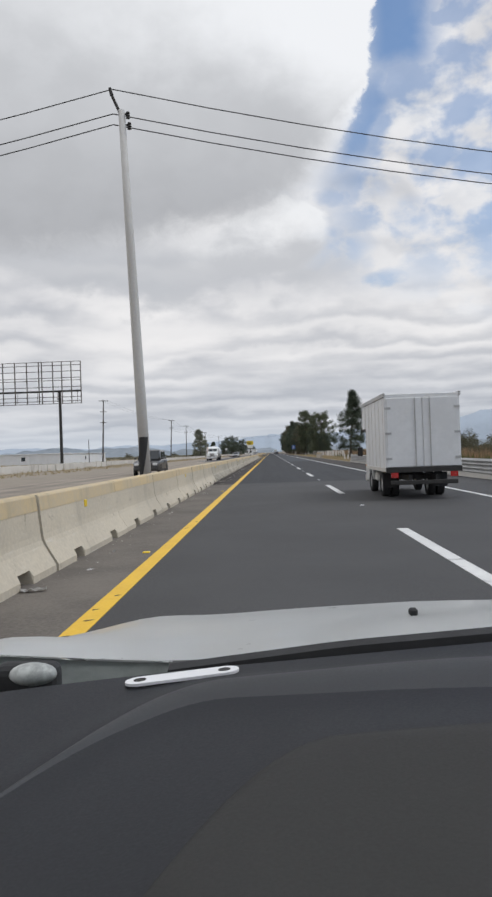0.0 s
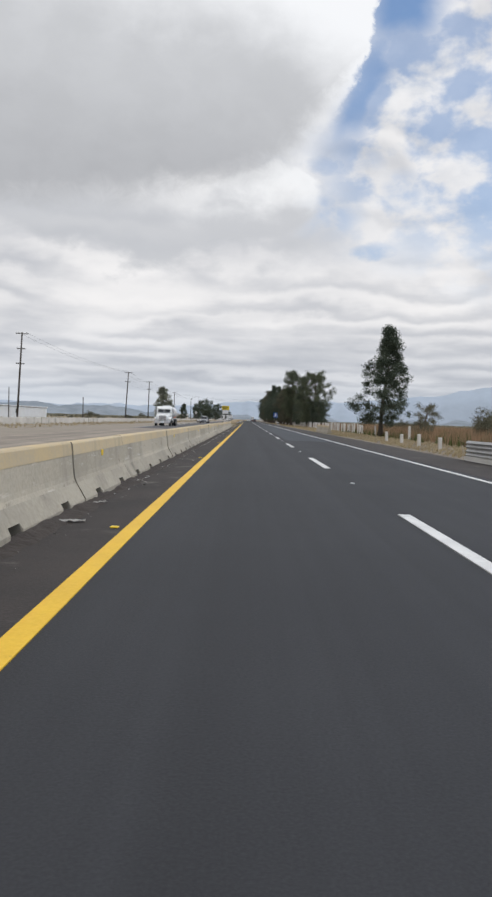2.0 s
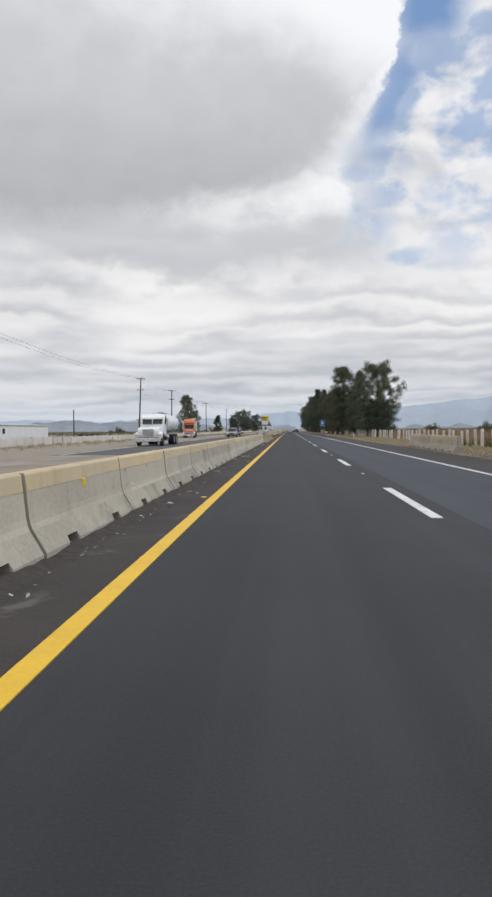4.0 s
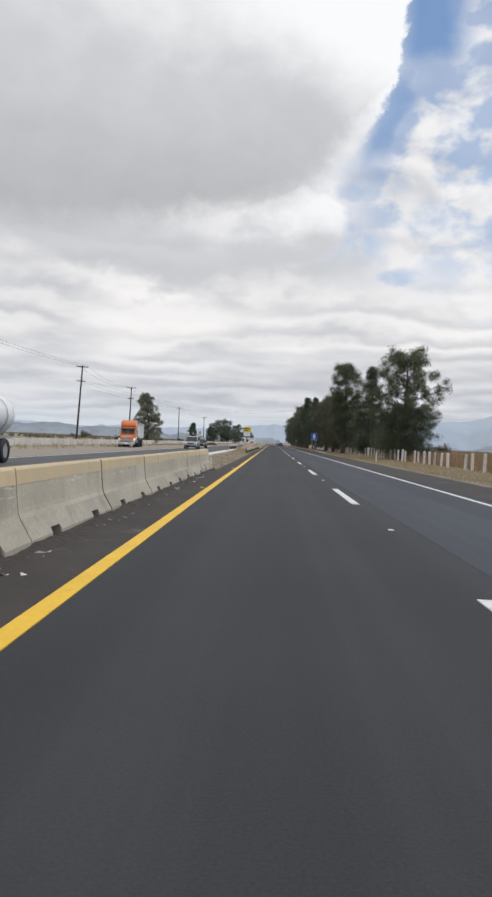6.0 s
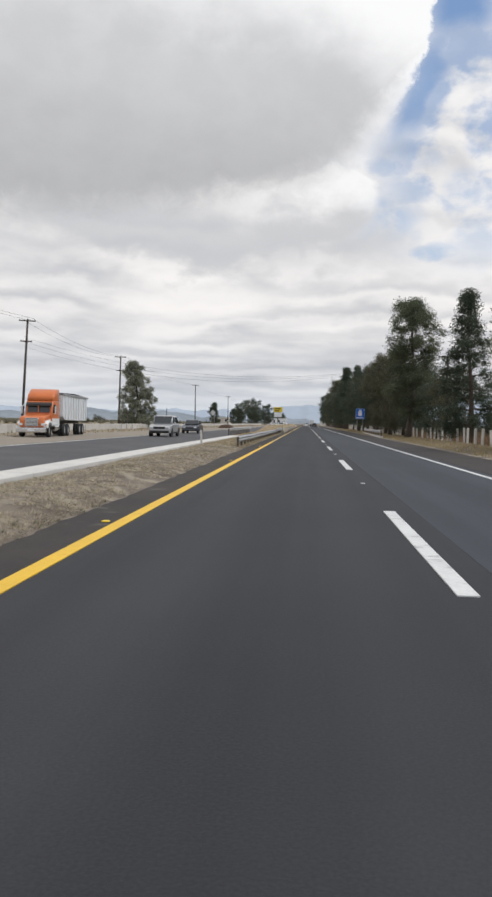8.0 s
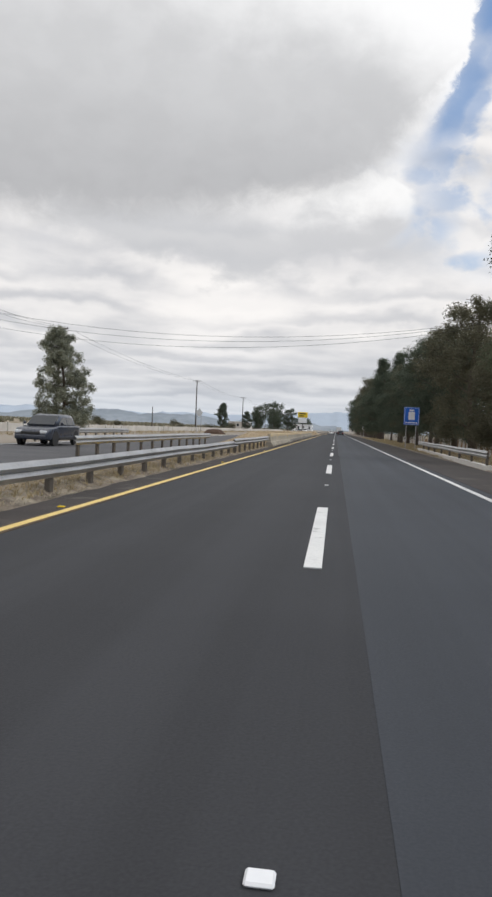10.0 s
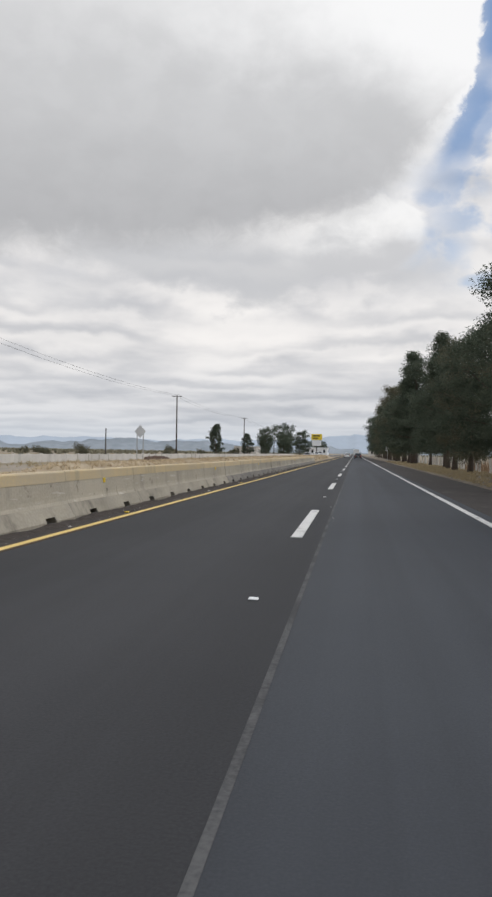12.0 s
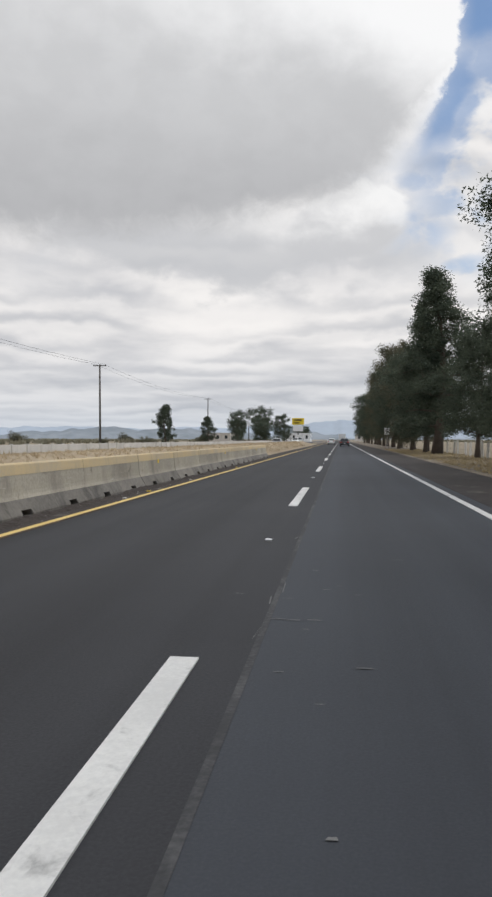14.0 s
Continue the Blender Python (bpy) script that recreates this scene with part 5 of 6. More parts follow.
def diamond_sign():
    ob = empty("warning_sign", -18.4, 329, 0)
    for x in (-0.34, 0.34):
        part("post", tube(bmesh.new(), (x, 0.05, -0.3), (x, 0.05, 3.2), 0.05, 0.05, 6), GALV, ob)
    bm = bmesh.new()
    prism_pts = [(0, 3.95), (0.62, 3.25), (0, 2.55), (-0.62, 3.25)]
    a = [bm.verts.new((x, -0.02, z)) for x, z in prism_pts]
    b = [bm.verts.new((x, 0.02, z)) for x, z in prism_pts]
    bm.faces.new(a)
    bm.faces.new(b[::-1])
    for i in range(4):
        bm.faces.new((a[i], b[i], b[(i + 1) % 4], a[(i + 1) % 4]))
    bmesh.ops.recalc_face_normals(bm, faces=bm.faces[:])
    part("panel", bm, SIGN_BACK, ob, "bare grey diamond panel")
    part("crossbar", box(bmesh.new(), -0.5, 0.5, 0.025, 0.05, 3.1, 3.16), GALV, ob)
    return tagged(ob, "grey back of a diamond warning sign on posts", "road sign")


diamond_sign()


def small_sign(x, y, h, w, hh, material, label):
    ob = empty("road_sign", x, y, 0)
    part("post", tube(bmesh.new(), (0, 0.03, -0.3), (0, 0.03, h), 0.03, 0.03, 6), GALV, ob)
    part("panel", box(bmesh.new(), -w / 2, w / 2, -0.02, 0.0, h - hh, h, 0.01), material, ob)
    for k in range(3):
        z = h - hh * (0.25 + 0.25 * k)
        part("text_bar", box(bmesh.new(), -w * 0.22, w * 0.22, -0.026, -0.021, z - hh * 0.06, z + hh * 0.06), BLACK, ob, "dark lettering bar")
    tagged(ob, label, "road sign")


small_sign(12.6, 62, 2.35, 0.45, 0.95, SIGN_WHITE, "small white upright roadside marker sign")
small_sign(10.4, 392, 2.8, 0.7, 0.9, SIGN_WHITE, "small white sign at the end of the tree row")


def yellow_board():
    ob = empty("yellow_sign", -17.4, 672, 0)
    part("mast", tube(bmesh.new(), (0, 0.3, -0.3), (0, 0.3, 11.8), 0.3, 0.25, 8), CHASSIS, ob)
    part("board", box(bmesh.new(), -3.1, 3.1, -0.25, 0.25, 8.8, 12.2, 0.08), YELLOW_BOARD, ob, "bright yellow board")
    for x1, z0, z1 in ((1.9, 10.8, 11.5), (0.8, 9.5, 10.1)):
        part("text_bar", box(bmesh.new(), -2.3, x1, -0.29, -0.26, z0, z1), BLACK, ob, "dark lettering bar")
    part("lower_panel", box(bmesh.new(), -2.6, 2.6, -0.2, 0.2, 5.4, 8.5, 0.06), SIGN_WHITE, ob, "white lower panel")
    tagged(ob, "yellow roadside station sign on a mast", "sign")


yellow_board()


def shed(name, x0, x1, y0, y1, h, label, wall_mat, roof_mat, openings=3):
    ob = empty(name, (x0 + x1) / 2, (y0 + y1) / 2, land((x0 + x1) / 2, (y0 + y1) / 2))
    w, d = (x1 - x0) / 2, (y1 - y0) / 2
    part("wall", box(bmesh.new(), -w, w, -d, d, -0.3, h, 0.05), wall_mat, ob)
    part("roof", box(bmesh.new(), -w - 0.25, w + 0.25, -d - 0.25, d + 0.25, h, h + 0.22, 0.04), roof_mat, ob)
    for k in range(openings):
        u = -w + 2 * w * (k + 0.5) / openings
        win = part("window", box(bmesh.new(), u - 0.6, u + 0.6, -d - 0.03, -d + 0.05, h * 0.35, h * 0.75), GLASS, ob)
        part("frame", box(bmesh.new(), u - 0.7, u + 0.7, -d - 0.06, -d - 0.031, h * 0.75, h * 0.8), KERB, win)
    for k in range(openings):
        u = -d + 2 * d * (k + 0.5) / openings
        part("window", box(bmesh.new(), w - 0.05, w + 0.03, u - 0.7, u + 0.7, h * 0.35, h * 0.75), GLASS, ob)
    return tagged(ob, label, "building")


shed("low_building", -82, -60, 214, 272, 2.9, "long low white building in the distance", WHITE_BOX, WHITE_BOX, 1)
shed("station_building", -26, -12, 690, 716, 4.5, "white roadside station building in the distance", SIGN_WHITE, SIGN_WHITE, 4)
shed("far_house", -60, -48, 640, 660, 4.0, "pale distant house on the plain", WALL_WHITE, KERB, 3)
shed("far_house", 14, 26, 760, 790, 4.5, "pale distant roadside building", WALL_WHITE, KERB, 3)
shed("far_house", -34, -24, 830, 850, 5.0, "distant roadside building with flat roof", WALL_WHITE, KERB, 3)


# ---- vehicles ----
def wheel(parent, x, y, r, w, rim_mat=RIM):
    s = 1 if x > 0 else -1
    bm = bmesh.new()
    prof = [(-w / 2, r * 0.62), (-w / 2, r * 0.93), (-w * 0.36, r), (w * 0.36, r), (w / 2, r * 0.93), (w / 2, r * 0.62)]
    n = 20
    loft(bm, [[(x + a, y + b * math.cos(t * 6.2832 / n), r + b * math.sin(t * 6.2832 / n)) for a, b in prof] for t in range(n + 1)], close=False, caps=False)
    bmesh.ops.remove_doubles(bm, verts=bm.verts[:], dist=0.0005)
    bmesh.ops.recalc_face_normals(bm, faces=bm.faces[:])
    tyre = part("tyre", bm, BLACK, parent, "black tyre", True)
    bm = bmesh.new()
    tube(bm, (x - w * 0.4, y, r), (x + s * w * 0.34, y, r), r * 0.62, r * 0.6, 18)
    tube(bm, (x + s * w * 0.34, y, r), (x + s * w * 0.44, y, r), r * 0.26, r * 0.2, 12)
    for k in range(6):
        a = k * 1.047
        tube(bm, (x + s * w * 0.33, y + r * 0.42 * math.cos(a), r + r * 0.42 * math.sin(a)), (x + s * w * 0.38, y + r * 0.42 * math.cos(a), r + r * 0.42 * math.sin(a)), r * 0.08, r * 0.06, 6)
    part("rim", bm, rim_mat, tyre, "pale metal rim")


def tumblehome(bm, low, high):
    """Cabin sides lean in towards the roof."""
    for v in bm.verts:
        v.co.x *= 1 - 0.17 * max(0.0, (v.co.z - low) / (high - low))
    return bm


def rounded_ends(bm, length):
    """Draws the corners of a body in towards its nose and tail."""
    for v in bm.verts:
        u = max(0.0, (abs(v.co.y) - (length - 0.55)) / 0.55)
        v.co.x *= 1 - 0.13 * u * u
    return bm


def car(x, y, rz, paint, label, kind="sedan", group="traffic"):
    """A small car, nose towards +y."""
    ob = empty("car", x, y, 0, rz)
    suv = kind == "suv"
    hr = 1.72 if suv else 1.46
    deck = 1.02 if suv else 0.92
    L, W2 = (2.25, 0.90) if suv else (2.1, 0.85)
    tail = L - 0.1 if kind != "sedan" else L - 0.55
    bm = bmesh.new()
    lower = [(-L, 0.36), (-L - 0.04, 0.62), (-L + 0.02, deck), (-L + 0.4, deck + 0.02), (L * 0.35, deck + 0.02), (L - 0.35, deck - 0.13), (L - 0.02, deck - 0.26), (L + 0.03, 0.5), (L - 0.05, 0.28), (-L + 0.1, 0.28)]
    prism(bm, lower, -W2, W2, 0.09, 3)
    bmesh.ops.bisect_plane(bm, geom=bm.verts[:] + bm.edges[:] + bm.faces[:], plane_co=(0, L - 0.5, 0), plane_no=(0, 1, 0))
    bmesh.ops.bisect_plane(bm, geom=bm.verts[:] + bm.edges[:] + bm.faces[:], plane_co=(0, 0.5 - L, 0), plane_no=(0, 1, 0))
    part("body", rounded_ends(bm, L), paint, ob, smooth_shade=True)
    cab = [(-tail, deck), (-tail + 0.28, hr - 0.06), (-tail + 0.6, hr), (0.0, hr), (0.35, hr - 0.06), (1.02, deck)]
    bm = prism(bmesh.new(), cab, -W2 + 0.08, W2 - 0.08, 0.16, 3)
    tumblehome(bm, deck, hr)
    part("cabin", bm, paint, ob, smooth_shade=True)
    for s in (-1, 1):
        g = [(-tail + 0.35, deck + 0.06), (-tail + 0.5, hr - 0.14), (0.15, hr - 0.14), (0.72, deck + 0.06)]
        part("side_window", tumblehome(prism(bmesh.new(), g, s * (W2 - 0.085) - 0.012, s * (W2 - 0.085) + 0.018), deck, hr), GLASS, ob)
        part("door_pillar", tumblehome(prism(bmesh.new(), [(-0.42, deck + 0.05), (-0.42, hr - 0.13), (-0.34, hr - 0.13), (-0.34, deck + 0.05)], s * (W2 - 0.075) - 0.012, s * (W2 - 0.075) + 0.018), deck, hr), paint, ob)
        for yy in (-L + 0.78, L - 0.82):
            part("wheel_arch", tube(bmesh.new(), (s * (W2 - 0.12), yy, 0.33), (s * (W2 + 0.006), yy, 0.33), 0.41 if suv else 0.37, 0.41 if suv else 0.37, 18), CHASSIS, ob, "dark wheel arch")
        part("sill", box(bmesh.new(), s * (W2 - 0.02) - 0.03, s * (W2 - 0.02) + 0.03, -L + 1.2, L - 1.24, 0.27, 0.40, 0.015), CHASSIS, ob, "dark sill trim")
    bm = bmesh.new()
    loft(bm, [[(a, 0.44 - 0.02, hr - 0.11), (a, 0.97, deck + 0.045), (a, 0.995, deck + 0.055), (a, 0.445, hr - 0.085)] for a in (-W2 + 0.22, W2 - 0.22)])
    bmesh.ops.recalc_face_normals(bm, faces=bm.faces[:])
    part("windscreen", bm, GLASS, ob)
    bm = bmesh.new()
    loft(bm, [[(a, -tail + 0.24, hr - 0.14), (a, -tail + 0.035, deck + 0.09), (a, -tail + 0.005, deck + 0.09), (a, -tail + 0.215, hr - 0.12)] for a in (-W2 + 0.2, W2 - 0.2)])
    bmesh.ops.recalc_face_normals(bm, faces=bm.faces[:])
    part("rear_window", bm, GLASS, ob)
    for s in (-1, 1):
        part("tail_light", box(bmesh.new(), s * (W2 - 0.24) - 0.12, s * (W2 - 0.24) + 0.12, -L - 0.055, -L + 0.1, 0.66, 0.86, 0.03), RED_LAMP, ob, "red tail light")
        part("headlight", box(bmesh.new(), s * (W2 - 0.28) - 0.15, s * (W2 - 0.28) + 0.15, L - 0.14, L + 0.035, (0.66 if suv else 0.56), (0.82 if suv else 0.70), 0.03), LAMP_CLEAR, ob, "clear headlight")
        part("mirror", box(bmesh.new(), s * (W2 + 0.06) - 0.07, s * (W2 + 0.06) + 0.07, 0.62, 0.74, deck + 0.04, deck + 0.17, 0.03), paint, ob)
        for yy in (-L + 0.78, L - 0.82):
            wheel(ob, s * (W2 - 0.10), yy, 0.34 if suv else 0.3, 0.2)
    part("grille", box(bmesh.new(), -0.46, 0.46, L - 0.1, L + 0.04, (0.62 if suv else 0.50), (0.80 if suv else 0.64), 0.02), CHASSIS, ob, "dark grille")
    part("front_bumper", box(bmesh.new(), -W2 + 0.12, W2 - 0.12, L - 0.12, L + 0.075, 0.30, 0.50, 0.06, 3), CHASSIS if suv else paint, ob, "front bumper")
    part("rear_bumper", box(bmesh.new(), -W2 + 0.12, W2 - 0.12, -L - 0.09, -L + 0.12, 0.34, 0.56, 0.06, 3), paint, ob)
    part("plate", box(bmesh.new(), -0.17, 0.17, -L - 0.105, -L - 0.088, 0.44, 0.54), SIGN_WHITE, ob, "pale plate with a dark bar")
    return tagged(ob, label, "car", group)


car(2.15, 476, 0, WHITE_CAR, "small white hatchback driving ahead in the lane", "hatch", "cars ahead")
car(5.1, 428, 0, BLACK_CAR, "black sedan driving ahead in the other lane", "sedan", "cars ahead")
car(-9.3, 228, 180, SILVER_CAR, "silver sport utility car on the opposite carriageway", "suv", "oncoming cars")
car(-9.8, 246, 180, DARK_CAR, "dark blue sedan on the opposite carriageway", "sedan", "oncoming cars")
car(-6.9, 54, 180, BLACK_CAR, "dark sport utility car on the opposite carriageway", "suv", "oncoming cars")
car(-6.4, 420, 180, SILVER_CAR, "silver sedan far down the opposite carriageway", "sedan", "oncoming cars")
car(-9.4, 520, 180, WHITE_CAR, "white car far down the opposite carriageway", "suv", "oncoming cars")


car(-13.5, 640, 180, WHITE_CAR, "white car standing near the roadside station", "suv", "cars at the station")
car(-17.5, 655, 160, SILVER_CAR, "silver car standing near the roadside station", "sedan", "cars at the station")
car(-15.0, 604, 180, WHITE_CAR, "white hatchback pulling out by the station", "hatch", "cars at the station")


def box_truck(x, y, rz, label, long=5.0):
    """A light cab-over truck with a tall box; its front axle is at the origin."""
    ob = empty("box_truck", x, y, 0, rz)
    cab = [(-0.55, 0.42), (-0.55, 1.93), (-0.4, 1.98), (0.32, 1.96), (0.5, 1.86), (0.98, 1.12), (1.05, 0.95), (1.06, 0.36), (0.5, 0.34), (0.46, 0.55), (0.33, 0.74), (0.0, 0.83), (-0.33, 0.74), (-0.46, 0.5)]
    part("cab", prism(bmesh.new(), cab, -0.84, 0.84, 0.05, 2), WHITE_CAR, ob, "white cab body", True)
    for s in (-1, 1):
        g = [(-0.32, 1.18), (-0.32, 1.8), (0.3, 1.8), (0.44, 1.74), (0.78, 1.18)]
        part("side_window", prism(bmesh.new(), g, s * 0.835 - 0.012, s * 0.835 + 0.014), GLASS, ob, "dark side window")
        part("door_seam", box(bmesh.new(), s * 0.842 - 0.004, s * 0.842 + 0.004, -0.42, -0.40, 0.85, 1.85), CHASSIS, ob)
        part("door_handle", box(bmesh.new(), s * 0.86 - 0.02, s * 0.86 + 0.02, -0.36, -0.24, 1.05, 1.09, 0.008), CHASSIS, ob)
        bm = tube(bmesh.new(), (s * 0.84, 0.72, 1.35), (s * 1.02, 0.86, 1.42), 0.015, 0.015, 6)
        box(bm, s * 1.04 - 0.09, s * 1.04 + 0.09, 0.84, 0.9, 1.2, 1.52, 0.02)
        part("mirror", bm, CHASSIS, ob, "black wing mirror")
        part("headlight", box(bmesh.new(), s * 0.62 - 0.15, s * 0.62 + 0.15, 1.02, 1.09, 0.62, 0.78, 0.02), LAMP_CLEAR, ob)
        part("side_marker", box(bmesh.new(), s * 0.85 - 0.012, s * 0.85 + 0.012, 0.75, 0.88, 0.84, 0.9, 0.005), AMBER, ob)
        wheel(ob, s * 0.72, 0.0, 0.36, 0.2)
        wheel(ob, s * 0.78, -2.75, 0.36, 0.22)
        wheel(ob, s * 0.53, -2.75, 0.36, 0.2)
        part("mudguard", box(bmesh.new(), s * 0.72 - 0.2, s * 0.72 + 0.2, -3.25, -3.22, 0.28, 0.7), BLACK, ob)
        part("tail_light", box(bmesh.new(), s * 0.8 - 0.1, s * 0.8 + 0.1, -long + 0.42, -long + 0.46, 0.62, 0.76), RED_LAMP, ob)
    bm = bmesh.new()
    loft(bm, [[(a, 0.56, 1.83), (a, 0.99, 1.16), (a, 1.015, 1.17), (a, 0.585, 1.84)] for a in (-0.74, 0.74)])
    bmesh.ops.recalc_face_normals(bm, faces=bm.faces[:])
    part("windscreen", bm, GLASS, ob)
    part("bumper", box(bmesh.new(), -0.86, 0.86, 0.98, 1.12, 0.32, 0.55, 0.03), KERB, ob)
    bm = bmesh.new()
    for s in (-0.36, 0.36):
        box(bm, s - 0.04, s + 0.04, -long + 0.5, 0.3, 0.52, 0.68)
    for k in range(4):
        box(bm, -0.32, 0.32, -3.9 + k * 1.2, -3.84 + k * 1.2, 0.54, 0.66)
    part("chassis", bm, CHASSIS, ob, "dark steel chassis rails")
    part("fuel_tank", box(bmesh.new(), -0.86, -0.5, -1.75, -1.1, 0.42, 0.72, 0.06), KERB, ob)
    W2, z0, z1, zt = 1.02, 0.82, 2.95, 2.2
    part("cargo_box", box(bmesh.new(), -W2, W2, -long + 0.5, -0.62, z0, z1, 0.015), WHITE_BOX, ob, "white panelled cargo box")
    part("luton_head", box(bmesh.new(), -W2, W2, -0.62, 0.28, 2.06, z1, 0.03), WHITE_BOX, ob, "white overhang above the cab")
    part("head_sill", box(bmesh.new(), -W2 - 0.004, W2 + 0.004, -0.62, 0.29, 2.03, 2.12, 0.01), CHASSIS, ob, "dark lower sill")
    for s in (-1, 1):
        part("roof_rail", box(bmesh.new(), s * W2 - 0.03, s * W2 + 0.03, -long + 0.48, 0.31, z1 - 0.09, z1 + 0.03, 0.01), GALV, ob, "grey aluminium roof rail")
        part("floor_rail", box(bmesh.new(), s * W2 - 0.025, s * W2 + 0.025, -long + 0.48, -0.6, z0 - 0.03, z0 + 0.08, 0.008), KERB, ob)
        for k in range(6):
            yy = -0.62 - k * 0.72
            part("panel_rib", box(bmesh.new(), s * W2 - 0.008, s * W2 + 0.008, yy - 0.012, yy + 0.012, z0 + 0.082, z1 - 0.092), KERB, ob)
        part("clearance_lamp", box(bmesh.new(), s * W2 - 0.02, s * W2 + 0.02, 0.16, 0.22, z1 - 0.28, z1 - 0.16, 0.008), CHASSIS, ob)
    for s in (-1, 1):
        part("rear_door", box(bmesh.new(), s * 0.49 - 0.475, s * 0.49 + 0.475, -long + 0.47, -long + 0.499, z0 + 0.1, z1 - 0.12, 0.008), WHITE_BOX, ob, "white rear door")
        part("lock_bar", tube(bmesh.new(), (s * 0.2, -long + 0.45, z0 + 0.1), (s * 0.2, -long + 0.45, z1 - 0.12), 0.014, 0.014, 6), GALV, ob)
        for z in (1.15, 1.85, 2.55):
            part("hinge", box(bmesh.new(), s * 0.93 - 0.08, s * 0.93 + 0.08, -long + 0.455, -long + 0.469, z - 0.03, z + 0.03), GALV, ob)
    part("rear_sill", box(bmesh.new(), -W2, W2, -long + 0.42, -long + 0.499, z0 - 0.06, z0 + 0.09, 0.01), CHASSIS, ob)
    part("rear_bumper", box(bmesh.new(), -0.9, 0.9, -long + 0.42, -long + 0.5, 0.42, 0.54, 0.015), CHASSIS, ob)
    return tagged(ob, label, "truck", "trucks")


box_truck(5.2, 25.4, 0, "white light box truck with a cab-over front").scale = (0.9, 0.9, 0.88)
box_truck(4.9, 524, 0, "white box truck far ahead on the highway")
box_truck(-11.0, 575, 180, "white box truck far off by the station")


def hood_truck(ob, paint, sleeper=False, stripe=None):
    """The cab of a long-nosed truck, nose towards +y; front axle at the origin."""
    nose = [(-0.95, 0.85), (-0.95, 1.75), (0.75, 1.55), (0.95, 1.42), (1.0, 0.75), (0.55, 0.72), (0.5, 0.95), (0.3, 1.12), (-0.3, 1.12), (-0.5, 0.9)]
    part("bonnet", prism(bmesh.new(), nose, -0.92, 0.92, 0.12, 3), paint, ob, smooth_shade=True)
    cab_back = -2.2 if not sleeper else -3.3
    roof = 2.75 if not sleeper else 2.8
    cab = [(cab_back, 0.85), (cab_back, roof), (-1.5, roof), (-1.25, roof - 0.12), (-0.93, 1.7), (-0.93, 0.85)]
    part("cab", prism(bmesh.new(), cab, -1.05, 1.05, 0.1, 3), paint, ob, smooth_shade=True)
    if sleeper:
        f = [(cab_back, roof - 0.05), (cab_back, 3.75), (-2.5, 3.72), (-1.7, 3.3), (-1.35, roof - 0.05)]
        part("roof_fairing", prism(bmesh.new(), f, -1.05, 1.05, 0.16, 3), paint, ob, "swept roof fairing", True)
    bm = bmesh.new()
    loft(bm, [[(a, -1.12, roof - 0.42), (a, -0.965, 1.88), (a, -0.93, 1.88), (a, -1.085, roof - 0.41)] for a in (-0.86, 0.86)])
    bmesh.ops.recalc_face_normals(bm, faces=bm.faces[:])
    part("windscreen", bm, GLASS, ob, "dark split windscreen")
    part("windscreen_bar", box(bmesh.new(), -0.025, 0.025, -1.06, -0.90, 1.86, roof - 0.4, 0.008), paint, ob)
    part("visor", prism(bmesh.new(), [(-1.2, roof - 0.14), (-0.92, roof - 0.3), (-0.9, roof - 0.44), (-1.14, roof - 0.4)], -0.98, 0.98, 0.015, 1), CHASSIS if sleeper else paint, ob, "dark sun visor above the windscreen")
    if stripe:
        for s in (-1, 1):
            part("bonnet_panel", prism(bmesh.new(), [(-0.94, 0.87), (-0.94, 1.38), (0.7, 1.22), (0.72, 1.14), (-0.52, 1.14)], s * 0.93 - 0.012, s * 0.93 + 0.012), stripe, ob, "white lower bonnet side")
            part("cab_panel", box(bmesh.new(), s * 1.056 - 0.012, s * 1.056 + 0.012, cab_back + 0.1, -0.98, 0.88, 1.42, 0.005), stripe, ob, "white lower cab side")
    part("grille", box(bmesh.new(), -0.5, 0.5, 0.94, 1.04, 0.8, 1.45, 0.03), CHROME, ob, "bright chrome grille")
    for k in range(6):
        part("grille_bar", box(bmesh.new(), -0.44, 0.44, 1.035, 1.05, 0.86 + 0.1 * k, 0.9 + 0.1 * k), CHASSIS, ob)
    part("bumper", box(bmesh.new(), -1.12, 1.12, 0.95, 1.2, 0.35, 0.7, 0.05), CHROME, ob, "chrome front bumper")
    part("bumper_plate", box(bmesh.new(), -0.25, 0.25, 1.2, 1.215, 0.45, 0.6), SIGN_WHITE, ob)
    for s in (-1, 1):
        fen = [(-0.75, 0.8), (-0.7, 1.05), (-0.45, 1.22), (0.45, 1.22), (0.85, 1.02), (0.98, 0.7), (0.6, 0.68), (0.48, 0.95), (0.3, 1.08), (-0.3, 1.08), (-0.5, 0.92)]
        part("fender", prism(bmesh.new(), fen, s * 1.0 - 0.16, s * 1.0 + 0.16, 0.04, 2), stripe or paint, ob, smooth_shade=True)
        part("headlight", box(bmesh.new(), s * 0.84 - 0.16, s * 0.84 + 0.16, 0.93, 1.03, 0.86, 1.04, 0.03), LAMP_CLEAR, ob)
        part("indicator", box(bmesh.new(), s * 1.06 - 0.05, s * 1.06 + 0.05, 0.9, 1.0, 0.88, 1.0, 0.02), AMBER, ob)
        g = [(-2.0, 1.85), (-2.0, 2.5), (-1.4, 2.5), (-1.1, 1.85)]
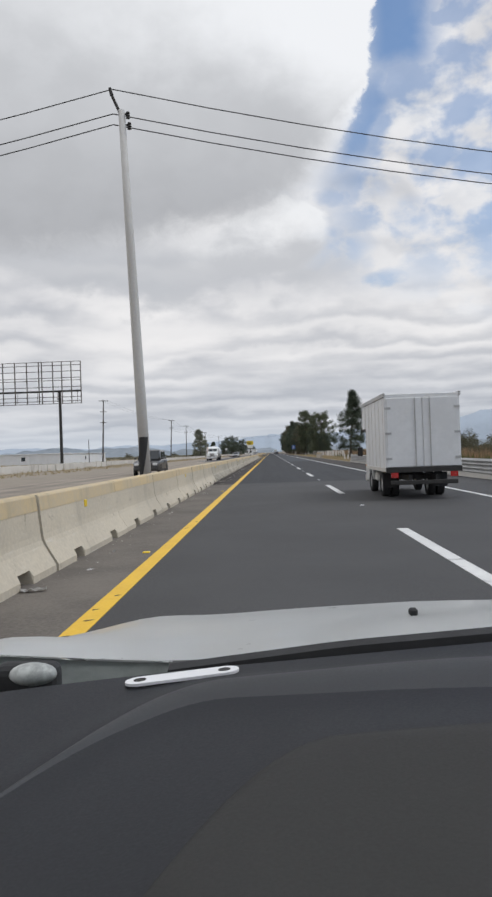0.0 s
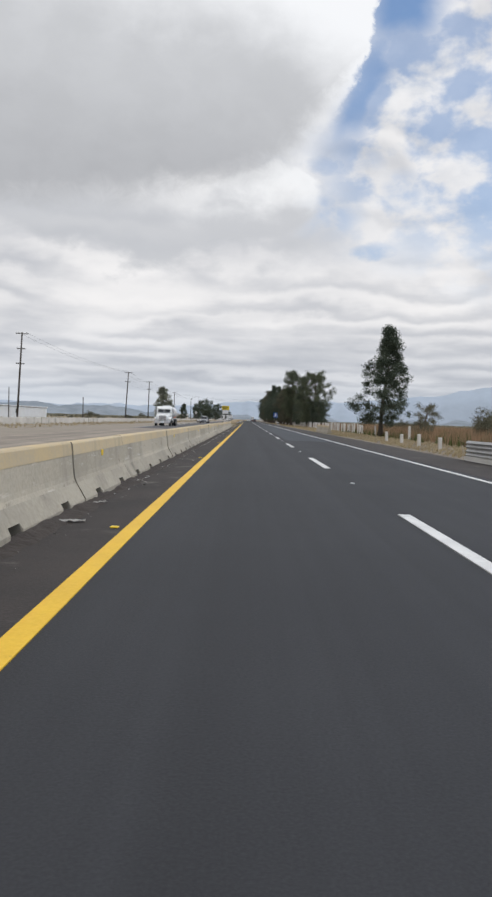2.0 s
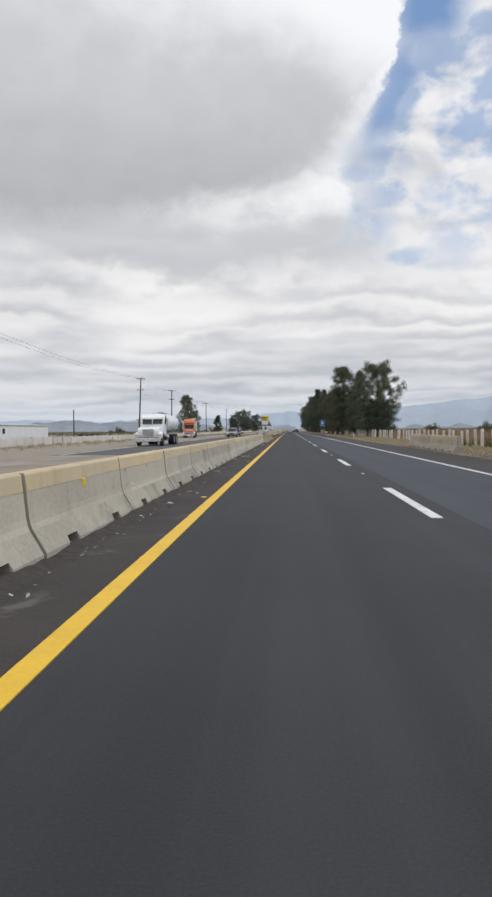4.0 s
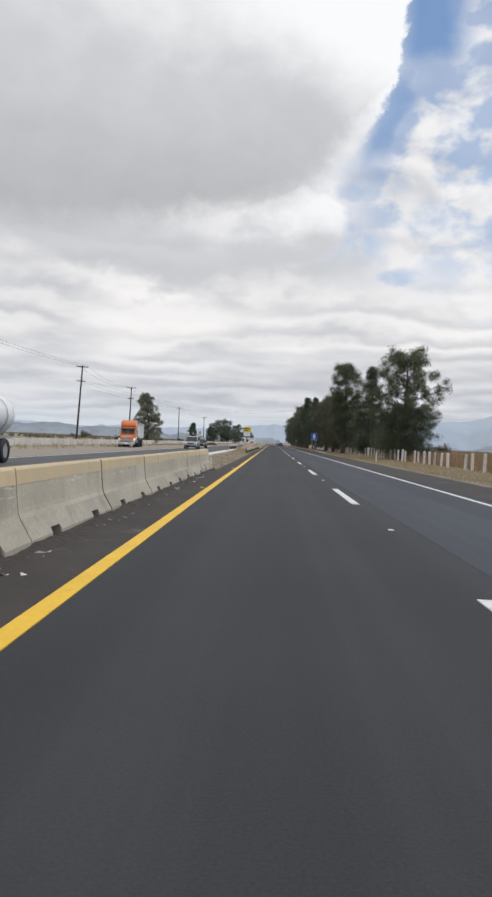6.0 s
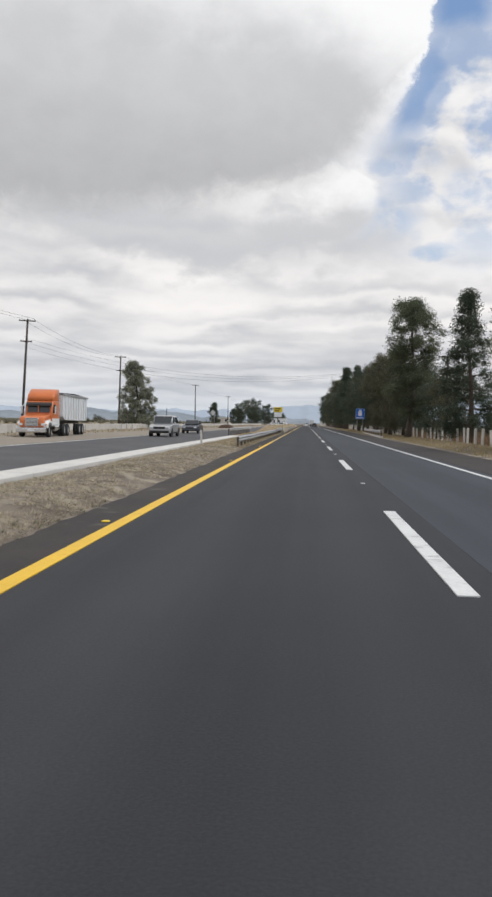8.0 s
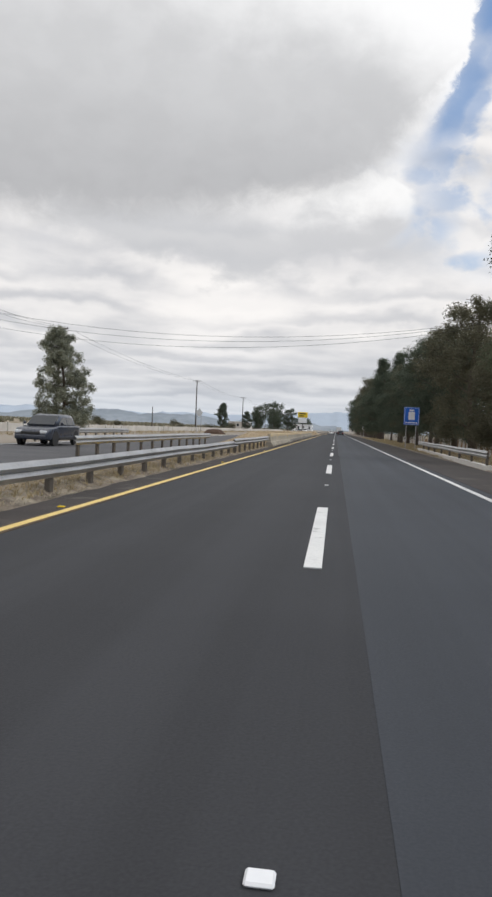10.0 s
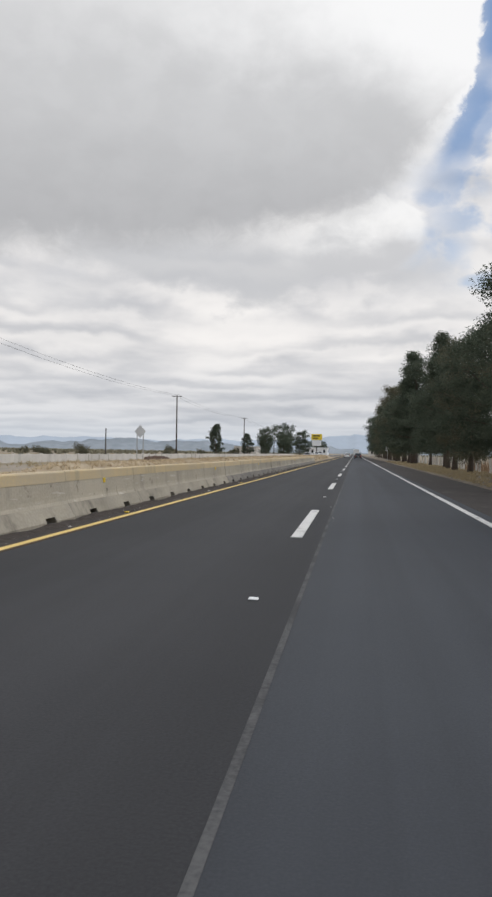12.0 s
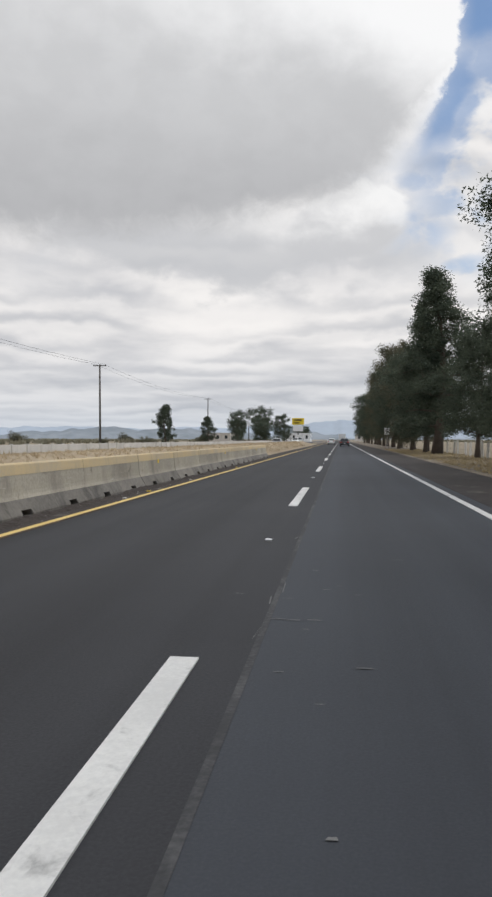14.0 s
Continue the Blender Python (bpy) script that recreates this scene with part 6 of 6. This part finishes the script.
        part("side_window", prism(bmesh.new(), g, s * 1.045 - 0.012, s * 1.045 + 0.014), GLASS, ob)
        part("mirror", box(bmesh.new(), s * 1.3 - 0.09, s * 1.3 + 0.09, -1.05, -0.98, 1.75, 2.4, 0.03), CHROME, ob)
        part("mirror_arm", tube(bmesh.new(), (s * 1.05, -1.05, 2.2), (s * 1.25, -1.02, 2.2), 0.02, 0.02, 6), CHASSIS, ob)
        if sleeper:
            part("exhaust_stack", tube(bmesh.new(), (s * 1.0, cab_back - 0.15, 0.9), (s * 1.0, cab_back - 0.15, roof + 0.5), 0.075, 0.075, 10), CHROME, ob)
        part("fuel_tank", tube(bmesh.new(), (s * 0.95, -2.6, 0.72), (s * 0.95, -1.2, 0.72), 0.28, 0.28, 14), CHROME, ob)
        wheel(ob, s * 0.98, 0.0, 0.5, 0.28, CHROME)


def rear_axles(ob, ys):
    for yy in ys:
        for s in (-1, 1):
            wheel(ob, s * 1.08, yy, 0.5, 0.26)
            wheel(ob, s * 0.78, yy, 0.5, 0.24)


def tanker(x, y, rz):
    ob = empty("tanker_truck", x, y, 0, rz)
    hood_truck(ob, WHITE_CAR, False)
    part("chassis", box(bmesh.new(), -0.45, 0.45, -8.2, 0.6, 0.7, 0.95), CHASSIS, ob)
    bm = bmesh.new()
    n = 20
    secs = []
    for yy, k in ((-8.0, 0.9), (-7.9, 0.98), (-7.6, 1.0), (-3.0, 1.0), (-2.7, 0.98), (-2.6, 0.9)):
        secs.append([(1.2 * k * math.cos(t * 6.2832 / n), yy, 1.95 + 0.93 * k * math.sin(t * 6.2832 / n)) for t in range(n)])
    loft(bm, secs)
    bmesh.ops.recalc_face_normals(bm, faces=bm.faces[:])
    part("tank", bm, WHITE_BOX, ob, "white elliptical tank", True)
    for yy in (-7.0, -5.3, -3.6):
        bm = bmesh.new()
        loft(bm, [[(1.21 * math.cos(t * 6.2832 / n), a, 1.95 + 0.94 * math.sin(t * 6.2832 / n)) for t in range(n)] for a in (yy - 0.05, yy + 0.05)], caps=False)
        part("tank_band", bm, GALV, ob)
    part("manhole", tube(bmesh.new(), (0, -5.2, 2.86), (0, -5.2, 3.02), 0.3, 0.28, 14), GALV, ob)
    part("walkway", box(bmesh.new(), -0.35, 0.35, -7.6, -3.0, 2.88, 2.92), GALV, ob)
    bm = bmesh.new()
    for s in (-1, 1):
        box(bm, s * 1.05 - 0.05, s * 1.05 + 0.05, -7.9, -2.7, 1.0, 1.12)
    part("side_rail", bm, GALV, ob)
    rear_axles(ob, (-5.6, -6.9))
    return tagged(ob, "white water tanker truck with a chrome grille", "truck", "trucks")


tanker(-10.4, 151.0, 180)


def dump_rig(x, y, rz):
    ob = empty("semi_truck", x, y, 0, rz)
    hood_truck(ob, ORANGE, True, WHITE_CAR)
    part("chassis", box(bmesh.new(), -0.45, 0.45, -6.2, 0.6, 0.75, 1.0), CHASSIS, ob)
    rear_axles(ob, (-4.6, -5.9))
    side = [(-13.5, 1.25), (-13.7, 3.35), (-4.0, 3.35), (-3.8, 1.6), (-4.6, 1.3)]
    part("dump_body", prism(bmesh.new(), side, -1.22, 1.22, 0.05, 2), WHITE_BOX, ob, "dull white dump trailer body")
    for k in range(9):
        yy = -4.6 - k * 1.05
        for s in (-1, 1):
            part("stake", box(bmesh.new(), s * 1.25 - 0.04, s * 1.25 + 0.04, yy - 0.07, yy + 0.07, 1.35, 3.3, 0.01), WHITE_BOX, ob)
    for s in (-1, 1):
        part("top_rail", box(bmesh.new(), s * 1.25 - 0.07, s * 1.25 + 0.07, -13.75, -3.95, 3.3, 3.45, 0.02), GALV, ob)
    part("tarpaulin", prism(bmesh.new(), [(-13.6, 3.36), (-13.5, 3.5), (-9, 3.62), (-4.2, 3.52), (-4.0, 3.36)], -1.1, 1.1, 0.06, 2), CHASSIS, ob, "dark tarpaulin over the load")
    part("trailer_beam", box(bmesh.new(), -0.5, 0.5, -13.2, -4.8, 1.0, 1.28), CHASSIS, ob)
    rear_axles(ob, (-10.6, -11.9))
    return tagged(ob, "orange long-nosed semi truck with a white dump trailer", "truck", "trucks")


dump_rig(-16.2, 217.5, 186).scale = (0.9, 0.9, 0.9)


# ---- the camera's own white car, set at its first pose, open at the windscreen ----
def own_car():
    ob = empty("parked_car", 1.48, 3.47, 0)
    X0, X1 = -0.62, 1.12
    xm = (X0 + X1) / 2
    # bonnet, its slight rise to the middle shaped to fit the camera's view
    bm = bmesh.new()
    secs = []
    for y, z, inset in ((0.93, 0.0, 0.06), (0.934, 0.0, 0.06), (0.97, 0.0, 0.055), (1.05, 1.0, 0.05), (1.12, 1.0, 0.045), (1.30, 0.968, 0.03), (1.60, 0.922, 0.03), (1.85, 0.855, 0.06), (2.02, 0.765, 0.12)):
        row = []
        for k in range(41):
            u = k / 40
            xx = X0 + inset + (X1 - X0 - 2 * inset) * u
            if y < 1.15:
                rear = 1.009 + math.sqrt((0.077 * (min(max(xx, -0.36), 0.4) + 0.13)) ** 2 + 0.005 ** 2) - 0.15 * max(0.0, -0.42 - xx)
                row.append((xx, y, rear - 0.13 * (y - 0.93)))
                continue
            row.append((xx, y - 0.03 * (2 * u - 1) ** 2, z + 0.01 + 0.03 * min(max(xx, -0.5), 0.3) - 0.05 * abs(2 * u - 1) ** 3 + 0.012 * math.exp(-((abs(2 * u - 1) - 0.62) / 0.12) ** 2)))
        secs.append(row)
    loft(bm, secs, close=False, caps=False)
    bmesh.ops.solidify(bm, geom=bm.faces[:], thickness=0.006)
    bmesh.ops.recalc_face_normals(bm, faces=bm.faces[:])
    part("bonnet", bm, WHITE_CAR, ob, "white painted bonnet with soft creases", True)
    for s, xx in ((-1, X0), (1, X1)):
        fen = [(0.55, 0.3), (0.55, 0.93), (1.0, 0.925), (1.6, 0.86), (2.0, 0.72), (2.12, 0.5), (2.08, 0.3), (1.88, 0.3), (1.8, 0.52), (1.55, 0.62), (1.3, 0.52), (1.22, 0.3)]
        part("fender", prism(bmesh.new(), fen, xx - 0.02 * s - 0.05, xx - 0.02 * s + 0.05, 0.02, 2), WHITE_CAR, ob, smooth_shade=True)
        door = [(-1.6, 0.3), (-1.6, 0.95), (0.54, 0.93), (0.54, 0.3)]
        part("door", prism(bmesh.new(), door, xx - 0.02 * s - 0.05, xx - 0.02 * s + 0.05, 0.02, 2), WHITE_CAR, ob, smooth_shade=True)
        part("headlight", box(bmesh.new(), xx - 0.2 * s - 0.12, xx - 0.2 * s + 0.12, 1.93, 2.1, 0.62, 0.74, 0.03), LAMP_CLEAR, ob)
        for yy in (1.55, -1.25):
            wheel(ob, xx - xm - 0.08 * s, yy, 0.3, 0.19)
        for c in ob.children:
            if c.name.startswith("tyre") and c.location.x == 0 and "set" not in c:
                c.location.x, c["set"] = xm, 1
    part("bumper", box(bmesh.new(), X0 + 0.03, X1 - 0.03, 1.98, 2.16, 0.28, 0.62, 0.06, 2), WHITE_CAR, ob)
    part("floor_pan", box(bmesh.new(), X0 + 0.08, X1 - 0.08, -2.0, 1.9, 0.22, 0.30), CHASSIS, ob)
    part("tail_panel", box(bmesh.new(), X0 + 0.02, X1 - 0.02, -2.1, -1.62, 0.3, 0.95, 0.06, 2), WHITE_CAR, ob)
    # cowl and wiper shelf; the cowl's grey-green paints the windscreen's reflection
    bm = bmesh.new()
    loft(bm, [[(-0.42 + 1.45 * k / 24, y, z + 0.066 * min(max(-0.42 + 1.45 * k / 24, -0.25), 0.35)) for k in range(25)] for y, z in ((0.85, 0.985), (0.89, 1.0))] + [[(-0.42 + 1.45 * k / 24, 0.938, 1.004 + math.sqrt((0.077 * (min(max(-0.42 + 1.45 * k / 24, -0.36), 0.4) + 0.13)) ** 2 + 0.005 ** 2)) for k in range(25)]], close=False, caps=False)
    bmesh.ops.solidify(bm, geom=bm.faces[:], thickness=0.012)
    part("cowl", bm, COWL_GREY, ob, "cowl below the windscreen, glass reflection painted grey-green")
    bm = tube(bmesh.new(), (-0.05, 0.86, 0.978), (1.0, 0.90, 0.992), 0.010, 0.008, 8)
    part("wiper", bm, BLACK, ob, "black wiper arm")
    part("washer_jet", box(bmesh.new(), 0.222, 0.236, 1.22, 1.235, 0.995, 1.008, 0.003), BLACK, ob, "small black washer jet")
    # dashboard: a long moulded shelf with an arched fold and a raised pad
    step = lambda t, w: 1 / (1 + math.exp(max(-40.0, min(40.0, -t / w))))

    def pad_line(xx):
        return 0.60 - 12 * max(0.0, 0.05 - xx) ** 2 - 0.5 * max(0.0, xx - 0.1) ** 2

    def fold_line(xx):
        return 0.706 - 8 * max(0.0, -0.05 - xx) ** 2 - 0.6 * max(0.0, xx - 0.08) ** 2

    def shelf(xx, y):
        z = 1.0455 + 0.066 * min(max(xx, -0.45), 0.35) - 0.5 * max(0.0, 0.36 - y) ** 1.5
        fold = fold_line(xx)
        sf = math.sqrt(1 + (16 * max(0.0, -0.05 - xx)) ** 2)
        crest = step((fold + 0.04 - y) / sf, 0.014) - step((fold - 0.014 - y) / sf, 0.012)
        z += 0.012 * crest * step(xx + 0.24, 0.02) - 0.004 * step((fold - y) / sf, 0.012)
        inside = (pad_line(xx) - y) / math.sqrt(1 + (24 * max(0.0, 0.05 - xx)) ** 2)
        return z + 0.010 * step(inside, 0.022) - 0.005 * step(inside - 0.09, 0.03)

    bm = bmesh.new()
    secs = []
    for j in range(121):
        row = []
        for k in range(241):
            u = k / 240
            xx = X0 + 0.06 + (X1 - X0 - 0.12) * u
            y = 0.806 - 0.10 * abs(2 * u - 1) ** 4 - 0.64 * j / 120
            row.append((xx, y, shelf(xx, y)))
        secs.append(row)
    loft(bm, secs, close=False, caps=False)
    bmesh.ops.solidify(bm, geom=bm.faces[:], thickness=0.012)
    bmesh.ops.recalc_face_normals(bm, faces=bm.faces[:])
    dash = part("dashboard", bm, DASH, ob, "dark grey moulded dashboard", True)
    part("dash_core", box(bmesh.new(), X0 + 0.1, X1 - 0.1, 0.30, 0.66, 0.55, 0.99, 0.03), DASH_SOFT, ob)
    # an added arched strip along the fold, its sheen painted in paler grey
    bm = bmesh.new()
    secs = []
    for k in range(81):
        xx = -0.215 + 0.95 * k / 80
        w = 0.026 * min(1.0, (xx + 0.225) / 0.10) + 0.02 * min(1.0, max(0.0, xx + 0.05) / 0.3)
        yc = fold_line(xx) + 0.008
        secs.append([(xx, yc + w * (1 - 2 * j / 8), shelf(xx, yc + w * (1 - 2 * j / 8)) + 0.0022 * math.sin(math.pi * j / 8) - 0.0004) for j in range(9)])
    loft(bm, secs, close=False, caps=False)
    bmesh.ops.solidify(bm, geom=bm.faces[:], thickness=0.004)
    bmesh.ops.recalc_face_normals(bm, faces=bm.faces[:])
    part("dash_sheen_strip", bm, DASH_SHEEN, dash, "added arched strip with the sky's sheen painted paler", True)
    # a softer pad let into the shelf
    bm = bmesh.new()
    secs = []
    for k in range(60):
        xx = -0.085 + 0.80 * k / 59
        y0 = pad_line(xx) - 0.02
        secs.append([(xx, y0 - (y0 - 0.26) * j / 30, shelf(xx, y0 - (y0 - 0.26) * j / 30) + 0.0035 * min(1, j / 2, k / 2)) for j in range(31)])
    loft(bm, secs, close=False, caps=False)
    bmesh.ops.solidify(bm, geom=bm.faces[:], thickness=0.006)
    bmesh.ops.recalc_face_normals(bm, faces=bm.faces[:])
    part("dash_pad", bm, DASH_SOFT, dash, "lighter grey raised pad", True)
    bm = bmesh.new()
    secs = []
    for k in range(31):
        xx = -0.125 + 1.1 * k / 30
        zc = 1.0455 + 0.066 * min(max(xx, -0.3), 0.35) + 0.0085 * min(1.0, max(0.0, (xx + 0.125) / 0.2))
        secs.append([(xx, 0.818, zc - 0.03), (xx, 0.842, zc - 0.03), (xx, 0.842, zc - 0.002), (xx, 0.836, zc), (xx, 0.82, zc - 0.003)])
    loft(bm, secs)
    bmesh.ops.recalc_face_normals(bm, faces=bm.faces[:])
    part("windscreen_seal", bm, BLACK, ob, "black rubber windscreen seal")
    bm = bmesh.new()
    outline = []
    for k in range(25):
        a = k / 24 * math.pi * 2
        outline.append((0.0145 * math.cos(a) + (0.083 if math.cos(a) > 0 else 0), 0.0145 * math.sin(a)))
    loft(bm, [[(p, q, z) for p, q in outline] for z in (0.0, 0.003)])
    bmesh.ops.recalc_face_normals(bm, faces=bm.faces[:])
    strip = part("phone_strip", bm, STRIP, dash, "white plastic strip with dark eyelets")
    strip.matrix_basis = pose(-0.146, 0.764, shelf(-0.1, 0.77) - 0.0015, 0, -3.7, 7) @ Matrix.Diagonal((1.08, 0.85, 1, 1))
    for xx in (0.0, 0.083):
        part("eyelet", tube(bmesh.new(), (xx, 0, 0.003), (xx, 0, 0.0036), 0.0062, 0.0062, 14), CHASSIS, strip, "dark round eyelet")
    bm = bmesh.new()
    bmesh.ops.create_uvsphere(bm, u_segments=16, v_segments=10, radius=1, matrix=pose(-0.283, 0.832, 1.03) @ Matrix.Diagonal((0.028, 0.016, 0.013, 1)))
    part("corner_cap", bm, CAP_GREY, ob, "small pale rounded cap", True)
    part("corner_trim", box(bmesh.new(), -0.34, -0.262, 0.852, 0.885, 0.96, 1.034, 0.012, 3), BLACK, ob, "black corner trim")
    # air vent in the outer corner
    bm = bmesh.new()
    loft(bm, [[(-0.40 + a, 0.36 + b, 1.026 + c) for a, b, c in ((-0.06, -0.05, 0), (0.05, -0.03, 0.004), (0.075, 0.03, 0.006), (0.06, 0.05, 0.006), (-0.05, 0.03, 0.0))], [(-0.40 + a * 0.9, 0.36 + b * 0.9, 1.046 + c) for a, b, c in ((-0.06, -0.05, 0), (0.05, -0.03, 0.004), (0.075, 0.03, 0.006), (0.06, 0.05, 0.006), (-0.05, 0.03, 0.0))]])
    bmesh.ops.recalc_face_normals(bm, faces=bm.faces[:])
    vent = part("air_vent", bm, BLACK, ob, "black slatted air vent")
    for k in range(3):
        sl = part("slat", box(bmesh.new(), -0.45, -0.35, 0.33 + 0.025 * k, 0.337 + 0.025 * k, 1.046, 1.056), DASH_SOFT, vent)
    # pillars, roof and seats
    for s, xx in ((-1, X0 + 0.06), (1, X1 - 0.06)):
        bm = bmesh.new()
        loft(bm, [[(xx + a * w - s * lean, y + b * w, z) for a, b in ((-0.05, -0.07), (0.05, -0.07), (0.05, 0.05), (-0.05, 0.05))] for y, z, w, lean in ((0.72, 0.95, 1.25, 0.0), (0.42, 1.2, 1.0, 0.04), (0.08, 1.44, 0.9, 0.09))])
        bmesh.ops.recalc_face_normals(bm, faces=bm.faces[:])
        part("pillar_trim", bm, TRIM, ob, "beige windscreen pillar trim", True)
        bm = bmesh.new()
        loft(bm, [[(xx + a - s * lean, y + b, z) for a, b in ((-0.045, -0.05), (0.045, -0.05), (0.045, 0.05), (-0.045, 0.05))] for y, z, lean in ((-0.55, 0.92, 0.0), (-0.6, 1.44, 0.09))])
        bmesh.ops.recalc_face_normals(bm, faces=bm.faces[:])
        part("door_pillar", bm, TRIM, ob)
        bm = bmesh.new()
        loft(bm, [[(xx + a - s * lean, y + b, z) for a, b in ((-0.045, -0.07), (0.045, -0.07), (0.045, 0.07), (-0.045, 0.07))] for y, z, lean in ((-1.9, 0.92, 0.0), (-1.5, 1.44, 0.09))])
        bmesh.ops.recalc_face_normals(bm, faces=bm.faces[:])
        part("rear_pillar", bm, WHITE_CAR, ob)
    bm = bmesh.new()
    loft(bm, [[(X0 + 0.12 + (X1 - X0 - 0.24) * k / 10, y, z - 0.04 * abs(k / 5 - 1) ** 2.5) for k in range(11)] for y, z in ((0.12, 1.47), (-0.2, 1.51), (-0.9, 1.52), (-1.5, 1.47))], close=False, caps=False)
    bmesh.ops.solidify(bm, geom=bm.faces[:], thickness=0.025)
    part("roof", bm, WHITE_CAR, ob, smooth_shade=True)
    for xx in (X0 + 0.42, X1 - 0.42):
        part("seat", box(bmesh.new(), xx - 0.24, xx + 0.24, -0.75, -0.25, 0.32, 0.58, 0.06, 2), DASH_SOFT, ob)
        part("seat_back", box(bmesh.new(), xx - 0.23, xx + 0.23, -0.92, -0.76, 0.56, 1.12, 0.06, 2), DASH_SOFT, ob)
    return tagged(ob, "white hatchback with dark dashboard and open windscreen", "car")


own_car()
